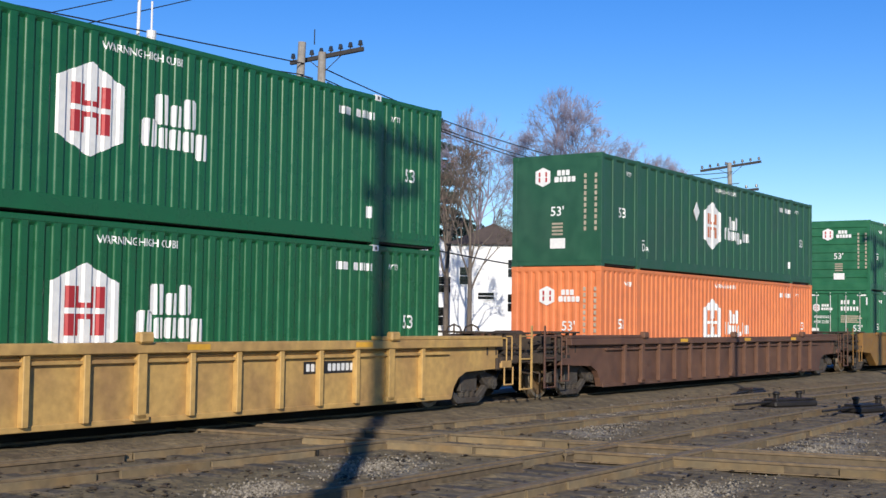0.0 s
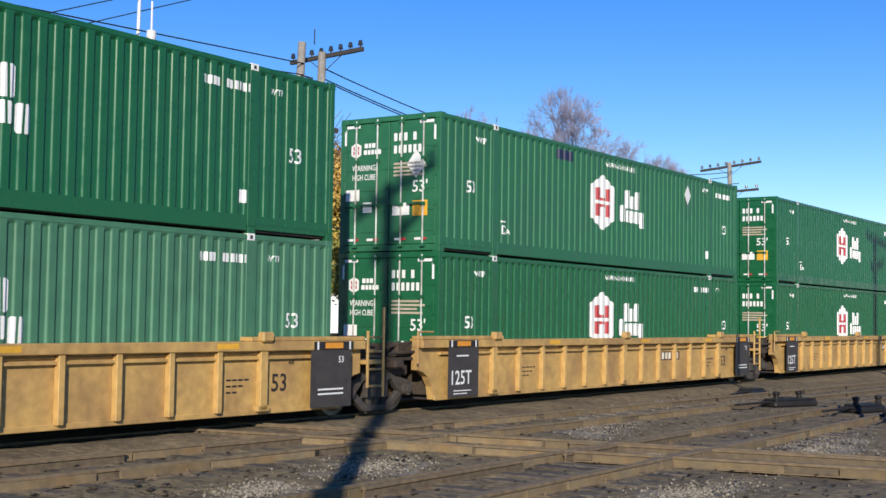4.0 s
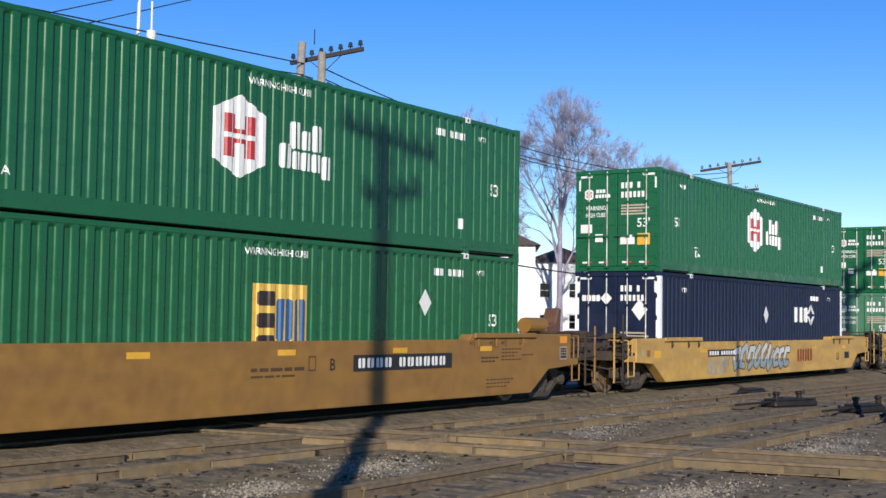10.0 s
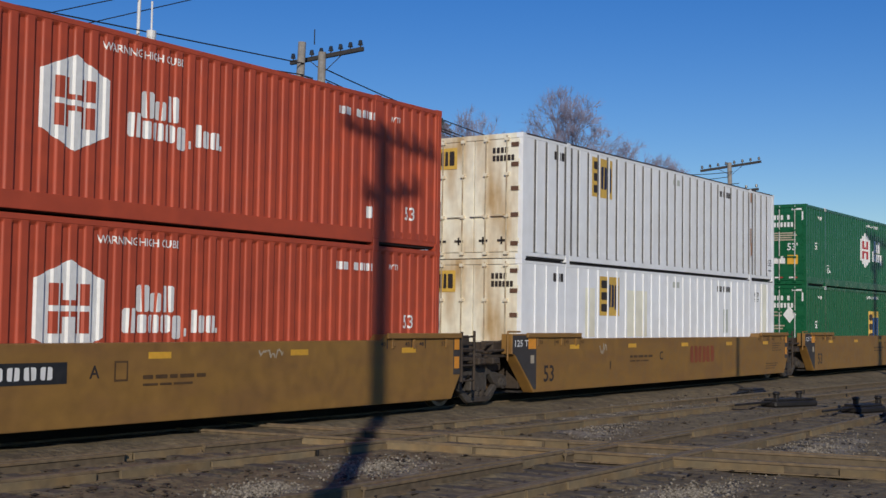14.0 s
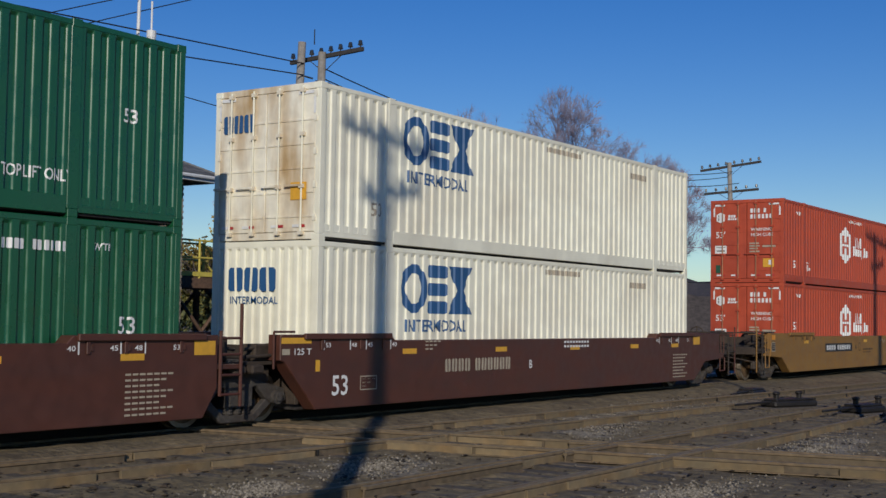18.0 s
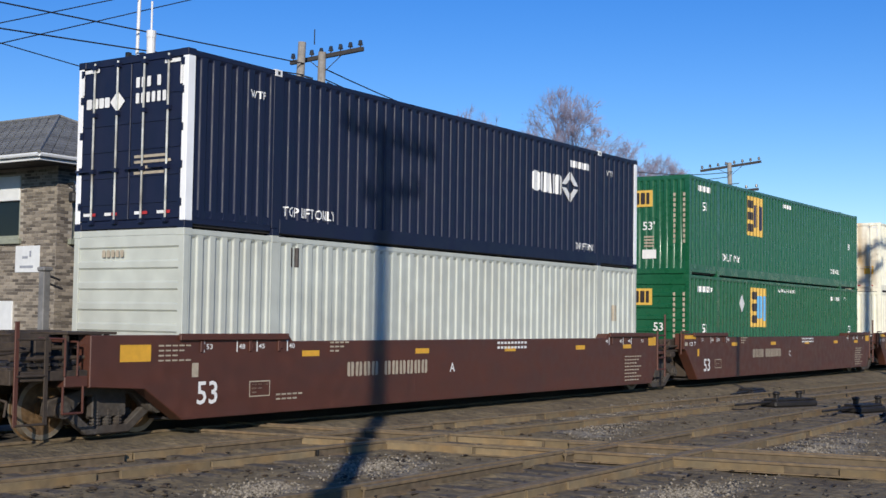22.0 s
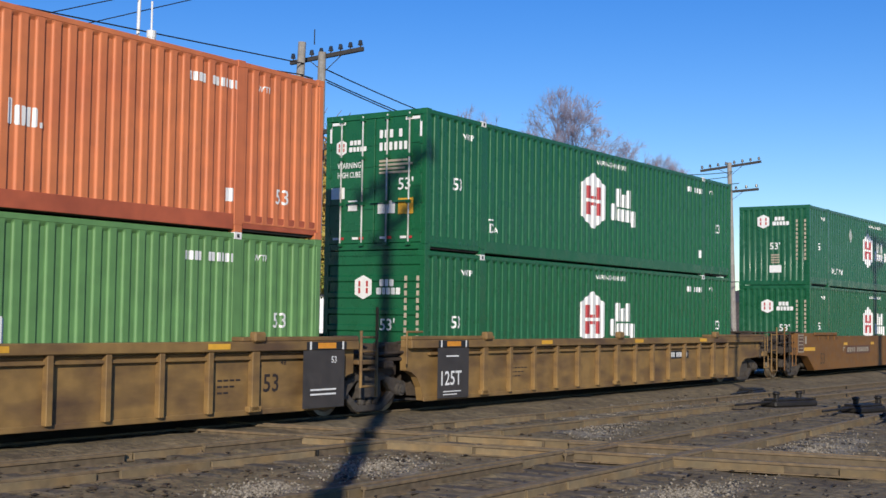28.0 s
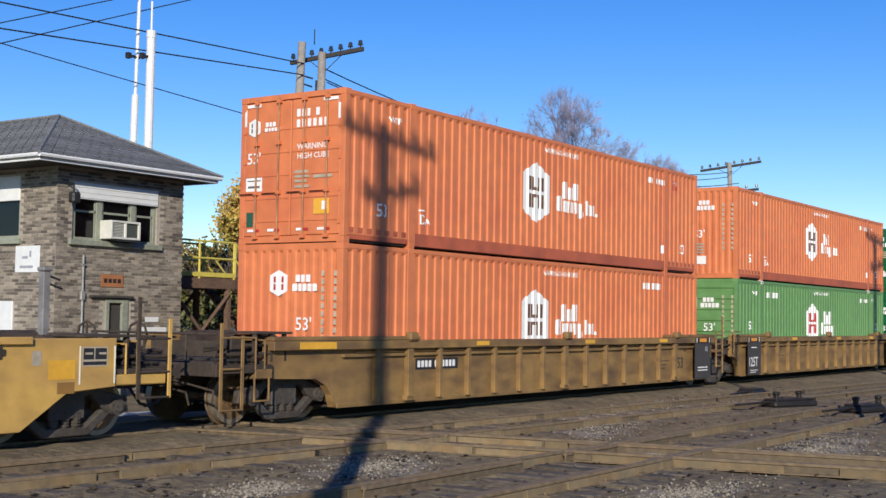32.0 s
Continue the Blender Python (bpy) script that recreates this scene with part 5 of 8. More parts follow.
def track_bed():
    """Ballast under and beyond the main track, coloured dark for the train's shade."""
    rng = np.random.default_rng(8)
    xs, ys = np.arange(-30, 90, 0.5), np.array([15.0, 15.5, 16.0, 16.5, 17.0, 17.5, 18.0, 18.6])
    v = [(x, y + (rng.uniform(-0.12, 0.12) if y in (15.0, 18.6) else 0), 0.0 if y in (15.0, 18.6) else 0.125 + rng.uniform(-0.02, 0.012)) for y in ys for x in xs]
    n = len(xs)
    f = [(j * n + i, j * n + i + 1, (j + 1) * n + i + 1, (j + 1) * n + i) for j in range(len(ys) - 1) for i in range(n - 1)]
    me = bpy.data.meshes.new("track_bed")
    me.from_pydata(v, [], f)
    # near-black base colour stands in for the shade beneath the cars
    me.materials.append(mat("shade-dark ballast", (0.060, 0.050, 0.040), 0.9, grain=(18, 0.45), stain=(1.0, 0.4), dirt=(0.10, 0.083, 0.06), bump=0.8, bump_scale=20.0))
    tagged(new("track_bed", me), "ballast bed under the main track coloured dark for train shade", "ballast", kind="structure")


track_bed()
# ---------------------------------------------------------------- signal tower
BRICK = mat("dark brown brick", (0.235, 0.205, 0.165), 0.9, grain=(20, 0.25), stain=(2, 0.3), bump=0.3, per_object=0.5)
MORTAR = mat("grey mortar", (0.40, 0.36, 0.30), 0.95, grain=(20, 0.2), bump=0.3)
SHINGLE = mat("grey roof shingle", (0.155, 0.16, 0.16), 0.9, grain=(14, 0.25), stain=(1, 0.25), bump=0.4, per_object=0.2)
WHITE_TRIM = mat("white painted trim", (0.70, 0.72, 0.72), 0.5, grain=(8, 0.06), stain=(1, 0.12))
GREEN_TRIM = mat("weathered green-grey frame", (0.26, 0.28, 0.22), 0.7, grain=(12, 0.15), stain=(2, 0.3))
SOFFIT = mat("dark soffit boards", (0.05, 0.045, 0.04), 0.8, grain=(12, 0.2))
YELLOW_RAIL = mat("yellow rail paint", (0.62, 0.52, 0.10), 0.5, grain=(10, 0.1))
TIMBER = mat("brown weathered timber", (0.14, 0.085, 0.055), 0.85, grain=(12, 0.3), stain=(2, 0.3), bump=0.3)
GLASS = mat("dark window glass", (0.02, 0.025, 0.03), 0.08, grain=(3, 0.1))
GLASS.node_tree.nodes["Principled BSDF"].inputs["Transmission Weight"].default_value = 0.85
PLASTIC = mat("off-white casing", (0.62, 0.62, 0.56), 0.5, grain=(8, 0.06))
CONCRETE = mat("pale concrete", (0.45, 0.44, 0.41), 0.85, grain=(10, 0.12), stain=(0.6, 0.2), bump=0.2)

TX0, TX1, TY0, TY1, T_TOP = 18.95, 22.90, 23.70, 33.0, 5.40
OPEN_FRONT = [(19.40, 3.70, 22.02, 5.05), (20.45, 0.10, 21.15, 2.35)]            # x0, z0, x1, z1
OPEN_LEFT = [(25.05, 3.72, 27.3, 5.20), (25.20, 0.10, 26.4, 2.25)]               # y0, z0, y1, z1


def wall_with_holes(bm, a0, a1, z0, z1, holes, to3, thick):
    """A wall in (a, z) cut into blocks round its openings; to3(a, depth, z)."""
    cuts = sorted({a0, a1, *[h[0] for h in holes], *[h[2] for h in holes]})
    for p, q in zip(cuts, cuts[1:]):
        spans = [(z0, z1)]
        for h in holes:
            if h[0] <= p and q <= h[2]:
                spans = [s for lo, hi in spans for s in ((lo, min(hi, h[1])), (max(lo, h[3]), hi)) if s[1] - s[0] > 1e-4]
        for lo, hi in spans:
            p0, p1 = to3(p, 0, lo), to3(q, thick, hi)
            box(bm, *[min(c) for c in zip(p0, p1)], *[max(c) for c in zip(p0, p1)])


def tower():
    tw = thing("signal_tower", "two-storey dark brick railway signal tower with a hipped grey roof", "signal tower", at=pose(0, 0, 0))
    bm = bmesh.new()
    wall_with_holes(bm, TX0 + 0.012, TX1 - 0.012, -0.1, T_TOP, OPEN_FRONT, lambda a, d, z: (a, TY0 + 0.012 + d, z), 0.28)
    front = part("wall", bm, MORTAR, tw)
    bm = bmesh.new()
    wall_with_holes(bm, TY0 + 0.30, TY1 - 0.3, -0.1, T_TOP, OPEN_LEFT, lambda a, d, z: (TX0 + 0.012 + d, a, z), 0.28)
    left = part("wall", bm, MORTAR, tw)
    part("wall", boxes((TX1 - 0.29, TY0 + 0.30, -0.1, TX1 - 0.012, TY1 - 0.3, T_TOP)), MORTAR, tw)
    part("wall", boxes((TX0 + 0.012, TY1 - 0.29, -0.1, TX1 - 0.012, TY1 - 0.012, T_TOP)), MORTAR, tw)
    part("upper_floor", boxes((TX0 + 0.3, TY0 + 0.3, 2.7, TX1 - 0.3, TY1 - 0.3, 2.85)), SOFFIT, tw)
    # roof: eaves, soffit, fascia, hipped slopes
    ex0, ex1, ey0, ey1 = TX0 - 1.0, TX1 + 0.62, TY0 - 0.60, TY1 + 0.6
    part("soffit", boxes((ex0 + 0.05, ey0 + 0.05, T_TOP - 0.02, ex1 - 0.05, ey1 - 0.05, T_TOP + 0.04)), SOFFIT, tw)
    part("fascia", boxes((ex0, ey0, T_TOP - 0.04, ex1, ey0 + 0.04, T_TOP + 0.10), (ex0, ey0 + 0.04, T_TOP - 0.04, ex0 + 0.04, ey1, T_TOP + 0.10), (ex1 - 0.04, ey0 + 0.04, T_TOP - 0.04, ex1, ey1, T_TOP + 0.10), bevel=0.006), WHITE_TRIM, tw, "white fascia board")
    part("gutter", tubes(0.055, ((ex0 - 0.05, ey0 - 0.05, T_TOP + 0.08), (ex1 + 0.05, ey0 - 0.05, T_TOP + 0.08)), ((ex0 - 0.05, ey0 - 0.05, T_TOP + 0.08), (ex0 - 0.05, ey1, T_TOP + 0.08))), WHITE_TRIM, tw)
    cx, ay, zz, ze = (ex0 + ex1) / 2, TY0 + 2.27, 6.93, T_TOP + 0.11
    bm = bmesh.new()
    A, B, C, D = [bm.verts.new(v) for v in ((ex0 - 0.08, ey0 - 0.08, ze), (ex1 + 0.08, ey0 - 0.08, ze), (ex1 + 0.08, ey1 + 0.08, ze), (ex0 - 0.08, ey1 + 0.08, ze))]
    P, Q = bm.verts.new((cx, ay, zz)), bm.verts.new((cx, ey1 - 2.9, zz))
    for f in ((A, B, P), (B, C, Q, P), (C, D, Q), (D, A, P, Q), (A, D, C, B)):
        bm.faces.new(f)
    roof = part("roof", bm, SHINGLE, tw)
    # courses of shingles on the two slopes that show
    courses = 17
    for k in range(courses):
        f0, f1 = k / courses, (k + 1) / courses
        row = bmesh.new()
        for pa, pb, pt, pu in (((ex0 - 0.09, ey0 - 0.09, ze), (ex1 + 0.09, ey0 - 0.09, ze), (cx, ay, zz), (cx, ay, zz)), ((ex0 - 0.09, ey1, ze), (ex0 - 0.09, ey0 - 0.09, ze), (cx, ay, zz), (cx, ey1 - 2.9, zz))):
            pa, pb, pt, pu = map(Vector, (pa, pb, pt, pu))
            l0, r0 = pa.lerp(pu, f0), pb.lerp(pt, f0)
            l1, r1 = pa.lerp(pu, min(f1 + 0.02, 1)), pb.lerp(pt, min(f1 + 0.02, 1))
            nrm = (r0 - l0).cross(pt - l0).normalized()
            n = max(1, int((r0 - l0).length / 0.32))
            for i in range(n):
                a, b = i / n, (i + 0.93) / n
                lift = 0.012 + random.uniform(0, 0.006)
                q = [l0.lerp(r0, a) + nrm * (lift + 0.012), l0.lerp(r0, b) + nrm * (lift + 0.012), l1.lerp(r1, b) + nrm * lift, l1.lerp(r1, a) + nrm * lift]
                q2 = [v - nrm * 0.012 for v in q]
                v1, v2 = [row.verts.new(v) for v in q], [row.verts.new(v) for v in q2]
                row.faces.new(v1)
                row.faces.new((v1[0], v2[0], v2[1], v1[1]))
        part("shingle_course", row, SHINGLE, roof)
    part("hip_cap", tubes(0.045, ((ex0 - 0.08, ey0 - 0.08, ze + 0.02), (cx, ay, zz + 0.02)), ((ex1 + 0.08, ey0 - 0.08, ze + 0.02), (cx, ay, zz + 0.02)), ((cx, ay, zz + 0.02), (cx, ey1 - 2.9, zz + 0.02)), n=6), SHINGLE, roof)
    # front windows
    x0, z0, x1, z1 = OPEN_FRONT[0]
    yf = TY0 + 0.06
    w = part("window", boxes((x0, yf, z0, x0 + 0.09, yf + 0.1, z1), (x1 - 0.09, yf, z0, x1, yf + 0.1, z1), (x0 + 0.09, yf, z1 - 0.08, x1 - 0.09, yf + 0.1, z1), (x0 + 0.09, yf, z0, x1 - 0.09, yf + 0.1, z0 + 0.07), (20.14, yf - 0.01, z0, 20.32, yf + 0.1, z1), (21.20, yf - 0.01, z0, 21.36, yf + 0.1, z1), bevel=0.008), GREEN_TRIM, tw, "weathered green-grey triple window frame")
    for a, b in ((x0 + 0.09, 20.14), (20.32, 21.20), (21.36, x1 - 0.09)):
        part("pane", boxes((a, yf + 0.05, z0 + 0.07, b, yf + 0.06, z1 - 0.08)), GLASS, w)
        part("sash", boxes((a, yf + 0.02, z0 + 0.66, b, yf + 0.045, z0 + 0.71), (a, yf + 0.02, z0 + 0.07, a + 0.045, yf + 0.045, z1 - 0.08), (b - 0.045, yf + 0.02, z0 + 0.07, b, yf + 0.045, z1 - 0.08)), GREEN_TRIM, w)
    part("window_sill", boxes((x0 - 0.12, TY0 - 0.09, z0 - 0.13, x1 + 0.12, TY0 + 0.10, z0), bevel=0.012), GREEN_TRIM, w)
    part("blind", boxes((x0, TY0 - 0.02, 4.66, x1, TY0 + 0.03, 5.05), bevel=0.01), WHITE_TRIM, w, "white boarded upper light")
    part("blind_slat", boxes(*[(x0, TY0 - 0.028, 4.69 + i * 0.12, x1, TY0 - 0.021, 4.695 + i * 0.12) for i in range(3)]), GREEN_TRIM, w)
    ac = thing("air_conditioner", "off-white window air conditioner set in the tower window", "air conditioner", at=pose(20.26, TY0 - 0.34, 3.76))
    part("casing", boxes((0, 0, 0, 0.06, 0.5, 0.44), (0.86, 0, 0, 0.92, 0.5, 0.44), (0.06, 0, 0, 0.86, 0.5, 0.05), (0.06, 0, 0.39, 0.86, 0.5, 0.44), (0.43, 0, 0.05, 0.49, 0.4, 0.39), bevel=0.008), PLASTIC, ac)
    part("grille", boxes((0.06, 0.05, 0.05, 0.86, 0.08, 0.39)), mat("grey fin", (0.06, 0.07, 0.06), 0.6), ac)
    for i in range(9):
        part("fin", boxes((0.07, 0.035, 0.07 + i * 0.036, 0.42, 0.05, 0.085 + i * 0.036)), PLASTIC, ac)
    part("bracket", boxes((0.2, 0.0, -0.05, 0.86, 0.34, 0.0)), BLACK, ac)
    # left face window, panel, sign
    y0, z0, y1, z1 = OPEN_LEFT[0]
    xf = TX0 + 0.06
    w = part("window", boxes((xf, y0, z0, xf + 0.1, y0 + 0.10, z1), (xf, y1 - 0.1, z0, xf + 0.1, y1, z1), (xf, y0 + 0.1, z0, xf + 0.1, y1 - 0.1, z0 + 0.08), (xf, y0 + 0.1, z1 - 0.08, xf + 0.1, y1 - 0.1, z1), (xf, 26.1, z0 + 0.08, xf + 0.1, 26.22, z1 - 0.08), bevel=0.008), GREEN_TRIM, tw)
    part("pane", boxes((xf + 0.05, y0 + 0.1, z0 + 0.08, xf + 0.06, 26.1, z1 - 0.08)), GLASS, w)
    part("pane", boxes((xf + 0.05, 26.22, z0 + 0.08, xf + 0.06, y1 - 0.1, z1 - 0.08)), GLASS, w)
    part("blind", boxes((TX0 - 0.02, y0, 4.62, TX0 + 0.03, y1, 5.20), bevel=0.01), WHITE_TRIM, w)
    part("window_sill", boxes((TX0 - 0.09, y0 - 0.1, z0 - 0.13, TX0 + 0.1, y1 + 0.1, z0), bevel=0.01), GREEN_TRIM, w)
    part("boarded_opening", boxes((TX0 - 0.01, 25.20, 0.1, TX0 + 0.05, 26.4, 2.25), bevel=0.01), WHITE_TRIM, tw, "white boarded opening")
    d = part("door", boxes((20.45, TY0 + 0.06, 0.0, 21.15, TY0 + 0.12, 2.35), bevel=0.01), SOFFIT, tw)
    part("door_frame", boxes((20.45, TY0 - 0.02, 0.0, 20.56, TY0 + 0.06, 2.35), (20.95, TY0 - 0.02, 0.0, 21.15, TY0 + 0.06, 2.35), (20.56, TY0 - 0.02, 2.24, 20.95, TY0 + 0.06, 2.35), bevel=0.01), GREEN_TRIM, d)
    part("cornice", boxes((19.95, TY0 - 0.10, 2.36, 21.25, TY0 + 0.02, 2.42), bevel=0.01), SOFFIT, d)
    s = thing("wall_sign", "white sign with worn dark marks on the tower wall", "sign", at=pose(TX0 - 0.02, 24.25, 2.92))
    part("board", boxes((0, 0, 0, 0.018, 0.88, 0.62), bevel=0.004), WHITE_TRIM, s)
    ink = mat("faded ink", (0.3, 0.32, 0.36), 0.7)
    for r in ((0.30, 0.36, 0.36, 0.50), (0.42, 0.32, 0.62, 0.38), (0.22, 0.10, 0.70, 0.16)):
        part("bar", boxes((-0.004, r[0], r[1], 0.0, r[2], r[3])), ink, s)
    s = thing("wall_sign", "small orange sign on the brick wall", "sign", at=pose(20.28, TY0 - 0.02, 2.62))
    part("board", boxes((0, 0, 0, 0.68, 0.015, 0.30), bevel=0.004), mat("faded orange board", (0.36, 0.15, 0.06), 0.7), s)
    for k in range(4):
        part("bar", boxes((0.08 + 0.14 * k, -0.004, 0.10, 0.18 + 0.14 * k, 0, 0.20)), MARK_DK, s)
    s = thing("wall_sign", "white stencilled notice low on the brick wall", "sign", at=pose(21.55, TY0 - 0.016, 1.50))
    part("bar", boxes((0.15, 0, 0.30, 0.58, 0.012, 0.42)), WHITE_TRIM, s)
    part("bar", boxes((0.0, 0, 0.02, 0.85, 0.012, 0.17)), WHITE_TRIM, s)
    c = thing("conduit", "grey pipe conduit down the brick wall", "conduit", at=pose(19.72, TY0 - 0.04, 0))
    part("pipe", tubes(0.025, ((0, 0, 0), (0, 0, 3.35))), GALV, c)
    part("junction_box", boxes((-0.06, -0.03, 2.3, 0.06, 0.03, 2.5), bevel=0.006), GALV, c)
    for z in (1.2, 3.1):
        part("clip", boxes((-0.045, -0.03, z, 0.045, 0.03, z + 0.04)), GALV, c)
    lm = thing("wall_lamp", "dark flood lamp on a bracket under the eaves", "lamp", at=pose(19.22, TY0 - 0.02, 4.72))
    part("bracket", tubes(0.025, ((0, 0, 0.25), (0, -0.20, 0.25)), ((0, -0.2, 0.25), (0.02, -0.2, 0.0))), BLACK, lm)
    part("head", boxes((-0.10, -0.32, -0.20, 0.14, -0.12, 0.06), bevel=0.04), BLACK, lm)
    return tw, front, left


TOWER_FRONT, TOWER_LEFT = tower()[1:]


def landing():
    """Outside landing and stair on the tower's far side."""
    ld = thing("outside_stair", "timber landing and stair with yellow pipe rails beside the tower", "stair", at=pose(0, 0, 0))
    y0, y1, zp, xa, xb = 24.55, 25.75, 3.02, TX1 + 0.02, 25.72
    for i in range(8):
        yy = y0 + i * (y1 - y0) / 8
        part("deck_board", boxes((xa, yy, zp - 0.05, xb, yy + 0.14, zp), bevel=0.006), TIMBER, ld)
    part("deck_beam", boxes((xa, y0 - 0.06, zp - 0.32, xb, y0 - 0.005, zp - 0.05), (xa, y1 + 0.005, zp - 0.32, xb, y1 + 0.06, zp - 0.05), bevel=0.008), TIMBER, ld)
    for x in (23.35, 25.45):
        for y in (y0, y1):
            part("leg", boxes((x - 0.07, y - 0.07, 0, x + 0.07, y + 0.07, zp - 0.32), bevel=0.01), TIMBER, ld)
    for y in (y0 - 0.08, y1 + 0.08):
        part("brace", tubes(0.05, ((23.35, y, 0.5), (25.45, y, 2.6)), ((25.45, y, 0.5), (23.35, y, 2.6)), n=6), TIMBER, ld)
    for x in (xa + 0.08, 24.35, xb - 0.05):
        part("rail_post", tubes(0.03, ((x, y0, zp - 0.2), (x, y0, zp + 0.98))), YELLOW_RAIL, ld)
        part("rail_post", tubes(0.03, ((x, y1, zp - 0.2), (x, y1, zp + 0.98))), YELLOW_RAIL, ld)
    for z in (zp + 0.50, zp + 0.96):
        part("rail", tubes(0.028, ((xa, y0, z), (xb, y0, z)), ((xa, y1, z), (xb, y1, z))), YELLOW_RAIL, ld)
    part("toe_board", boxes((xa, y0 - 0.03, zp, xb, y0 - 0.006, zp + 0.12)), YELLOW_RAIL, ld)
    n, run, drop = 14, 3.3, zp
    for i in range(n):
        x, z = xb + run * (i + 0.5) / n, zp - drop * (i + 1) / (n + 1)
        part("tread", boxes((x - 0.14, y0 + 0.05, z - 0.04, x + 0.14, y1 - 0.05, z), bevel=0.005), TIMBER, ld)
    for y in (y0, y1):
        bm = bmesh.new()
        prism(bm, [(xb, zp - 0.30), (xb, zp), (xb + run, 0.22), (xb + run, -0.05)], y - 0.03, y + 0.03)
        part("stringer", bm, TIMBER, ld)
        for k in range(4):
            f = k / 3
            x, z = xb + run * f, zp * (1 - f)
            part("rail_post", tubes(0.028, ((x, y, z), (x, y, z + 0.95))), YELLOW_RAIL, ld)
        for h in (0.5, 0.95):
            part("rail", tubes(0.026, ((xb, y, zp + h), (xb + run, y, h))), YELLOW_RAIL, ld)


landing()


# ---------------------------------------------------------------- poles and wires
POLE_WOOD = mat("weathered pole wood", (0.31, 0.29, 0.265), 0.9, grain=(10, 0.2), stain=(1.5, 0.3), dirt=(0.19, 0.17, 0.15), bump=0.4)
ARM_WOOD = mat("dark crossarm", (0.05, 0.046, 0.045), 0.9, grain=(10, 0.25), bump=0.3)
INSULATOR = mat("dark glass insulator", (0.03, 0.035, 0.04), 0.25)


def pole(label, base, top, r0, r1, arms=(), extra=()):
    """A round wooden pole; arms: (height, direction in degrees, half length, offset, insulators, tilt)."""
    p = thing("utility_pole", label, "utility pole", "utility poles", pose(*base))
    d = Vector(top) - Vector(base)
    bm = bmesh.new()
    tube(bm, (0, 0, 0), d, r0, 14, r1)
    part("pole", bm, POLE_WOOD, p)
    for z, ang, half, off, ins, *tilt in arms:
        c = d * (z / d.z)
        a = Vector((math.cos(radians(ang)), math.sin(radians(ang)), 0))
        side = Vector((-a.y, a.x, 0)) * (r1 + 0.06)
        rot = Matrix.Translation(c + a * off - side) @ pose(0, 0, 0, 0, tilt[0] if tilt else 0, ang)
        bm = boxes((-half, -0.055, -0.07, half, 0.055, 0.07), bevel=0.01)
        arm = part("crossarm", bm, ARM_WOOD, p)
        arm.matrix_basis = rot
        for i in range(ins):
            x = -half + 0.12 + (2 * half - 0.24) * i / max(ins - 1, 1)
            bm = tubes(0.018, ((x, 0, 0.07), (x, 0, 0.16)))
            tube(bm, (x, 0, 0.14), (x, 0, 0.30), 0.085, 8, 0.055)
            part("insulator", bm, INSULATOR, arm)
        if half > 0.8:
            part("brace", tubes(0.015, ((-0.75, 0.02, -0.05), (-off, 0.1, -0.55)), ((0.75, 0.02, -0.05), (-off, 0.1, -0.55))), ARM_WOOD, arm)
    return p


POLE_A = pole("leaning grey wooden utility pole behind the tracks", (31.85, 28.10, 0), (31.62, 27.39, 11.06), 0.19, 0.13, [(8.02, 88, 1.75, 0.15, 0, 0.5)])
part("bracket", tubes(0.03, ((-0.2, -0.55, 10.0), (0.0, -1.0, 9.85)), ((-0.2, -0.5, 9.75), (0.1, -0.9, 9.6))), INSULATOR, POLE_A)
part("mast_tip", tubes(0.02, ((0.05, -1.0, 11.0), (0.05, -1.0, 11.5))), INSULATOR, POLE_A)
POLE_B = pole("tall grey wooden utility pole with a long crossarm", (32.35, 27.25, 0), (31.95, 26.80, 10.72), 0.17, 0.13, [(10.62, 86, 1.65, 0.0, 8, 1.5)])
part("riser_pipe", tubes(0.035, ((-0.12, 0.14, 5.0), (-0.40, -0.22, 9.8))), INSULATOR, POLE_B)
part("band", tubes(0.16, ((-0.26, -0.30, 7.15), (-0.273, -0.315, 7.5)), n=14), BLACK, POLE_B)
pole("distant wooden utility pole with two crossarms", (71.7, 28.1, 0), (71.1, 28.2, 11.45), 0.17, 0.13, [(11.25, 94, 1.85, 0.0, 8, 6.0), (9.75, 94, 1.65, 0, 6, 3.0)])


def wire(label, p, q, sag, r=0.014):
    """One sagging wire, a five-sided tube in one piece."""
    pts = [Vector(p).lerp(Vector(q), i / 24) - Vector((0, 0, sag * 4 * (i / 24) * (1 - i / 24))) for i in range(25)]
    rot = (Vector(q) - Vector(p)).to_track_quat("Z", "Y").to_matrix()
    bm = bmesh.new()
    rings = [[bm.verts.new(c + rot @ Vector((math.cos(1.2566 * k) * r, math.sin(1.2566 * k) * r, 0))) for k in range(5)] for c in pts]
    for a, b in zip(rings, rings[1:]):
        for k in range(5):
            bm.faces.new((a[k], a[(k + 1) % 5], b[(k + 1) % 5], b[k]))
    w = link_mesh("overhead_wire", bm, BLACK)
    return tagged(w, label, "wire", "overhead wires")


# the line runs along the tracks, from beyond the tower to the distant pole
for (y0, z0), (y1, z1) in (((26.9, 10.25), (28.0, 10.9)), ((27.0, 9.95), (28.3, 10.6)), ((26.6, 9.7), (27.6, 10.2))):
    wire("black overhead line wire sagging between the poles", (32.0, y0, z0), (71.1, y1, z1), 1.35, 0.022)
wire("black overhead line wire above the tower", (31.6, 27.3, 10.33), (-6, 27.3, 8.75), 0.0, 0.022)
wire("black overhead line wire above the tower", (31.6, 27.3, 9.95), (-6, 27.3, 7.45), 0.0, 0.022)
wire("thin black service wire", (31.7, 27.3, 8.10), (-6, 27.3, 10.6), 0.1, 0.016)
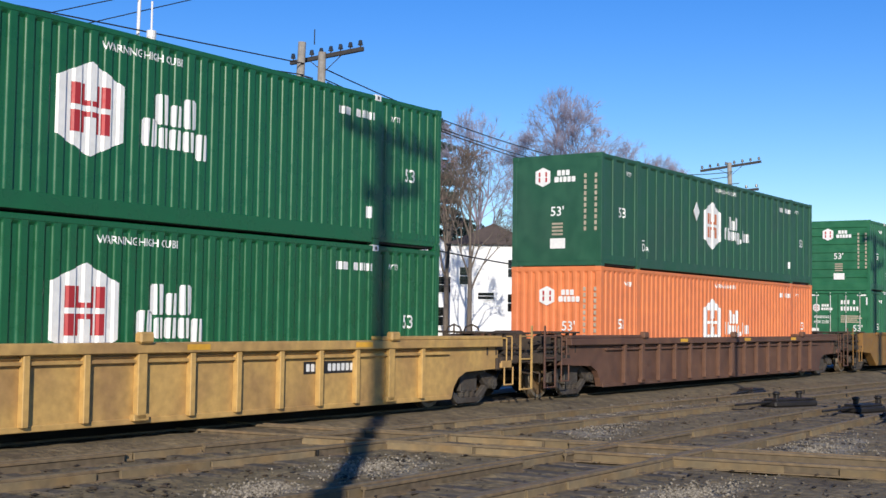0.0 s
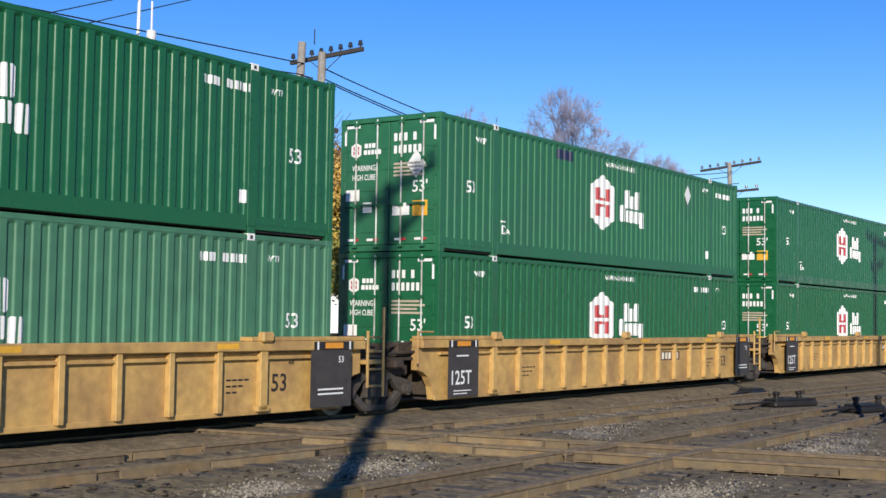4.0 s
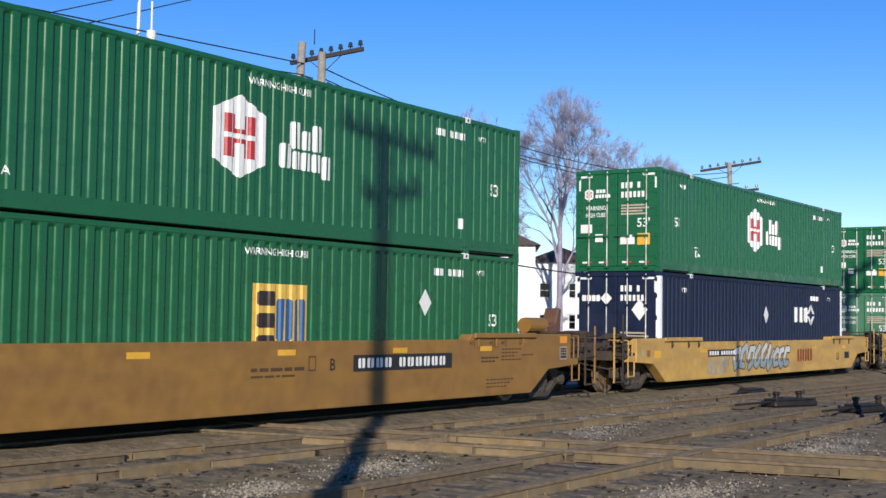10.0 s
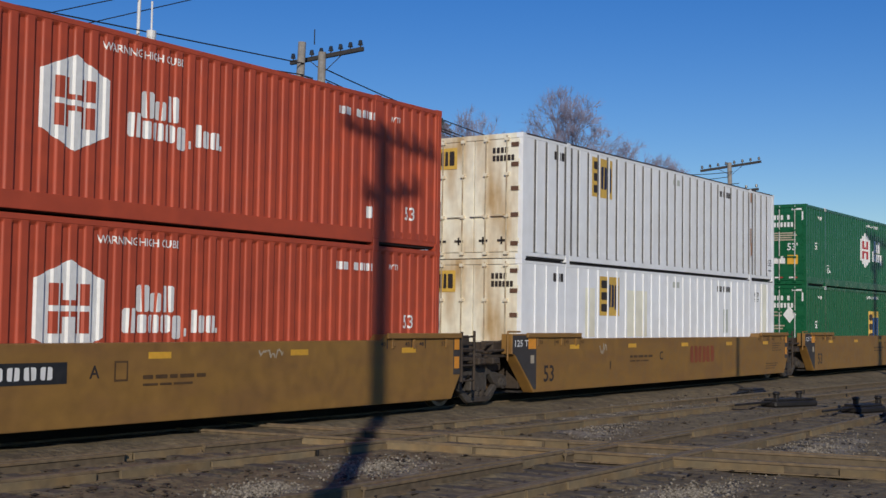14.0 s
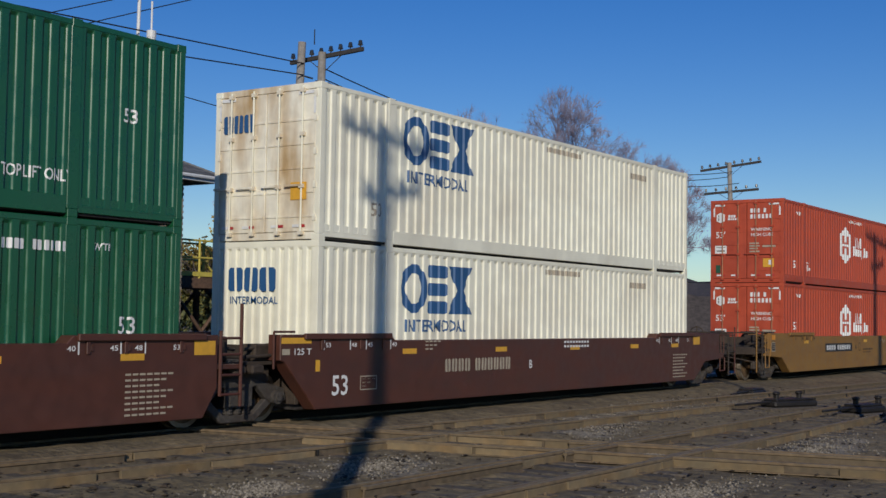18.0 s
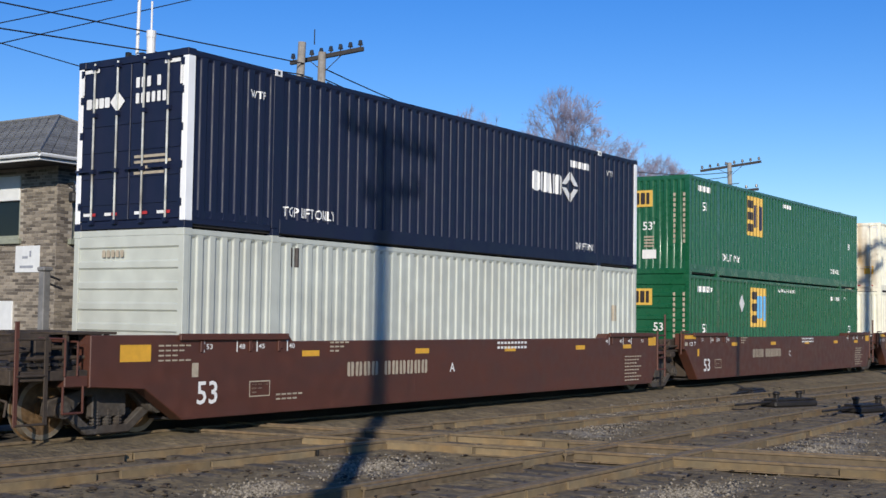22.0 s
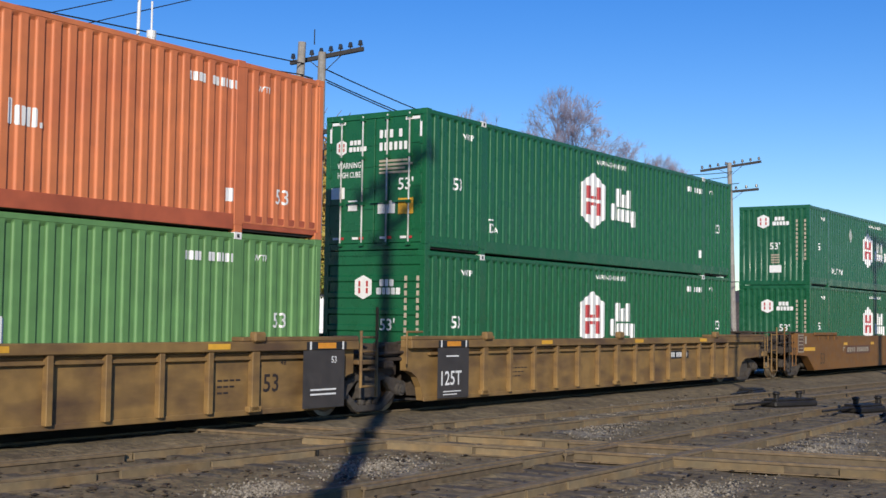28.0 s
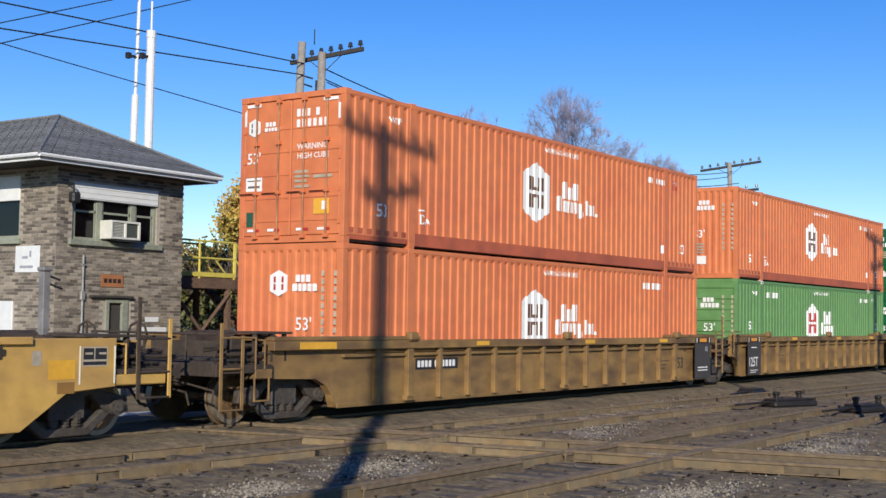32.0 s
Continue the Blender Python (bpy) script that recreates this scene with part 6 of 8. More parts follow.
wire("thin black service wire crossing high over the tower", (29.5, 27.3, 13.0), (14.0, 27.3, 7.05), 0.0, 0.016)
wire("thin black service wire crossing high over the tower", (31.0, 27.6, 13.1), (12.0, 27.6, 5.7), 0.0, 0.016)
wire("thick black cable sagging low between the poles", (32.2, 27.0, 5.05), (71.1, 27.6, 4.4), 0.65, 0.03)

MAST = mat("white fibreglass mast", (0.72, 0.72, 0.70), 0.5, grain=(8, 0.08), stain=(1, 0.15))
for label, x, y, rows in (("slim white radio mast behind the tower", 24.37, 27.45, ((0, 6.9, 0.085), (6.9, 8.2, 0.10), (8.2, 12.5, 0.05))), ("white radio mast with a whip aerial behind the tower", 24.78, 27.12, ((0, 9.95, 0.125), (9.95, 10.9, 0.03)))):
    m = thing("radio_mast", label, "radio mast", "radio masts", pose(x, y, 0, 0, 1.2 if rows[0][2] < 0.1 else 0))
    for a, b, r in rows:
        part("mast_section", tubes(r, ((0, 0, a), (0, 0, b)), n=12), MAST, m)
    part("collar", tubes(rows[0][2] + 0.012, ((0, 0, rows[0][1] - 0.1), (0, 0, rows[0][1] + 0.1)), n=12), MAST, m)
    part("bracket", boxes((-0.35, -0.03, 9.25, 0.1, 0.03, 9.32), (-0.38, -0.06, 9.2, -0.25, 0.06, 9.36)), BLACK, m)

# the two poles of a second line, beside the camera, whose shadows lie across the train
for x in (1.43, 34.76):
    pole("tall wooden utility pole beside the tracks", (x, 2.4, 0), (x, 2.4, 13.98), 0.18, 0.13, [(13.86, -10, 1.20, 0, 6), (12.84, 9, 1.16, 0, 4)])
sm = thing("signal_mast", "slim grey mast beside the tracks", "mast", at=pose(24.22, 5.7, 0))
part("mast", tubes(0.07, ((0, 0, 0), (0, 0, 7.6)), n=10), GALV, sm)
part("base", boxes((-0.25, -0.25, 0, 0.25, 0.25, 0.25), bevel=0.02), CONCRETE, sm)

# ---------------------------------------------------------------- trees, houses, distance
BARK = mat("grey bark", (0.14, 0.115, 0.095), 0.9, grain=(8, 0.3), bump=0.5)
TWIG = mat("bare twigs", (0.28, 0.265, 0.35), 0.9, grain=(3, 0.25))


def leaf_material(name, low, mid, high, z0, z1):
    """Leaf colour by island, shifting from low to high up the crown."""
    m = mat(name, mid, 0.6, grain=(1.2, 0.2))
    nt = m.node_tree
    geo = nt.nodes.new("ShaderNodeNewGeometry")
    tc = nt.nodes["Texture Coordinate"]
    sep = nt.nodes.new("ShaderNodeSeparateXYZ")
    nt.links.new(tc.outputs["Object"], sep.inputs[0])
    mr = nt.nodes.new("ShaderNodeMapRange")
    nt.links.new(sep.outputs["Z"], mr.inputs[0])
    mr.inputs[1].default_value, mr.inputs[2].default_value = z0, z1
    ad = nt.nodes.new("ShaderNodeMath")
    ad.operation = "MULTIPLY_ADD"
    nt.links.new(geo.outputs["Random Per Island"], ad.inputs[0])
    ad.inputs[1].default_value = 0.5
    sb = nt.nodes.new("ShaderNodeMath")
    sb.operation = "SUBTRACT"
    nt.links.new(mr.outputs[0], sb.inputs[0])
    sb.inputs[1].default_value = 0.32
    nt.links.new(sb.outputs[0], ad.inputs[2])
    cr = nt.nodes.new("ShaderNodeValToRGB")
    e = cr.color_ramp.elements
    e[0].color, e[1].color = (*low, 1), (*high, 1)
    k = e.new(0.45)
    k.color = (*mid, 1)
    nt.links.new(ad.outputs[0], cr.inputs[0])
    b = nt.nodes["Principled BSDF"]
    nt.links.new(cr.outputs[0], b.inputs["Base Color"])
    b.inputs["Subsurface Weight"].default_value = 0.0
    return m


def limb_mesh(rng, height, spread, levels, trunk_r, first=0.25, kids=4, up=0.35, min_r=0.012):
    """Tapered trunk and limbs as one mesh; returns it and the tips."""
    bm = bmesh.new()
    tips = []

    def grow(p, d, length, r, level):
        n = 3 if level < levels else 2
        q = p
        for i in range(n):
            d = (d + Vector(rng.normal(0, 0.10 + 0.04 * level, 3)) + Vector((0, 0, 0.04))).normalized()
            nq = q + d * (length / n)
            tube(bm, q, nq, max(r * (1 - 0.55 * i / n), min_r), 6 if level < 2 else 3, max(r * (1 - 0.55 * (i + 1) / n), min_r * 0.7))
            if level < levels and (i > 0 or level > 0):
                for _ in range(kids if i == n - 1 else max(1, kids - 2)):
                    a = rng.uniform(0, 6.283)
                    out = Vector((math.cos(a), math.sin(a), up + rng.uniform(-0.2, 0.4)))
                    nd = (d * 0.7 + out.normalized() * spread).normalized()
                    grow(nq, nd, length * rng.uniform(0.55, 0.75), r * 0.5, level + 1)
            q = nq
        tips.append(q)
    grow(Vector((0, 0, 0)), Vector((0, 0, 1)), height * 0.45, trunk_r, 0)
    return bm, tips


def leaf_cloud(centres, per, spread, size, rng, flat=0.6):
    """Many small leaf quads round the given centres, as one mesh."""
    c = np.repeat(np.array(centres), per, axis=0)
    n = len(c)
    c = c + rng.normal(0, spread, (n, 3)) * np.array([1, 1, flat])
    a = rng.normal(0, 1, (n, 3))
    a /= np.linalg.norm(a, axis=1)[:, None]
    b = np.cross(a, rng.normal(0, 1, (n, 3)))
    b /= np.linalg.norm(b, axis=1)[:, None]
    s = size * rng.uniform(0.6, 1.3, n)[:, None]
    v = np.stack([c - a * s, c + b * s * 0.6, c + a * s, c - b * s * 0.6], 1).reshape(-1, 3)
    f = np.arange(n * 4).reshape(-1, 4)
    me = bpy.data.meshes.new("crown")
    me.from_pydata(v.tolist(), [], f.tolist())
    return me


def leafy_tree(label, base, height, radius, low, mid, high, seed, per=26, clumps=900):
    rng = np.random.default_rng(seed)
    t = thing("tree", label, "tree", "trees", pose(*base))
    bm, tips = limb_mesh(rng, height, 0.9, 3, height * 0.022)
    part("trunk", bm, BARK, t)
    # clumps fill an uneven dome
    pts = []
    lobes = [(rng.uniform(-0.72, 0.72) * radius, rng.uniform(-0.72, 0.72) * radius, height * rng.uniform(0.30, 0.82), rng.uniform(0.20, 0.42) * radius) for _ in range(34)]
    lobes += [(0, 0, height * 0.84, radius * 0.35), (0, 0, height * 0.5, radius * 0.75)]
    while len(pts) < clumps:
        lx, ly, lz, lr = lobes[rng.integers(len(lobes))]
        v = rng.normal(0, 1, 3)
        v /= np.linalg.norm(v)
        p = np.array([lx, ly, lz]) + v * lr * rng.uniform(0.75, 1.05) * np.array([1, 1, 0.8])
        if p[2] > height * 0.16 and math.hypot(p[0], p[1]) < radius * 1.05:
            pts.append(p)
    me = leaf_cloud(pts, per * 2, 0.28, 0.098, rng)
    me.materials.append(leaf_material("autumn leaves", low, mid, high, height * 0.2, height))
    place("crown", me, t)
    return t


def bare_tree(label, base, height, seed, leaves=0, width=7.0, low=0.22, mains=6, levels=5, twig=0.009, bark=None):
    """A bare tree: a trunk that forks again and again into a rounded fan of fine twigs."""
    rng = np.random.default_rng(seed)
    t = thing("tree", label, "tree", "trees", pose(*base))
    bm = bmesh.new()
    zc, rz, rx = height * (1 + low) / 2, height * (1 - low) / 2, width / 2
    tips = []

    def inside(p):
        return ((p.x / rx) ** 2 + (p.y / rx) ** 2 + ((p.z - zc) / rz) ** 2) < 1.05

    def grow(p, d, length, r, level):
        bend = Vector(rng.normal(0, 0.10, 3))
        q = p
        for i in range(2):
            d = (d + bend + Vector((0, 0, 0.07))).normalized()
            nq = q + d * length / 2
            if level > 1 and not inside(nq):
                nq = q + d * length / 5
            tube(bm, q, nq, max(r * (1 - 0.2 * i), twig), 5 if level < 2 else 3, max(r * (0.8 - 0.2 * i), twig * 0.8))
            q = nq
            if level >= 2:
                for _ in range(2):
                    e = (d + Vector(rng.normal(0, 0.60, 3))).normalized()
                    tube(bm, q, q + e * rng.uniform(0.3, 0.8) * height / 20, twig, 3, twig * 0.6)
        if level == levels:
            tips.append(q)
            for _ in range(3):
                e = (d + Vector(rng.normal(0, 0.38, 3))).normalized()
                tube(bm, q, q + e * rng.uniform(0.35, 0.9) * height / 20, twig, 3, twig * 0.5)
            return
        for k in range(3 if rng.random() < 0.55 else 2):
            e = (d + Vector(rng.normal(0, 0.36, 3))).normalized()
            grow(q, e, length * rng.uniform(0.68, 0.88), max(r * 0.60, twig), level + 1)

    fork = Vector((0.05, 0, height * (low + 0.06)))
    r0 = height * 0.0125
    tube(bm, (0, 0, 0), fork, r0 * 1.3, 8, r0)
    lead = Vector((0.1, 0.05, height * 0.62))
    tube(bm, fork, lead, r0, 6, r0 * 0.5)
    for k in range(mains):
        a = 6.283 * k / mains + rng.uniform(-0.4, 0.4)
        lean = rng.uniform(0.45, 0.95) * (width / height) * 1.7
        p = fork.lerp(lead, rng.uniform(0, 1.0))
        grow(p, Vector((math.cos(a) * lean, math.sin(a) * lean, 1.0)).normalized(), height * 0.165 * rng.uniform(0.8, 1.15), r0 * 0.5, 0)
    grow(lead, Vector((0, 0, 1)), height * 0.12, r0 * 0.5, 1)
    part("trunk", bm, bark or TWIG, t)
    if leaves:
        me = leaf_cloud([np.array(tips[i]) for i in rng.integers(0, len(tips), leaves)], 2, 0.35, 0.085, rng)
        me.materials.append(leaf_material("last brown leaves", (0.17, 0.13, 0.14), (0.22, 0.155, 0.16), (0.27, 0.16, 0.14), 0, height))
        place("crown", me, t)
    return t


def conifer(label, base, height, radius, seed):
    rng = np.random.default_rng(seed)
    t = thing("conifer_tree", label, "tree", "trees", pose(*base))
    bm = bmesh.new()
    tube(bm, (0, 0, 0), (0, 0, height), height * 0.016, 8, 0.02)
    z = height * 0.12
    pts = []
    while z < height * 0.98:
        f = 1 - z / height
        for _ in range(6):
            a = rng.uniform(0, 6.28)
            ln = radius * (f ** 0.62) * rng.uniform(0.45, 1.1) + 0.15
            d = Vector((math.cos(a), math.sin(a), rng.uniform(-0.25, 0.1)))
            tube(bm, (0, 0, z), Vector((0, 0, z)) + d * ln, 0.04, 4, 0.01)
            for k in range(max(3, int(ln * 5))):
                q = Vector((0, 0, z)) + d * ln * rng.uniform(0.25, 1.0)
                pts.append((q.x, q.y, q.z - 0.05))
        z += height * 0.026
    part("trunk", bm, BARK, t)
    me = leaf_cloud(pts, 15, 0.30, 0.17, rng, 0.4)
    me.materials.append(leaf_material("dark needles", (0.030, 0.045, 0.034), (0.042, 0.066, 0.05), (0.055, 0.085, 0.065), 0, height))
    place("crown", me, t)


SIDING = mat("white house siding", (0.74, 0.75, 0.76), 0.6, grain=(6, 0.05), stain=(0.4, 0.1))
HOUSE_ROOF = mat("dark house roof", (0.10, 0.075, 0.062), 0.9, grain=(4, 0.2))


def house(label, at, angle, w, d, h, ridge, windows, hip=False):
    """A gabled house: gable along local x of width w faces -y; windows: (x, z, width, height) on that face."""
    hs = thing("house", label, "house", "houses behind the tracks", pose(*at, 0, 0, angle))
    bm = bmesh.new()
    prism(bm, [(-w / 2, 0), (w / 2, 0), (w / 2, h)] + ([] if hip else [(0, ridge)]) + [(-w / 2, h)], 0, d)
    wl = part("wall", bm, SIDING, hs)
    if hip:
        bm = bmesh.new()
        o = 0.4
        c = [bm.verts.new(v) for v in ((-w / 2 - o, -o, h - 0.05), (w / 2 + o, -o, h - 0.05), (w / 2 + o, d + o, h - 0.05), (-w / 2 - o, d + o, h - 0.05), (0, w / 2, ridge), (0, d - w / 2, ridge))]
        for f in ((0, 1, 4), (1, 2, 5, 4), (2, 3, 5), (3, 0, 4, 5), (3, 2, 1, 0)):
            bm.faces.new([c[i] for i in f])
        part("roof", bm, HOUSE_ROOF, hs)
    for s in () if hip else (-1, 1):
        bm = bmesh.new()
        k = (ridge - h) / (w / 2)
        prism(bm, [(0, ridge), (0, ridge + 0.16), (s * (w / 2 + 0.35), h + 0.16 - k * 0.35), (s * (w / 2 + 0.35), h - k * 0.35)], -0.35, d + 0.35)
        part("roof", bm, HOUSE_ROOF, hs)
    for i in range(int(h / 0.25)):
        part("siding_course", boxes((-w / 2, -0.025, i * 0.25 + 0.005, w / 2, -0.004, i * 0.25 + 0.03)), SIDING, wl)
    for x, z, ww, wh in windows:
        f = part("window", boxes((x - ww / 2 - 0.08, -0.06, z - 0.08, x - ww / 2, -0.002, z + wh + 0.08), (x + ww / 2, -0.06, z - 0.08, x + ww / 2 + 0.08, -0.002, z + wh + 0.08), (x - ww / 2, -0.06, z + wh, x + ww / 2, -0.002, z + wh + 0.08), (x - ww / 2, -0.08, z - 0.08, x + ww / 2, -0.002, z)), SIDING, hs)
        part("pane", boxes((x - ww / 2, -0.03, z, x + ww / 2, -0.006, z + wh)), GLASS, f)
        part("glazing_bar", boxes((x - ww / 2, -0.04, z + wh / 2 - 0.02, x + ww / 2, -0.031, z + wh / 2 + 0.02)), SIDING, f)
    return hs


def bear(px_angle, dist):
    """A place on the ground at an angle (degrees from +x) and distance from the eye."""
    return (math.cos(radians(px_angle)) * dist, math.sin(radians(px_angle)) * dist, 0)


leafy_tree("broad maple with golden yellow autumn leaves turning green below", bear(40.75, 62), 11.4, 4.6, (0.22, 0.26, 0.05), (0.53, 0.35, 0.075), (0.46, 0.27, 0.10), 5, per=34, clumps=2600)
conifer("dark green spruce rising behind the houses", bear(34.8, 130), 23.0, 7.2, 11)
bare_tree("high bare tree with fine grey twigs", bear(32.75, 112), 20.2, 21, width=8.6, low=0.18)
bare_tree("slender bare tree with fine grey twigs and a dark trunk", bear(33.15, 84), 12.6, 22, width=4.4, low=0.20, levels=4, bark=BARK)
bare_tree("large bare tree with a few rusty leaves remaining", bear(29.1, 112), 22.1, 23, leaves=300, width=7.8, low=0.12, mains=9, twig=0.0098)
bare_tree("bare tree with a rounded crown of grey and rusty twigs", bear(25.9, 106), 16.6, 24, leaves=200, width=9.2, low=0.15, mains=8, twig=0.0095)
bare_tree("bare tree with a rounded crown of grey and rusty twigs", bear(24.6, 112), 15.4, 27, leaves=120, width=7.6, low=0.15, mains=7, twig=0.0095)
bare_tree("bare brown tree beside the white houses", bear(34.2, 100), 15.6, 25, leaves=420, width=6.0, low=0.20, mains=7, levels=4, bark=BARK)
leafy_tree("small bush with dull green and yellow leaves beyond the stair", bear(44.6, 50), 5.2, 1.5, (0.05, 0.07, 0.025), (0.16, 0.14, 0.03), (0.3, 0.2, 0.04), 8, per=24, clumps=260)
house("white clapboard house with a dark brown hipped roof", bear(32.1, 96), -58, 6.4, 10, 7.7, 9.5, [(-0.5, 3.5, 1.2, 0.5), (1.5, 2.6, 0.7, 1.3), (-2.1, 4.6, 0.8, 1.3), (1.5, 5.2, 0.7, 1.3)], hip=True)
house("white two-storey house with dark window openings", bear(34.75, 112), -55, 7.0, 9, 7.0, 9.4, [(-2.0, 1.4, 0.9, 1.6), (0.3, 1.4, 1.4, 1.6), (2.3, 1.4, 0.9, 1.6), (-1.6, 4.3, 0.9, 1.4), (0.8, 4.3, 1.6, 1.4)])
house("pale two-storey house with a grey hipped roof", bear(29.0, 122), -60, 7.0, 8, 7.6, 9.2, [(-1.6, 1.2, 0.9, 1.3), (1.2, 1.2, 0.9, 1.3), (-1.6, 4.2, 0.9, 1.3), (1.2, 4.2, 0.9, 1.3)], hip=True)
house("low white house with a grey roof", bear(36.9, 105), -55, 6.0, 7, 2.8, 4.6, [(-1.2, 1.0, 1.0, 1.2), (1.3, 1.0, 1.0, 1.2)])
house("low white house with a grey roof", bear(39.4, 100), -55, 9.0, 7, 2.4, 4.0, [(-2.2, 0.9, 1.4, 1.1), (1.8, 0.9, 1.0, 1.1)])
tagged(link_mesh("access_path", boxes((8, 17.5, -0.05, 62, 19.4, 0.035), bevel=0.01), CONCRETE), "pale concrete access path beyond the main track", "path", kind="structure")
# dark wooded ridge closing the distance
bm = bmesh.new()
rows = []
for i in range(121):
    a = radians(-10 + i * 0.75)
    h = 7 + 9 * noise.noise(Vector((i * 0.11, 0, 3))) + 4 * noise.noise(Vector((i * 0.9, 1, 3)))
    rows.append([bm.verts.new((math.cos(a) * r, math.sin(a) * r, z)) for r, z in ((330, -1), (345, 6 + h * 0.6), (380, 9 + h), (430, -1))])
for a, b in zip(rows, rows[1:]):
    for k in range(3):
        bm.faces.new((a[k], b[k], b[k + 1], a[k + 1]))
tagged(link_mesh("wooded_ridge", bm, mat("bare woods", (0.075, 0.062, 0.055), 0.95, grain=(0.9, 0.4), stain=(0.1, 0.3), bump=1.0, bump_scale=2.0)), "dark wooded ridge in the distance", "hill", kind="structure")


def trackside_post():
    """A grey relay post with a small head beside the tower."""
    g = mat("weathered grey post", (0.20, 0.20, 0.20), 0.7, grain=(8, 0.2), stain=(1.5, 0.4))
    p = thing("trackside_post", "weathered grey trackside post with a small bracket head", "post", at=pose(15.75, 20.0, 0))
    part("shaft", boxes((-0.08, -0.08, -0.1, 0.08, 0.08, 2.78), bevel=0.015), g, p)
    part("cap", boxes((-0.11, -0.11, 2.78, 0.11, 0.11, 2.86), bevel=0.02), g, p)
    part("bracket", tubes(0.022, ((0.08, 0, 2.55), (0.42, 0, 2.45)), ((0.08, 0, 2.70), (0.36, 0, 2.62))), BLACK, p)
    part("footing", boxes((-0.16, -0.16, -0.1, 0.16, 0.16, 0.12), bevel=0.03), g, p)


trackside_post()
# ---------------------------------------------------------------- the setting is laid out
build_ground()
track("main track under the train with worn steel rails", (-60, SIDE + MID), 0, 190, ties=False)
track("rusty second track on weathered ties", (-1.0, 13.10), -3.2, 46, joints=(8.2, 20.4, 27.0), straps=(7.5, 26.0), guards=((9.5, 12.6), (14.0, 19.2)), lift=0.015)
track("rusty third track on weathered ties", (2.0, 7.80), 0.6, 50, joints=(25.0,), straps=(5.5, 26.0), guards=((9.0, 12.4), (13.6, 18.0)), lift=0.015)
track("rusty track crossing the others at a sharp angle", (15.35, 15.3), -79.5, 16, straps=(2.2, 15.0), guards=((0.6, 4.2), (6.2, 11.0)), lift=0.019, ties=False)
stones()
switch_gear("low black switch machine beside the track", 32.6, 12.3, 0, 1.0, ())
switch_gear("black switch machine with two short arms", 28.9, 10.0, -20, 1.5, (-0.45, 0.35))
switch_gear("black switch machine with short arms", 28.2, 8.1, -15, 1.1, (-0.3, 0.6))
switch_gear("black switch machine at the edge of the tracks", 26.9, 7.0, 0, 0.9, (0.1,))

# ---------------------------------------------------------------- the train, from its head to its tail
ZU, ZL = 3.36, 0.49              # heights of the upper and lower containers
CUBE = word("WARNING HIGH CUBE", 7.45, 2.53, 0.17, width=1.62)


def std(n53=1.30, extra=(), swap=False):
    if swap:
        return [word("53", 1.02, n53, 0.36), word("53", 15.02, n53, 0.36), word("WTP", 1.38, 2.40, 0.17), word("WTP", 13.60, 2.44, 0.17), bars(14.62, 2.36, NUM, 0.145, 0.02)]
    return [word("53", 1.02, n53, 0.36), word("53", 15.02, n53, 0.36), word("WTP", 1.38, 2.40, 0.17), bars(12.95, 2.37, NUM, 0.145, 0.028), word("WTP", 14.55, 2.42, 0.15), *extra]


DA = [patch(2.42, 0.76, 0.16, 0.03, MARK), word("D", 2.42, 0.50, 0.28), word("A", 2.64, 0.50, 0.18), patch(13.85, 0.50, 0.14, 0.22, MARK)]
GREEN_LABEL = "green corrugated %s container with white block markings, %s"


def hub(u, z, color="green", end="doors", where="stacked on top", **k):
    up = z > 2
    return container(u, z, color, end=end, logo=hex_logo(7.25, 1.60 if up else 1.53, h=1.40, long=k.get("long", False), bars=k.get("bars", "red")),
                     marks=[CUBE, *(DA if up and k.get("da", True) else ()), *std(swap=k.get("swap", False)), *k.get("extra", ())], end_marks=door_marks(placard=k.get("placard", False)) if end == "doors" else end_logo("hex", plate=up, lower=not up),
                     label=k.get("label", GREEN_LABEL % ("steel", where)), post_white=k.get("post_white", True), rods=k.get("rods"))


UP, LOW = "stacked on top", "seated in the well"
# a car ahead, a rusty single car, then a three-unit yellow car
hub(65.45, ZU, "green_b", end="ribs"), hub(65.45, ZL, "green_b", where=LOW)
container(41.95, ZU, "green_dull", end="flat", side="wide", logo=hex_logo(7.2, 1.5, bars="orange", h=1.4, long=True), marks=[CUBE, lozenge(5.96, 1.83), *std(1.3), *DA], end_marks=end_logo("hex"), label="dull green corrugated steel container stacked on an orange one")
container(41.95, ZL, "orange_lt", end="vert", logo=hex_logo(7.2, 1.5, bars="orange", h=1.4, long=True), marks=[CUBE, *std(1.3)], end_marks=end_logo("hex", plate=False, lower=True), label="bright orange corrugated steel container seated in the well")
hub(18.55, ZU), hub(18.55, ZL, where=LOW)
hub(-1.25, ZU, "green_b", placard=True, swap=True, extra=[lozenge(12.47, 2.24), patch(4.9, 2.45, 0.75, 0.24, MARK_NAVY)]), hub(-1.25, ZL, where=LOW)
hub(-20.93, ZU), hub(-20.93, ZL, "green_pale", where=LOW, label="faded green corrugated steel container seated in the well")
# single yellow car
hub(-44.65, ZU)
container(-44.65, ZL, "navy", trim="white", logo=diamond_logo(10.91, 1.55), marks=[lozenge(8.18, 1.77), bars(12.6, 2.32, NUM, 0.16, 0.02), word("WTP", 1.45, 2.34, 0.18), word("WTP", 14.5, 2.34, 0.18)], end_marks=door_marks("dia", placard=True, yellow=False), label="navy blue container with white corner posts seated in the well", post_white=True)
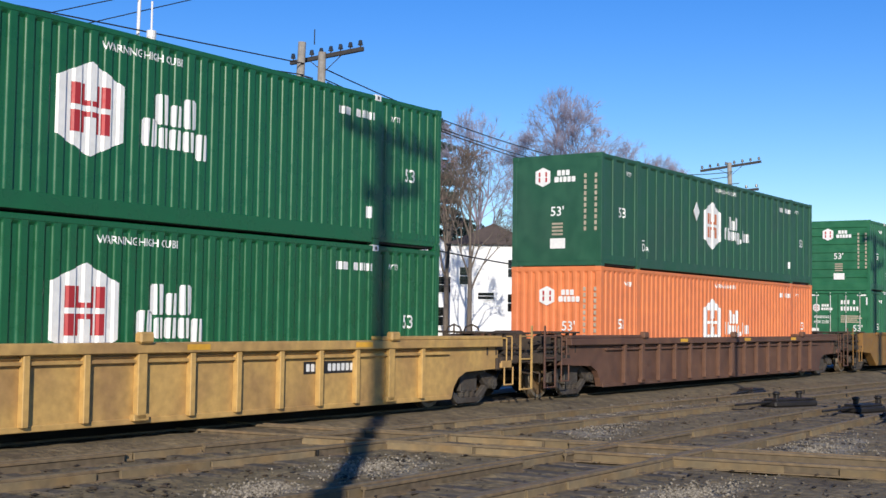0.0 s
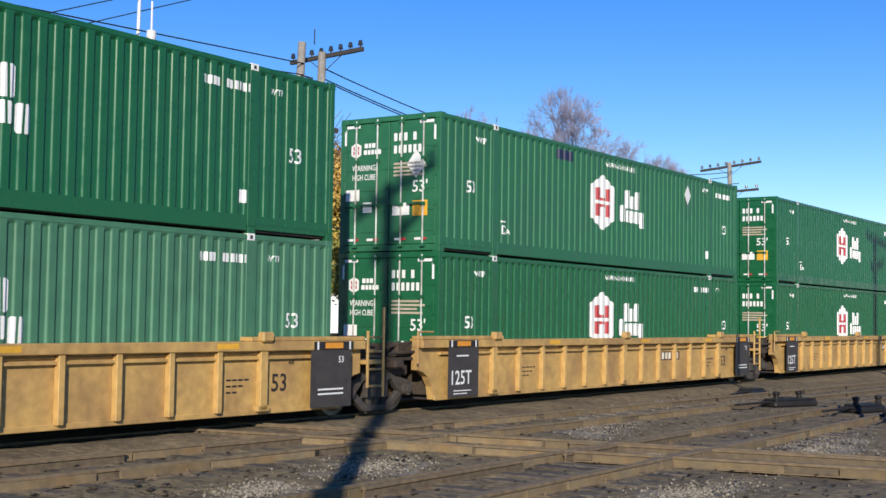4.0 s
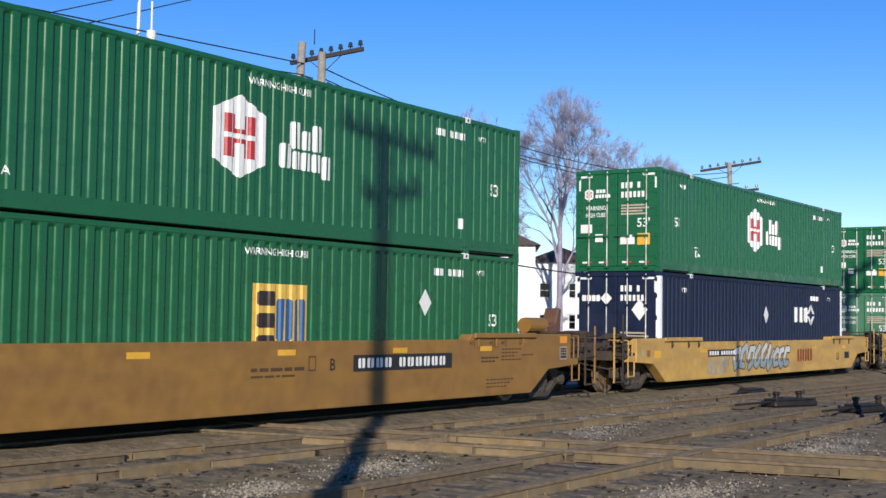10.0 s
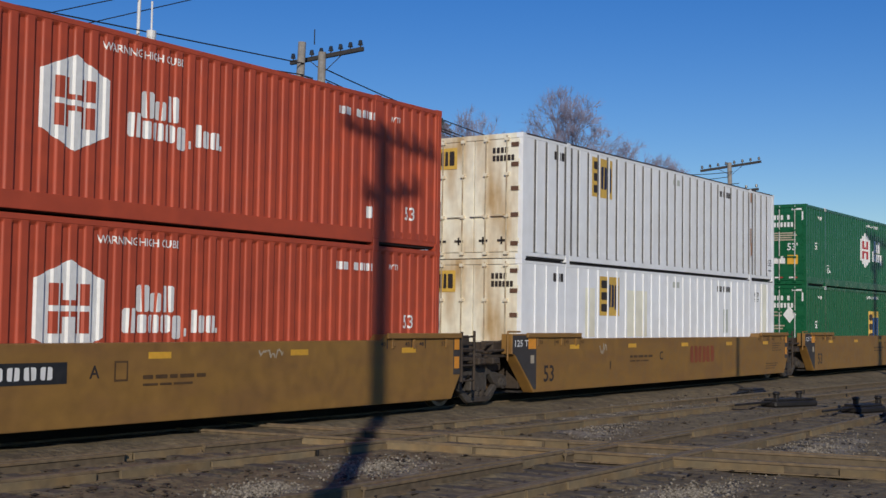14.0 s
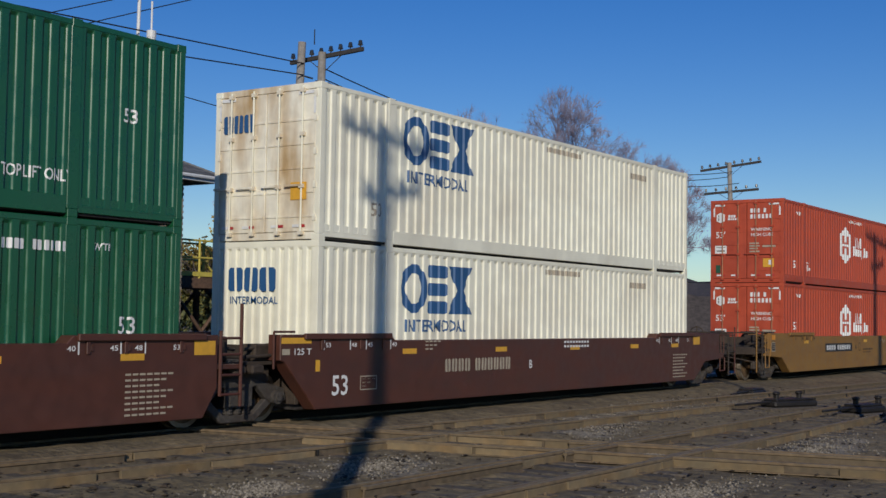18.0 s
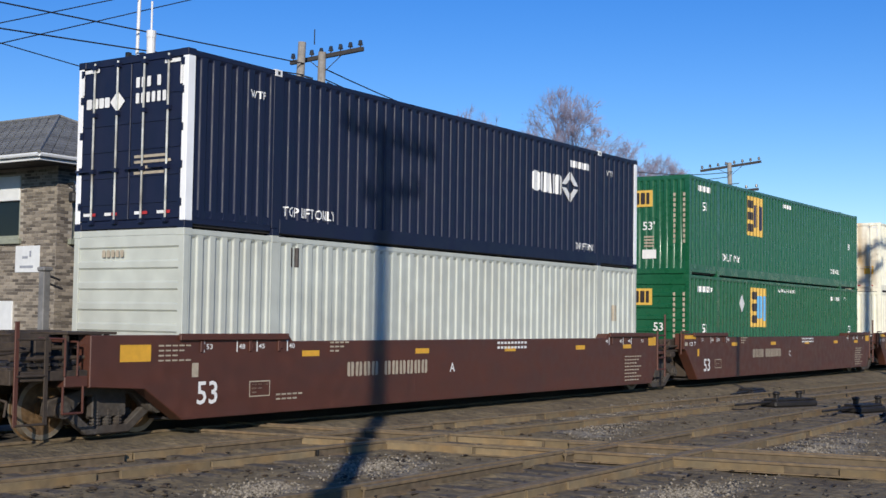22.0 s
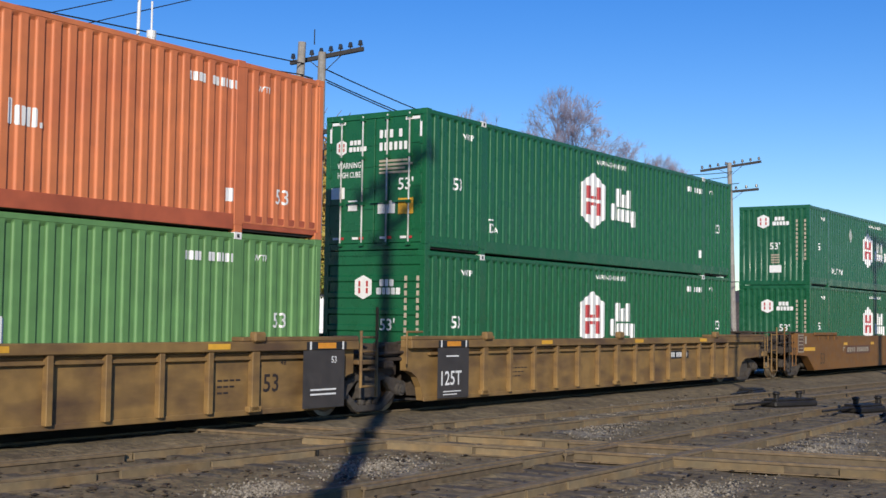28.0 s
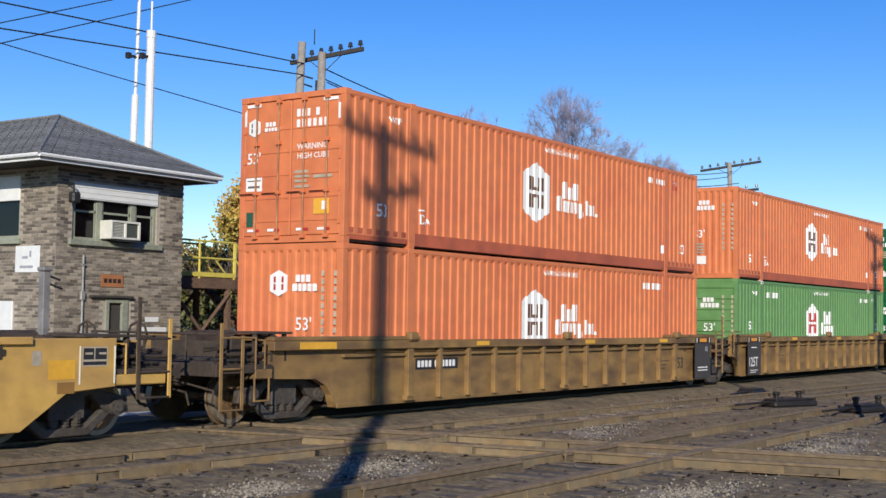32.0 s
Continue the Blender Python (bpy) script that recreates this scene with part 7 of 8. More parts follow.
# three-unit brown car
hub(-68.4, ZU)
container(-68.4, ZL, "green", logo=square_logo(8.35, 1.42, MARK_BLUE), marks=[CUBE, lozenge(12.65, 1.81, 0.21), *std(1.35)], end_marks=door_marks("sq", placard=True, yellow=False), label="green container with a gold square emblem seated in the well", post_white=True)
MARK_SEAM = mat("dark seam strip", (0.12, 0.115, 0.11), 0.7, grain=(5, 0.3), stain=(1.2, 0.3), dirt=(0.25, 0.24, 0.22))
ROD_RED = mat("worn red rod", (0.42, 0.20, 0.10), 0.6, 0.1, grain=(8, 0.3), stain=(2, 0.45), dirt=(0.20, 0.09, 0.05))
ROD_DULL = mat("dull cream rod", (0.52, 0.45, 0.32), 0.6, 0.1, grain=(8, 0.3), stain=(2, 0.45), dirt=(0.22, 0.13, 0.07))


def white_box(z, up):
    ob = container(-87.93, z, "white", side="flat", end="doors", doors="stained_door", logo=square_logo(3.9 if up else 4.35, 2.2 if up else 2.12, s=0.98), rods=ROD_DULL,
                   marks=[bars(11.4, 2.42, NUM, 0.17, 0.02, MARK_DK), bars(1.45, 2.40, [0.14, 0.14, 0.14], 0.2, 0.03, MARK_DK), *([word("53", 15.74, 0.50, 0.30, MARK_DK), patch(15.70, 0.33, 0.30, 0.04, MARK_DK)] if up else [word("WTP", 14.46, 2.32, 0.22, MARK_DK, 0.42), patch(14.46, 2.25, 0.42, 0.02, MARK_GREY), patch(14.50, 2.19, 0.34, 0.02, MARK_GREY), patch(15.06, 0.35, 0.48, 2.40, PAINT["cream"], "repaint")]), patch(8.2, 2.45, 0.45, 0.16, PAINT["grey"], "repaint"), *([] if up else [patch(3.05, 1.1, 0.5, 1.2, PAINT["cream"], "repaint"), patch(5.3, 1.1, 1.25, 1.2, PAINT["cream"], "repaint"), patch(11.9, 1.2, 0.35, 0.7, PAINT["grey"], "repaint")])],
                   end_marks=lambda o: [end_flat(o, "emblem", "wsq", lambda bm: flat_rect(bm, 0.10, 2.12, 0.82, 2.62), MARK_GOLD), end_flat(o, "emblem_block", "wsb", lambda bm: flat_blocks(bm, 0.16, 2.20, [0.17, 0.20, 0.14], 0.34, 0.04, True), MARK_DK, -0.022), end_flat(o, "number_strip", "wnum", lambda bm: (flat_blocks(bm, 1.80, 2.42, [0.08] * 4, 0.13, 0.03), flat_blocks(bm, 1.80, 2.24, [0.08] * 6, 0.13, 0.02)), MARK_DK), *[end_flat(o, "hinge_plate", "whp%d" % i, lambda bm, z=z: flat_rect(bm, 2.30, z, 2.50, z + 0.10), PAINT["rust_car"], -0.022) for i, z in enumerate((0.30, 0.95, 1.55, 2.10, 2.55))], *[end_flat(o, "latch", "wla%d" % i, lambda bm, y=y: (flat_rect(bm, y, 0.40, y + 0.24, 0.45), flat_rect(bm, y + 0.09, 0.34, y + 0.14, 0.51)), MARK_DK, -0.022) for i, y in enumerate((0.30, 0.78, 1.45, 1.95))]],
                   label="worn white container with rust-streaked doors, " + ("stacked on top" if up else "seated in the well"))
    # outside posts over the smooth sheet
    place("top_edge", cached(("wtop",), lambda: boxes((0.12, -0.014, TALL - 0.035, LEN - 0.12, -0.0085, TALL - 0.004)), MARK_DK), ob)
    for i in range(1, 31):
        x = 0.10 + (LEN - 0.2) * i / 31
        if abs(x - POST) > 0.2 and abs(x - LEN + POST) > 0.2:
            place("side_post", cached(("wpost",), lambda: boxes((-0.035, -0.028, 0.18, 0.035, -0.002, TALL - 0.11), bevel=0.008), PAINT["white"]), ob, pose(x, 0, 0))
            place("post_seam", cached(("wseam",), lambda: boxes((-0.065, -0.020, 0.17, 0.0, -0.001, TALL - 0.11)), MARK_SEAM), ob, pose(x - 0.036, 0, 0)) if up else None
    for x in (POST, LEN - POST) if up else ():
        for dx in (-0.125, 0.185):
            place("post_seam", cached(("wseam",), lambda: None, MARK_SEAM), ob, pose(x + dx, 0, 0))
        if x > POST:
            place("rust_streak", cached(("wrust", x), lambda: boxes((x - 0.05, -0.036, 1.10, x + 0.01, -0.030, 1.62), (x - 0.02, -0.036, 0.75, x + 0.06, -0.030, 1.15), (x - 0.04, -0.036, 2.45, x + 0.03, -0.030, 2.75)), ROD_RED), ob)


white_box(ZU, True), white_box(ZL, False)
for z in (ZU, ZL):
    container(-107.45, z, "red", logo=hex_logo(6.96, 1.65 if z > 2 else 1.56, long=True, bars="brick", h=1.4), marks=[CUBE, *std(0.55 if z > 2 else 1.3), *(DA if z > 2 else ())], end_marks=door_marks("plain"), rods=ROD_RED, label="brick red corrugated steel container, " + (UP if z > 2 else LOW), post_white=False)
# three-unit maroon car
for z in (ZU, ZL):
    container(-131.75, z, "cream", end="doors" if z > 2 else "vert", doors="stained_door" if z > 2 else None, logo=block_logo(2.52, 1.66 if z > 2 else 1.59, 0.98), rods=PAINT["cream"], marks=[word("53", 1.55, 0.55, 0.36, MARK_DIM) if z > 2 else patch(1.5, 2.3, 0.02, 0.02, MARK_DIM), bars(12.6, 2.36, NUM, 0.15, 0.02, MARK_DIM), bars(8.2, 2.55, [0.1] * 14, 0.12, 0.02, MARK_DIM)],
              end_marks=door_marks("block", yellow=True, num=False) if z > 2 else end_logo("block", plate=False), label="cream corrugated steel container with blue block emblem, " + (UP if z > 2 else LOW))
container(-151.35, ZU, "green_gloss", end="vert", logo=square_logo(5.2, 2.03), marks=[word("TOP LIFT ONLY", 2.45, 0.50, 0.30, width=1.45), word("53", 1.02, 1.9, 0.36), word("53", 15.02, 1.5, 0.3), bars(0.6, 2.45, NUM, 0.17, 0.02), bars(7.8, 2.52, [0.1] * 7, 0.13, 0.02), word("TOP LIFT ONLY", 12.9, 0.50, 0.24, width=1.2)], end_marks=end_logo("sq"), label="glossy dark green container with a gold square emblem stacked on top")
container(-151.35, ZL, "green_gloss", end="ribs", logo=square_logo(5.55, 2.0, MARK_SKY), marks=[lozenge(4.07, 2.1, 0.22), CUBE, *std(1.2), bars(0.6, 2.38, NUM, 0.17, 0.02)], end_marks=end_logo("sq", plate=False, lower=True), label="glossy green container with a gold square emblem in the well")
container(-171.05, ZU, "navy_dk", trim="white", logo=diamond_logo(10.85, 1.60, 0.46), marks=[word("TOP LIFT ONLY", 2.35, 0.36, 0.24, width=1.4), word("TOP LIFT ONLY", 12.9, 0.36, 0.22, width=1.0), bars(12.6, 2.32, NUM, 0.16, 0.02), word("WTP", 1.45, 2.30, 0.18), word("WTP", 14.5, 2.30, 0.18)], end_marks=door_marks("dia", yellow=False), label="dark navy container with white corner posts stacked on top", post_white=True)
container(-171.05, ZL, "grey", end="ribs", marks=[bars(2.55, 2.35, [0.08, 0.08], 0.34, 0.05, MARK_DK), bars(14.9, 1.5, [0.1, 0.1], 0.4, 0.03, MARK_DIM)], end_marks=lambda o: end_flat(o, "number_strip", "gnum", lambda bm: flat_blocks(bm, 0.7, 2.42, [0.08] * 5, 0.12, 0.03), MARK_DIM, -0.007), label="pale grey weathered corrugated container seated in the well")
# single brown car
hub(-194.92, ZU, "green_gloss", end="vert", long=True, da=False, extra=[word("TOP LIFT ONLY", 2.45, 0.50, 0.30, width=1.45), word("TOP LIFT ONLY", 12.70, 0.40, 0.24, width=1.2), lozenge(4.85, 2.05, 0.22, PAINT["grey"])], post_white=False)
hub(-194.92, ZL, "green_gloss", end="vert", where=LOW, post_white=False)
# three-unit dirty yellow car
hub(-218.6, ZU, "green"), hub(-218.6, ZL, "green", end="ribs", where=LOW)
container(-238.1, ZU, "orange", end="vert", rails="rail_red", logo=hex_logo(7.15, 1.55, long=True, bars="dull", h=1.4), marks=[CUBE, *std(0.55), *DA], end_marks=end_logo("hex"), label="faded orange corrugated steel container stacked on a light green one")
hub(-238.1, ZL, "green_light", end="ribs", where=LOW, label="light green corrugated steel container seated in the well", extra=[bars(2.6, 2.33, NUM, 0.18, 0.02)])
container(-257.5, ZU, "orange", rails="rail_red", logo=hex_logo(7.03, 1.55, long=True, bars="dull", h=1.4), marks=[CUBE, *std(0.55), *DA, patch(14.6, 2.30, 0.35, 0.26, PAINT["red"])], end_marks=door_marks("plain"), rods=ROD_RED, label="faded orange corrugated container with locking rods stacked on top")
container(-257.5, ZL, "orange", end="vert", logo=hex_logo(7.03, 1.50, long=True, bars="dull", h=1.4), marks=[CUBE, bars(12.75, 2.36, NUM, 0.17, 0.02)], end_marks=end_logo("hex", plate=False, lower=True), label="faded orange corrugated steel container seated in the well")

CO = ("coupler", 3.70)


def jo(a, b):
    """The joint between two units whose containers end at a and begin at b."""
    return ("joint", (b - a) / 2)


GR = mat("silver spray paint", (0.62, 0.62, 0.60), 0.4, grain=(3, 0.2), stain=(1.5, 0.4), dirt=(0.25, 0.28, 0.28))


def num_plate(x, z, w, h, n=6, plate=BLACK, ink=MARK):
    """A black plate of unreadable number bars."""
    k = w / (n + 5.5)
    return [car_rect("number_plate", x, z, w, h, plate, 0.005, "black panel" if plate is BLACK else "faded dark panel"), car_bars(x + k * 0.5, z + h * 0.2, [k * 0.72] * 4 + [-k * 0.4] + [k * 0.72] * n, h * 0.6, ink, k * 0.25, 0.009)]


def ribbed_marks(ends=(), plate=None, extra=()):
    out = []
    for e in ends:
        x = 0.02 if e == "rear" else LEN - 0.80
        out += [car_rect("capacity_panel", x, 0.40, 1.13, 1.0, PANEL, 0.17, "black capacity panel"),
                on_car("lettering", "cap%s" % e, (lambda bm, x=x: (flat_word(bm, "125T", x + 0.06, 0.66, 0.40, 0.80), flat_rect(bm, x + 0.30, 1.22, x + 0.75, 1.25), flat_rect(bm, x + 0.2, 0.52, x + 0.85, 0.54), flat_rect(bm, x + 0.2, 0.46, x + 0.7, 0.48))) if e == "rear" else (lambda bm, x=x: (flat_rect(bm, x + 0.2, 0.62, x + 0.9, 0.65), flat_rect(bm, x + 0.2, 0.70, x + 0.9, 0.73), flat_word(bm, "53", x + 0.75, 1.18, 0.16))), MARK, 0.174)]
    if plate:
        out += num_plate(plate, 0.98, 1.5, 0.22)
    out += notices(3.1, 0.92, 3, 5, MARK_DK, 0.025, 0.09) if "rear" in ends else []
    out += [car_word("53", 14.62, 0.72, 0.42, MARK_DK), *notices(13.55, 0.92, 3, 4, MARK_DK, 0.03, 0.1), car_word("40", 14.42, 1.12, 0.11, MARK_DK, 0.15), car_word("45", 14.42, 0.95, 0.11, MARK_DK, 0.15), car_word("48", 15.05, 1.16, 0.11, MARK_DK, 0.15)] if "front" in ends else []
    return out + list(extra)


CHORD_Y = [car_rect("reflector", x, 1.44, 0.5, 0.09, MARK_YEL, 0.134) for x in (4.2, 9.0, 13.2)]


def chord_ends(*which):
    """Dark panel with two white stripes and an orange reflector on the top chord where a unit joins the next."""
    out = list(CHORD_Y)
    for e in which:
        x = 15.58 if e == "front" else 0.10
        out += [car_rect("chord_panel", x, 1.41, 1.10, 0.14, BLACK, 0.133), car_rect("stripe", x + 0.08, 1.41, 0.05, 0.14, MARK, 0.137), car_rect("stripe", x + 0.97, 1.41, 0.05, 0.14, MARK, 0.137), car_rect("reflector", x + 0.30, 1.43, 0.5, 0.10, MARK_ORANGE, 0.137)]
    return out



well_car(65.45, "smooth", "brown_car", "brown smooth-sided well car", CO, CO)
well_car(41.95, "ribbed", "rust_car", "rusty brown ribbed well car carrying two containers", CO, CO, marks=[*CHORD_Y])
well_car(18.55, "ribbed", "yellow_car", "yellow ribbed well car unit with soot stains", jo(14.87, 18.55), CO, marks=ribbed_marks(["rear"], 11.9, chord_ends("rear")), panels=(0.7,), trucks=(False, True))
well_car(-1.38, "ribbed", "yellow_car", "yellow ribbed middle unit of a well car", jo(-4.8, -1.38), jo(14.87, 18.55), marks=ribbed_marks(["rear", "front"], None, [car_rect("capacity_panel", 10.2, 0.95, 1.5, 0.24, PAINT["rust_car"], 0.005), car_bars(10.32, 0.98, [0.36, 0.36, 0.42], 0.18, PAINT["stained_door"], 0.07, 0.009), *chord_ends("rear", "front")]), panels=(0.7, 16.0), trucks=(False, True))
well_car(-21.05, "ribbed", "yellow_car", "yellow ribbed well car unit with a black panel", CO, jo(-4.8, -1.38), marks=ribbed_marks(["front"], 3.2, chord_ends("front")), panels=(16.0,))


def brake_housing(car, y):
    """A curved brown casting that stands on the end deck."""
    bm = bmesh.new()
    L = LEN
    prism(bm, [(L + 1.62, 1.64), (L + 2.30, 1.62), (L + 2.34, 2.26), (L + 2.20, 2.28), (L + 2.04, 1.92), (L + 1.62, 1.84)], 0.12, 0.50)
    bmesh.ops.bevel(bm, geom=bm.edges[:], offset=0.03, segments=1, affect="EDGES", clamp_overlap=True)
    part("brake_housing", bm, PAINT["rust_car"], car)
    part("brake_tank", tubes(0.18, ((L + 0.90, 0.30, 1.86), (L + 1.72, 0.30, 1.86)), n=16), PAINT["brown_car"], car)


def end_plates(front=True, rear=True):
    """An orange reflector over a white-framed black notice at the outer end of a side."""
    out = []
    for x, on in ((17.76, front), (-1.98, rear)):
        if on:
            out += [car_rect("reflector", x, 1.46, 0.34, 0.16, MARK_ORANGE), car_rect("notice_frame", x, 1.08, 0.34, 0.30, MARK_DIM), car_rect("notice", x + 0.03, 1.11, 0.28, 0.24, BLACK, 0.006)] + [car_bars(x + 0.06, 1.29 - i * 0.06, [0.09, 0.09], 0.02, MARK_DIM, 0.03, 0.009) for i in range(3)]
    return out


def spray_strokes(seed):
    """Swollen interlocking strokes as bent lines; they form no letters."""
    rng = np.random.default_rng(seed)
    out, x = [], 4.50
    for i in range(9):
        w = rng.uniform(0.60, 0.78)
        pts, a = [], rng.uniform(0, 6.28)
        turn = rng.choice((-1, 1))
        for k in range(5):
            r = 0.5 * rng.uniform(0.55, 1.0)
            pts.append((x + w * (0.5 + r * math.cos(a)) + 0.12 * math.sin(a), 0.92 + 0.78 * r * math.sin(a)))
            a += turn * rng.uniform(0.9, 1.5)
        out.append(pts)
        x += w * 0.80
    return out


def ribbon(bm, pts, half, z_lo=-9.0, z_hi=9.0, step=0.02):
    """The band within half of a bent line, laid as narrow rows side by side."""
    p = np.array(pts)
    xs = np.arange(p[:, 0].min() - half, p[:, 0].max() + half, 0.012)
    for z in np.arange(p[:, 1].min() - half, p[:, 1].max() + half, step):
        if not z_lo <= z < z_hi:
            continue
        near = np.full(len(xs), 9.0)
        for (x0, z0), (x1, z1) in zip(pts, pts[1:]):
            d2 = (x1 - x0) ** 2 + (z1 - z0) ** 2 or 1.0
            t = np.clip(((xs - x0) * (x1 - x0) + (z + step / 2 - z0) * (z1 - z0)) / d2, 0, 1)
            near = np.minimum(near, np.hypot(xs - x0 - t * (x1 - x0), z + step / 2 - z0 - t * (z1 - z0)))
        inside = np.concatenate([[False], near < half, [False]])
        edge = np.flatnonzero(inside[1:] != inside[:-1])
        for i, j in zip(edge[::2], edge[1::2]):
            flat_rect(bm, xs[i], z, xs[min(j, len(xs) - 1)], z + step)


def slat_plates():
    """A framed notice plate at both outer ends of a side, beside a pale card."""
    out = []
    for x in (17.68, -1.98):
        out += [car_rect("notice_frame", x, 1.02, 0.58, 0.60, MARK_DIM), car_rect("notice", x + 0.035, 1.055, 0.51, 0.53, PAINT["rust_car"], 0.006)] + [car_rect("notice_line", x + 0.09, 1.14 + i * 0.12, 0.40, 0.03, MARK_DIM, 0.009) for i in range(4)] + [car_rect("card", x - 0.26 if x > 0 else x + 0.70, 1.30, 0.18, 0.26, MARK_DIM)]
    return out


def scribble(x, z, w, h, seed):
    """A thin pale scrawl of loops that says nothing."""
    rng = np.random.default_rng(seed)
    out = []
    for k in range(3):
        pts = [(x + w * (k + u) / 3, z + h * v) for u, v in zip(np.linspace(0.05, 0.95, 6), rng.uniform(-0.5, 0.5, 6))]
        out.append(on_car("spray_line", "scr%d%d" % (seed, k), lambda bm, pts=pts: ribbon(bm, pts, 0.014), MARK_DIM, 0.004, "thin pale spray scrawl"))
    return out


def graffiti_mark(name, key, half, material, proud, label="", lo=-9.0, hi=9.0):
    return [on_car(name, "%s%d" % (key, i), lambda bm, pts=pts: ribbon(bm, pts, half, lo, hi), material, proud + i * 0.0016, label) for i, pts in enumerate(spray_strokes(4))]


GR_LOW = mat("blue-grey spray paint", (0.27, 0.33, 0.34), 0.45, grain=(6, 0.25), stain=(3, 0.4), dirt=(0.17, 0.22, 0.23))
SMEAR = mat("weathered grey spray", (0.36, 0.31, 0.22), 0.6, grain=(5, 0.3), stain=(2.5, 0.5), dirt=(0.42, 0.27, 0.08))
GRAFFITI = [on_car("spray_patch", "smear", lambda bm: flat_poly(bm, [(2.6, 0.50), (4.1, 0.46), (4.35, 0.95), (3.9, 0.98), (3.3, 0.90), (2.7, 0.96)]), SMEAR, 0.003, "faded grey spray paint"),
            *[m for three in zip(graffiti_mark("spray_outline", "go", 0.128, MARK_DK, 0.0060, "black spray-painted outline"), graffiti_mark("spray_stroke", "gl", 0.094, GR, 0.0066, "silver spray-painted stroke", lo=0.86), graffiti_mark("spray_stroke", "gd", 0.094, GR_LOW, 0.0066, "grey-blue lower part of a spray-painted stroke", hi=0.86)) for m in three]]


well_car(-44.65, "smooth", "yellow_clean", "bright yellow smooth-sided well car with silver spray-painted shapes", CO, CO, zt=1.43,
         marks=[*num_plate(2.66, 1.0, 2.2, 0.2), *GRAFFITI, car_bars(10.35, 0.72, [0.45, 0.45, 0.5], 0.42, MARK_RUST, 0.06), car_word("53", 14.6, 0.70, 0.36, MARK_DK), *reflectors(2.1, 11.9, 15.3, z=1.12), car_rect("reflector", -0.98, 1.02, 0.44, 0.20, MARK_YEL), car_rect("notice", -1.72, 1.06, 0.14, 0.19, MARK_DIM), car_rect("weld_plate", -1.42, 1.06, 0.2, 0.18, PAINT["brown_car"]), car_rect("notice", 15.6, 0.74, 0.55, 0.24, BLACK)])
ENDS = lambda c: [g for x, n in ((14.12, "40"), (14.89, "45"), (15.36, "48"), (16.12, "53")) for g in gauge(x, n, c)] + [g for x, n in ((0.19, "53"), (0.93, "48"), (1.40, "45"), (2.15, "40")) for g in gauge(x, n, c, -1)]
BROWN53 = [car_word("53", 0.42, 0.60, 0.52, MARK_DK), *reflectors(1.66, 4.75, 8.05, 11.3, 14.35), *ENDS(MARK_FAINT), *notices(15.2, 1.34, 4, 6, MARK_DK, 0.02), *notices(14.6, 0.70, 3, 8, MARK_DK, 0.02)]
def load_notice(x):
    return [car_bars(x, 1.06, [0.16, 0.22, 0.3, 0.2, 0.26], 0.06, MARK_FAINT, 0.05), car_bars(x, 0.96, [0.3, 0.24, 0.1, 0.34], 0.035, MARK_FAINT, 0.04)]


REAR125 = [car_word("125 T", -0.88, 1.40, 0.20, MARK, 0.62, 0.009), car_rect("reflector", -0.26, 1.34, 0.34, 0.28, MARK_ORANGE, 0.009), car_rect("notice", -0.16, 1.02, 0.16, 0.18, MARK_DIM, 0.009)]
MAR125 = [car_rect("reflector", -0.92, 1.52, 0.78, 0.10, MARK_YEL), car_word("125 T", -0.62, 1.33, 0.15, MARK, 0.48), car_rect("notice", -0.90, 1.33, 0.2, 0.1, MARK_DIM), car_rect("notice", -0.02, 1.03, 0.12, 0.2, MARK_YEL)]
well_car(-68.5, "smooth", "brown_car", "brown smooth-sided well car unit with a number panel", jo(-71.7, -68.5), CO, marks=[brake_housing, *end_plates(rear=False), *notices(14.4, 1.16, 2, 5, MARK_DK, 0.03), car_rect("handhold", 16.05, 1.2, 0.5, 0.03, PAINT["rust_car"]), *BROWN53, *num_plate(10.1, 1.0, 3.2, 0.30), *REAR125, *load_notice(7.4), car_rect("notice_frame", 8.85, 1.04, 0.20, 0.26, MARK_FAINT), car_rect("notice_field", 8.875, 1.065, 0.15, 0.21, PAINT["brown_car"], 0.006), car_word("B", 9.42, 1.04, 0.30, MARK_DK)], trucks=(False, True))
well_car(-87.85, "smooth", "brown_car", "brown smooth-sided middle unit with faded red block lettering", jo(-91.25, -87.85), jo(-71.7, -68.5), marks=[*BROWN53, *REAR125, *load_notice(4.85), car_bars(8.65, 0.86, [0.52, 0.52, 0.56], 0.46, MARK_RUST, 0.05), car_word("C", 6.62, 0.98, 0.32, MARK_DK), *scribble(3.15, 1.30, 0.42, 0.24, 5), car_rect("scrape", 3.72, 0.80, 0.07, 0.20, MARK_FAINT)], trucks=(False, True))
well_car(-107.45, "smooth", "brown_car", "brown smooth-sided well car unit with a number panel", CO, jo(-91.25, -87.85), marks=[*end_plates(front=False), *ENDS(MARK_DK), *num_plate(3.5, 1.0, 3.2, 0.30), car_word("A", 7.1, 1.06, 0.26, MARK_DK), *reflectors(1.2, 8.2, 11.4, 14.6), car_bars(8.1, 1.02, [0.2, 0.24, 0.16, 0.3, 0.2], 0.06, MARK_FAINT, 0.05), car_bars(8.1, 0.92, [0.3, 0.24, 0.4], 0.035, MARK_FAINT, 0.04), car_rect("notice_frame", 7.55, 1.0, 0.26, 0.30, MARK_FAINT), car_rect("notice_field", 7.58, 1.03, 0.20, 0.24, PAINT["brown_car"], 0.006), *scribble(10.6, 1.36, 0.62, 0.13, 9)], trucks=(True, True))
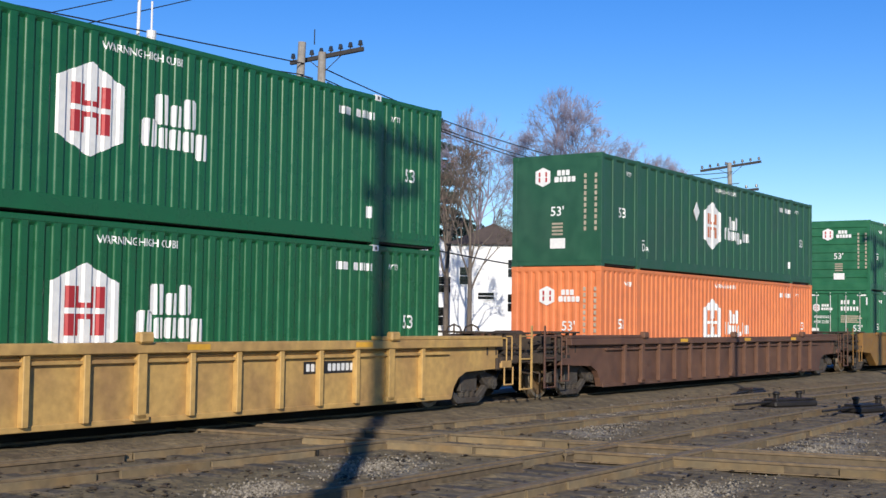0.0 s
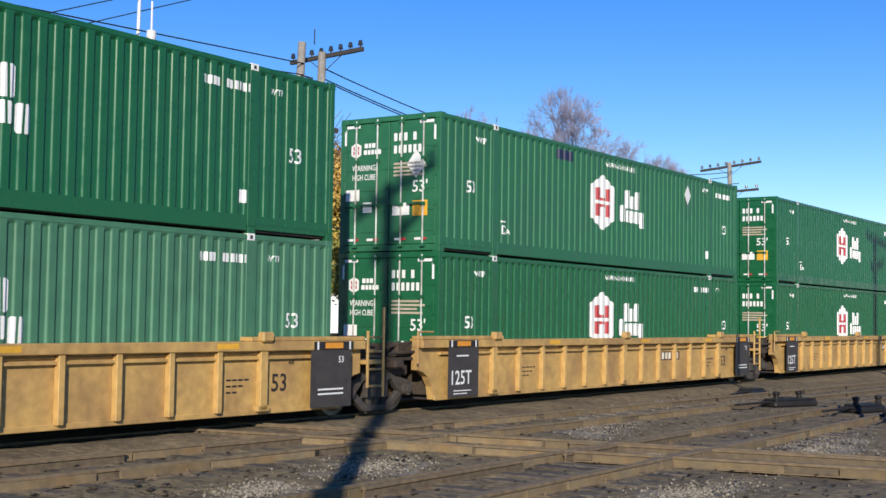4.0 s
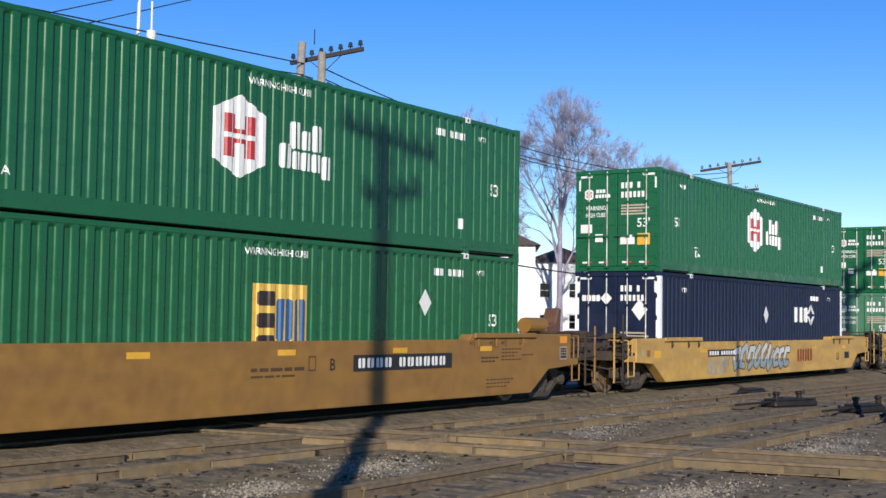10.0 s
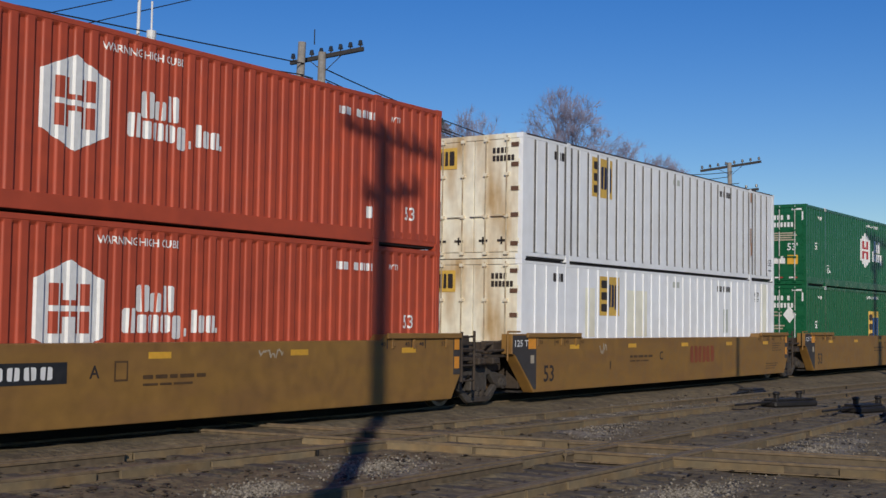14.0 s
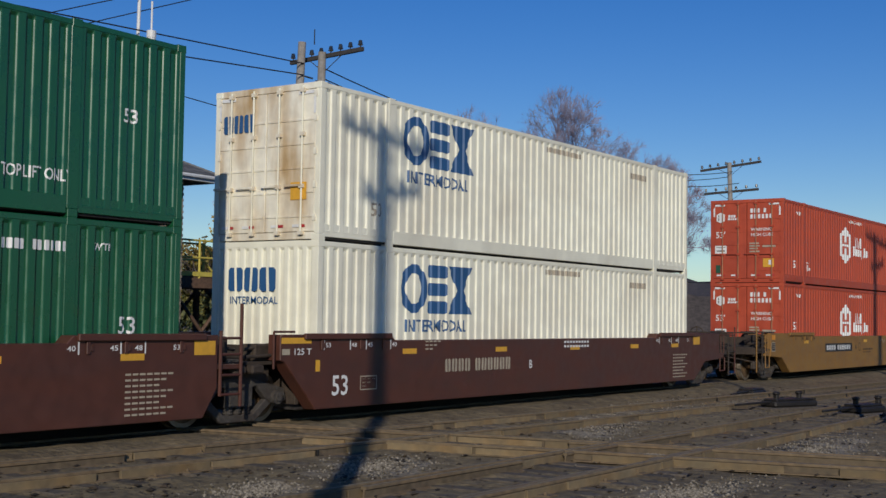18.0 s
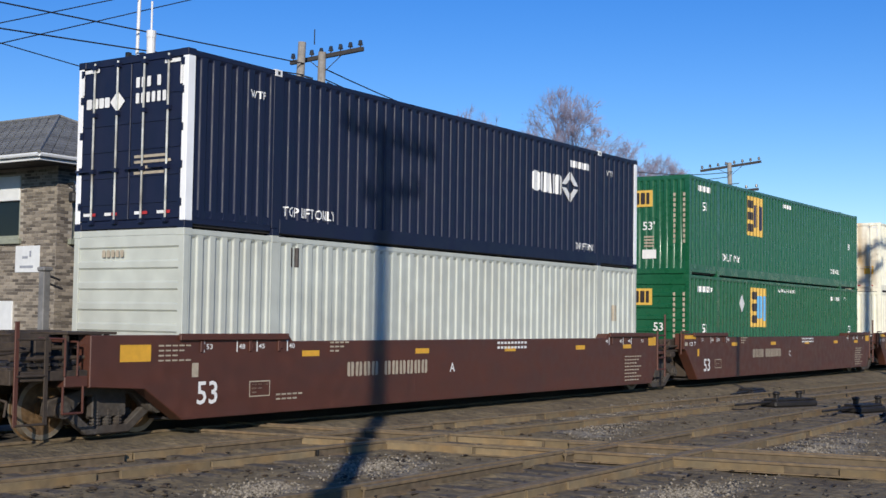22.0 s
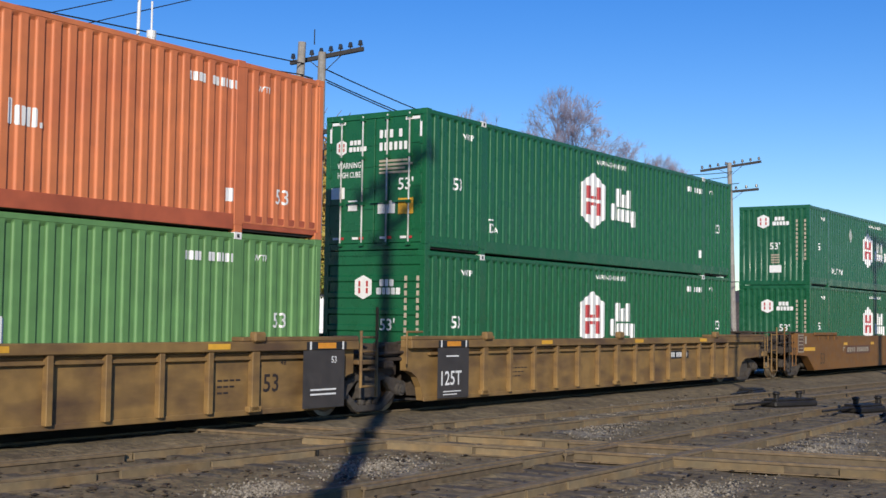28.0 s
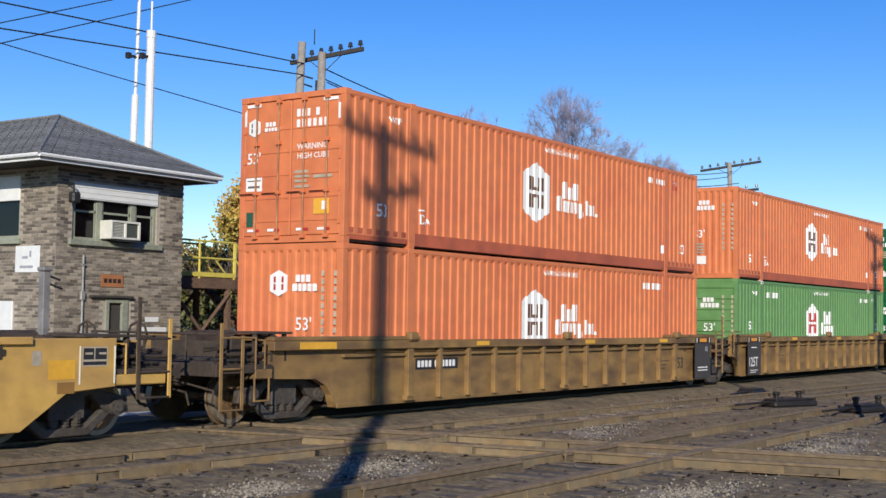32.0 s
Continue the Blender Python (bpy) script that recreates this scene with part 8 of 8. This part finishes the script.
MAR = lambda num, letter: [car_word("53", 0.05 if letter == "A" else 0.42, 0.60, 0.50, MARK), *reflectors(2.55, 5.9, 9.2, 12.4, 14.9, z=1.30), car_bars(num, 0.92, [0.19] * 4 + [-0.1] + [0.19] * 6, 0.26, MARK_DIM, 0.05), car_word(letter, num + 3.3, 0.92, 0.26, MARK), car_bars(8.9, 1.46, [0.1] * 9, 0.05, MARK, 0.04), car_bars(8.9, 1.36, [0.1] * 9, 0.05, MARK, 0.04), *ENDS(MARK), car_rect("notice_frame", 1.25, 0.66, 0.5, 0.26, MARK_DIM), car_rect("notice_field", 1.27, 0.68, 0.46, 0.22, PAINT["maroon_car"], 0.006), *notices(1.31, 0.85, 3, 3, MARK_DIM, 0.025, 0.065), *notices(3.3, 1.52, 3, 4, MARK_DIM, 0.03), *notices(15.0, 1.08, 8, 7, MARK_DIM, 0.03, 0.085), car_rect("reflector", 16.38, 1.36, 0.46, 0.22, MARK_YEL)]
well_car(-132.1, "smooth", "maroon_car", "maroon smooth-sided well car unit with white markings", jo(-135.4, -132.1), CO, marks=[*MAR(4.0, "B"), *MAR125], trucks=(False, True))
well_car(-151.42, "smooth", "maroon_car", "maroon smooth-sided middle unit with white markings", jo(-154.9, -151.42), jo(-135.27, -132.1), marks=[*MAR(4.3, "C"), *MAR125], trucks=(False, True))
well_car(-171.05, "smooth", "maroon_car", "maroon smooth-sided well car unit with white markings", CO, jo(-154.9, -151.55), marks=[*MAR(3.8, "A"), car_rect("reflector", -1.5, 1.28, 0.6, 0.25, MARK_YEL), *notices(-0.75, 1.50, 4, 5, MARK_DIM, 0.025), car_rect("notice", -0.05, 1.02, 0.14, 0.22, MARK_DIM), *notices(1.9, 0.66, 2, 5, MARK_DIM, 0.03)])
well_car(-195.05, "smooth", "brown_dark", "brown smooth-sided well car with dark lettered panels", CO, CO, marks=[*slat_plates(), *ENDS(MARK_FAINT), *notices(3.0, 1.1, 2, 2, MARK_DIM, 0.05), car_word("53", 0.35, 0.58, 0.56, MARK_FAINT), *num_plate(3.4, 0.90, 3.1, 0.30, plate=PAINT["rust_car"], ink=MARK_DIM), car_rect("emblem_panel", 10.2, 0.86, 2.6, 0.44, PAINT["rust_car"], 0.005), car_bars(10.5, 0.94, [0.55, 0.55, 0.6], 0.28, MARK_DIM, 0.1, 0.009), car_rect("reflector", -1.4, 1.06, 1.2, 0.12, MARK_YEL), *reflectors(3.1, 6.6, 9.8, 12.9, z=1.22), car_rect("reflector", 16.72, 1.20, 0.70, 0.12, MARK_YEL), car_rect("card", 15.1, 1.30, 0.28, 0.14, MARK_DIM), car_rect("card", 14.4, 1.02, 0.18, 0.20, MARK_DIM)])
well_car(-218.6, "ribbed", "olive_car", "dirty yellow-brown ribbed well car unit", jo(-221.95, -218.6), CO, marks=ribbed_marks(["rear"], 11.2, [*chord_ends("rear"), car_word("53", 14.2, 0.75, 0.42, MARK_DK)]), panels=(0.7,), trucks=(False, True))
well_car(-238.1, "ribbed", "olive_car", "dirty yellow-brown ribbed middle unit with black panels", jo(-241.45, -238.1), jo(-221.95, -218.6), marks=ribbed_marks(["rear", "front"], None, chord_ends("rear", "front")), panels=(0.7, 16.0), trucks=(False, True))
well_car(-257.6, "ribbed", "olive_car", "dirty yellow-brown ribbed well car unit", CO, jo(-241.45, -238.1), marks=ribbed_marks(["front"], 2.2, [car_rect("reflector", -1.40, 1.42, 1.0, 0.12, MARK_YEL, 0.137), *chord_ends("front")]), panels=(16.0,))
well_car(-281.15, "smooth", "yellow_clean", "yellow smooth-sided well car following at the tail", CO, CO, zt=1.52, ext=1.86, steps=(0.43, 1.05, 0.72),
         marks=[car_rect("reflector", 16.90, 1.06, 0.46, 0.27, MARK_YEL), car_rect("notice_frame", 17.48, 1.23, 0.46, 0.28, MARK_DIM), *[car_rect("notice", x, z, w, h, BLACK, 0.006) for x, z, w, h in ((17.50, 1.33, 0.19, 0.16), (17.71, 1.33, 0.21, 0.16), (17.50, 1.25, 0.42, 0.05))], car_bars(17.53, 1.40, [0.13, -0.02, 0.13], 0.03, MARK_DIM, 0.05, 0.009),
                car_rect("notice", 16.62, 1.26, 0.16, 0.20, MARK_DIM), car_rect("weld_plate", 17.06, 0.86, 0.30, 0.16, PAINT["brown_car"], 0.002), car_rect("weld_seam", 17.42, 0.98, 0.03, 0.54, PAINT["cream"], 0.012), car_rect("weld_seam", 18.05, 0.98, 0.03, 0.54, PAINT["cream"], 0.012)])

# ---------------------------------------------------------------- bricks of the tower
BW, BH, GAP = 0.205, 0.062, 0.013


def brick_mesh(w):
    return cached(("brick%.3f" % w,), lambda: boxes((0, 0, 0, w, 0.05, BH), bevel=0.004), BRICK)


def lay_bricks(parent, a0, a1, z0, z1, holes, to3, keep):
    """Courses of bricks over a wall; those inside keep are single parts, the rest one joined part."""
    vs, fs = [], []
    z, row = z0, 0
    while z + BH < z1:
        a = a0 - (BW / 2 + GAP / 2 if row % 2 else 0)
        while a < a1:
            p, q = max(a, a0), min(a + BW, a1)
            if q - p > 0.05 and not any(p < h[2] + 0.0 and q > h[0] and z < h[3] and z + BH > h[1] for h in holes):
                out = random.uniform(0, 0.008)
                if keep[0] < p < keep[2] and keep[1] < z < keep[3] and q - p > BW - 0.01:
                    m = to3(p, -out, z)
                    place("brick", brick_mesh(BW), parent, m)
                else:
                    m = to3(p, -out, z)
                    n = len(vs)
                    for c in ((0, 0, 0), (q - p, 0, 0), (q - p, 0, BH), (0, 0, BH), (0, 0.03, 0), (q - p, 0.03, 0), (q - p, 0.03, BH), (0, 0.03, BH)):
                        vs.append(tuple(m @ Vector(c)))
                    fs.extend(((n, n + 1, n + 2, n + 3), (n + 3, n + 2, n + 6, n + 7), (n, n + 4, n + 5, n + 1), (n + 1, n + 5, n + 6, n + 2), (n, n + 3, n + 7, n + 4)))
            a += BW + GAP
        z += BH + GAP
        row += 1
    me = bpy.data.meshes.new("brickwork")
    me.from_pydata(vs, [], fs)
    me.materials.append(BRICKWORK)
    tagged(place("brickwork", me, parent), kind="stuff")


BRICKWORK = mat("dark brown brickwork", (0.22, 0.165, 0.125), 0.9, grain=(20, 0.25), stain=(2, 0.3), bump=0.3)
nt = BRICKWORK.node_tree
geo, cr = nt.nodes.new("ShaderNodeNewGeometry"), nt.nodes.new("ShaderNodeValToRGB")
cr.color_ramp.elements[0].color, cr.color_ramp.elements[1].color = (0.085, 0.072, 0.060, 1), (0.34, 0.295, 0.235, 1)
nt.links.new(geo.outputs["Random Per Island"], cr.inputs[0])
nt.links.new(cr.outputs[0], nt.nodes["Principled BSDF"].inputs["Base Color"])
lay_bricks(TOWER_FRONT, TX0, TX1, 0.6, T_TOP - 0.03, [(h[0] - 0.0, h[1] - 0.13, h[2], h[3]) for h in OPEN_FRONT], lambda a, d, z: pose(a, TY0 + 0.004 + d, z), (19.2, 2.75, 22.6, 3.62))
lay_bricks(TOWER_LEFT, TY0 + 0.02, 28.5, 0.6, T_TOP - 0.03, [(h[0], h[1] - 0.13, h[2], h[3]) for h in OPEN_LEFT], lambda a, d, z: pose(TX0 + 0.004 + d, 0, z) @ Matrix.Translation((0, a, 0)) @ Matrix(((0, 1, 0, 0), (1, 0, 0, 0), (0, 0, 1, 0), (0, 0, 0, 1))), (0, 0, 0, 0))


# ---------------------------------------------------------------- the run of the train
RUN = [(0.0, -13.55), (4.5, 27.0), (9.0, 67.52), (13.0, 103.48), (14.5, 117.03), (16.5, 135.66), (17.5, 144.62), (18.5, 153.62), (19.0, 157.82), (20.0, 166.96), (23.0, 194.19), (26.5, 225.88), (28.5, 243.84), (32.0, 275.64)]


def motions():
    for ob in CARRIED:
        start = ob.matrix_basis.copy()
        walk(ob, [(t, Matrix.Translation((s, 0, 0)) @ start) for t, s in RUN])
    # the wheels roll; alike wheelsets share one turning
    sets = [[c for c in t.children if c.name.startswith("wheelset")] for t in TRUCKS]
    for k in range(2):
        first = sorted(sets[0], key=lambda c: c.location.x)[k]
        x = first.location.x
        rows = []
        for f in range(0, 32 * FPS + 1, 2):
            t = f / FPS
            s = np.interp(t, [r[0] for r in RUN], [r[1] for r in RUN])
            rows.append((t, Matrix.Translation((x, 0, RAIL + WHEEL_R)) @ Matrix.Rotation(s / WHEEL_R, 4, "Y")))
        walk(first, rows)
        for other in sets[1:]:
            w = sorted(other, key=lambda c: c.location.x)[k]
            w.rotation_mode = "QUATERNION"
            w.animation_data_create()
            w.animation_data.action = first.animation_data.action
            w.animation_data.action_slot = first.animation_data.action_slot


motions()
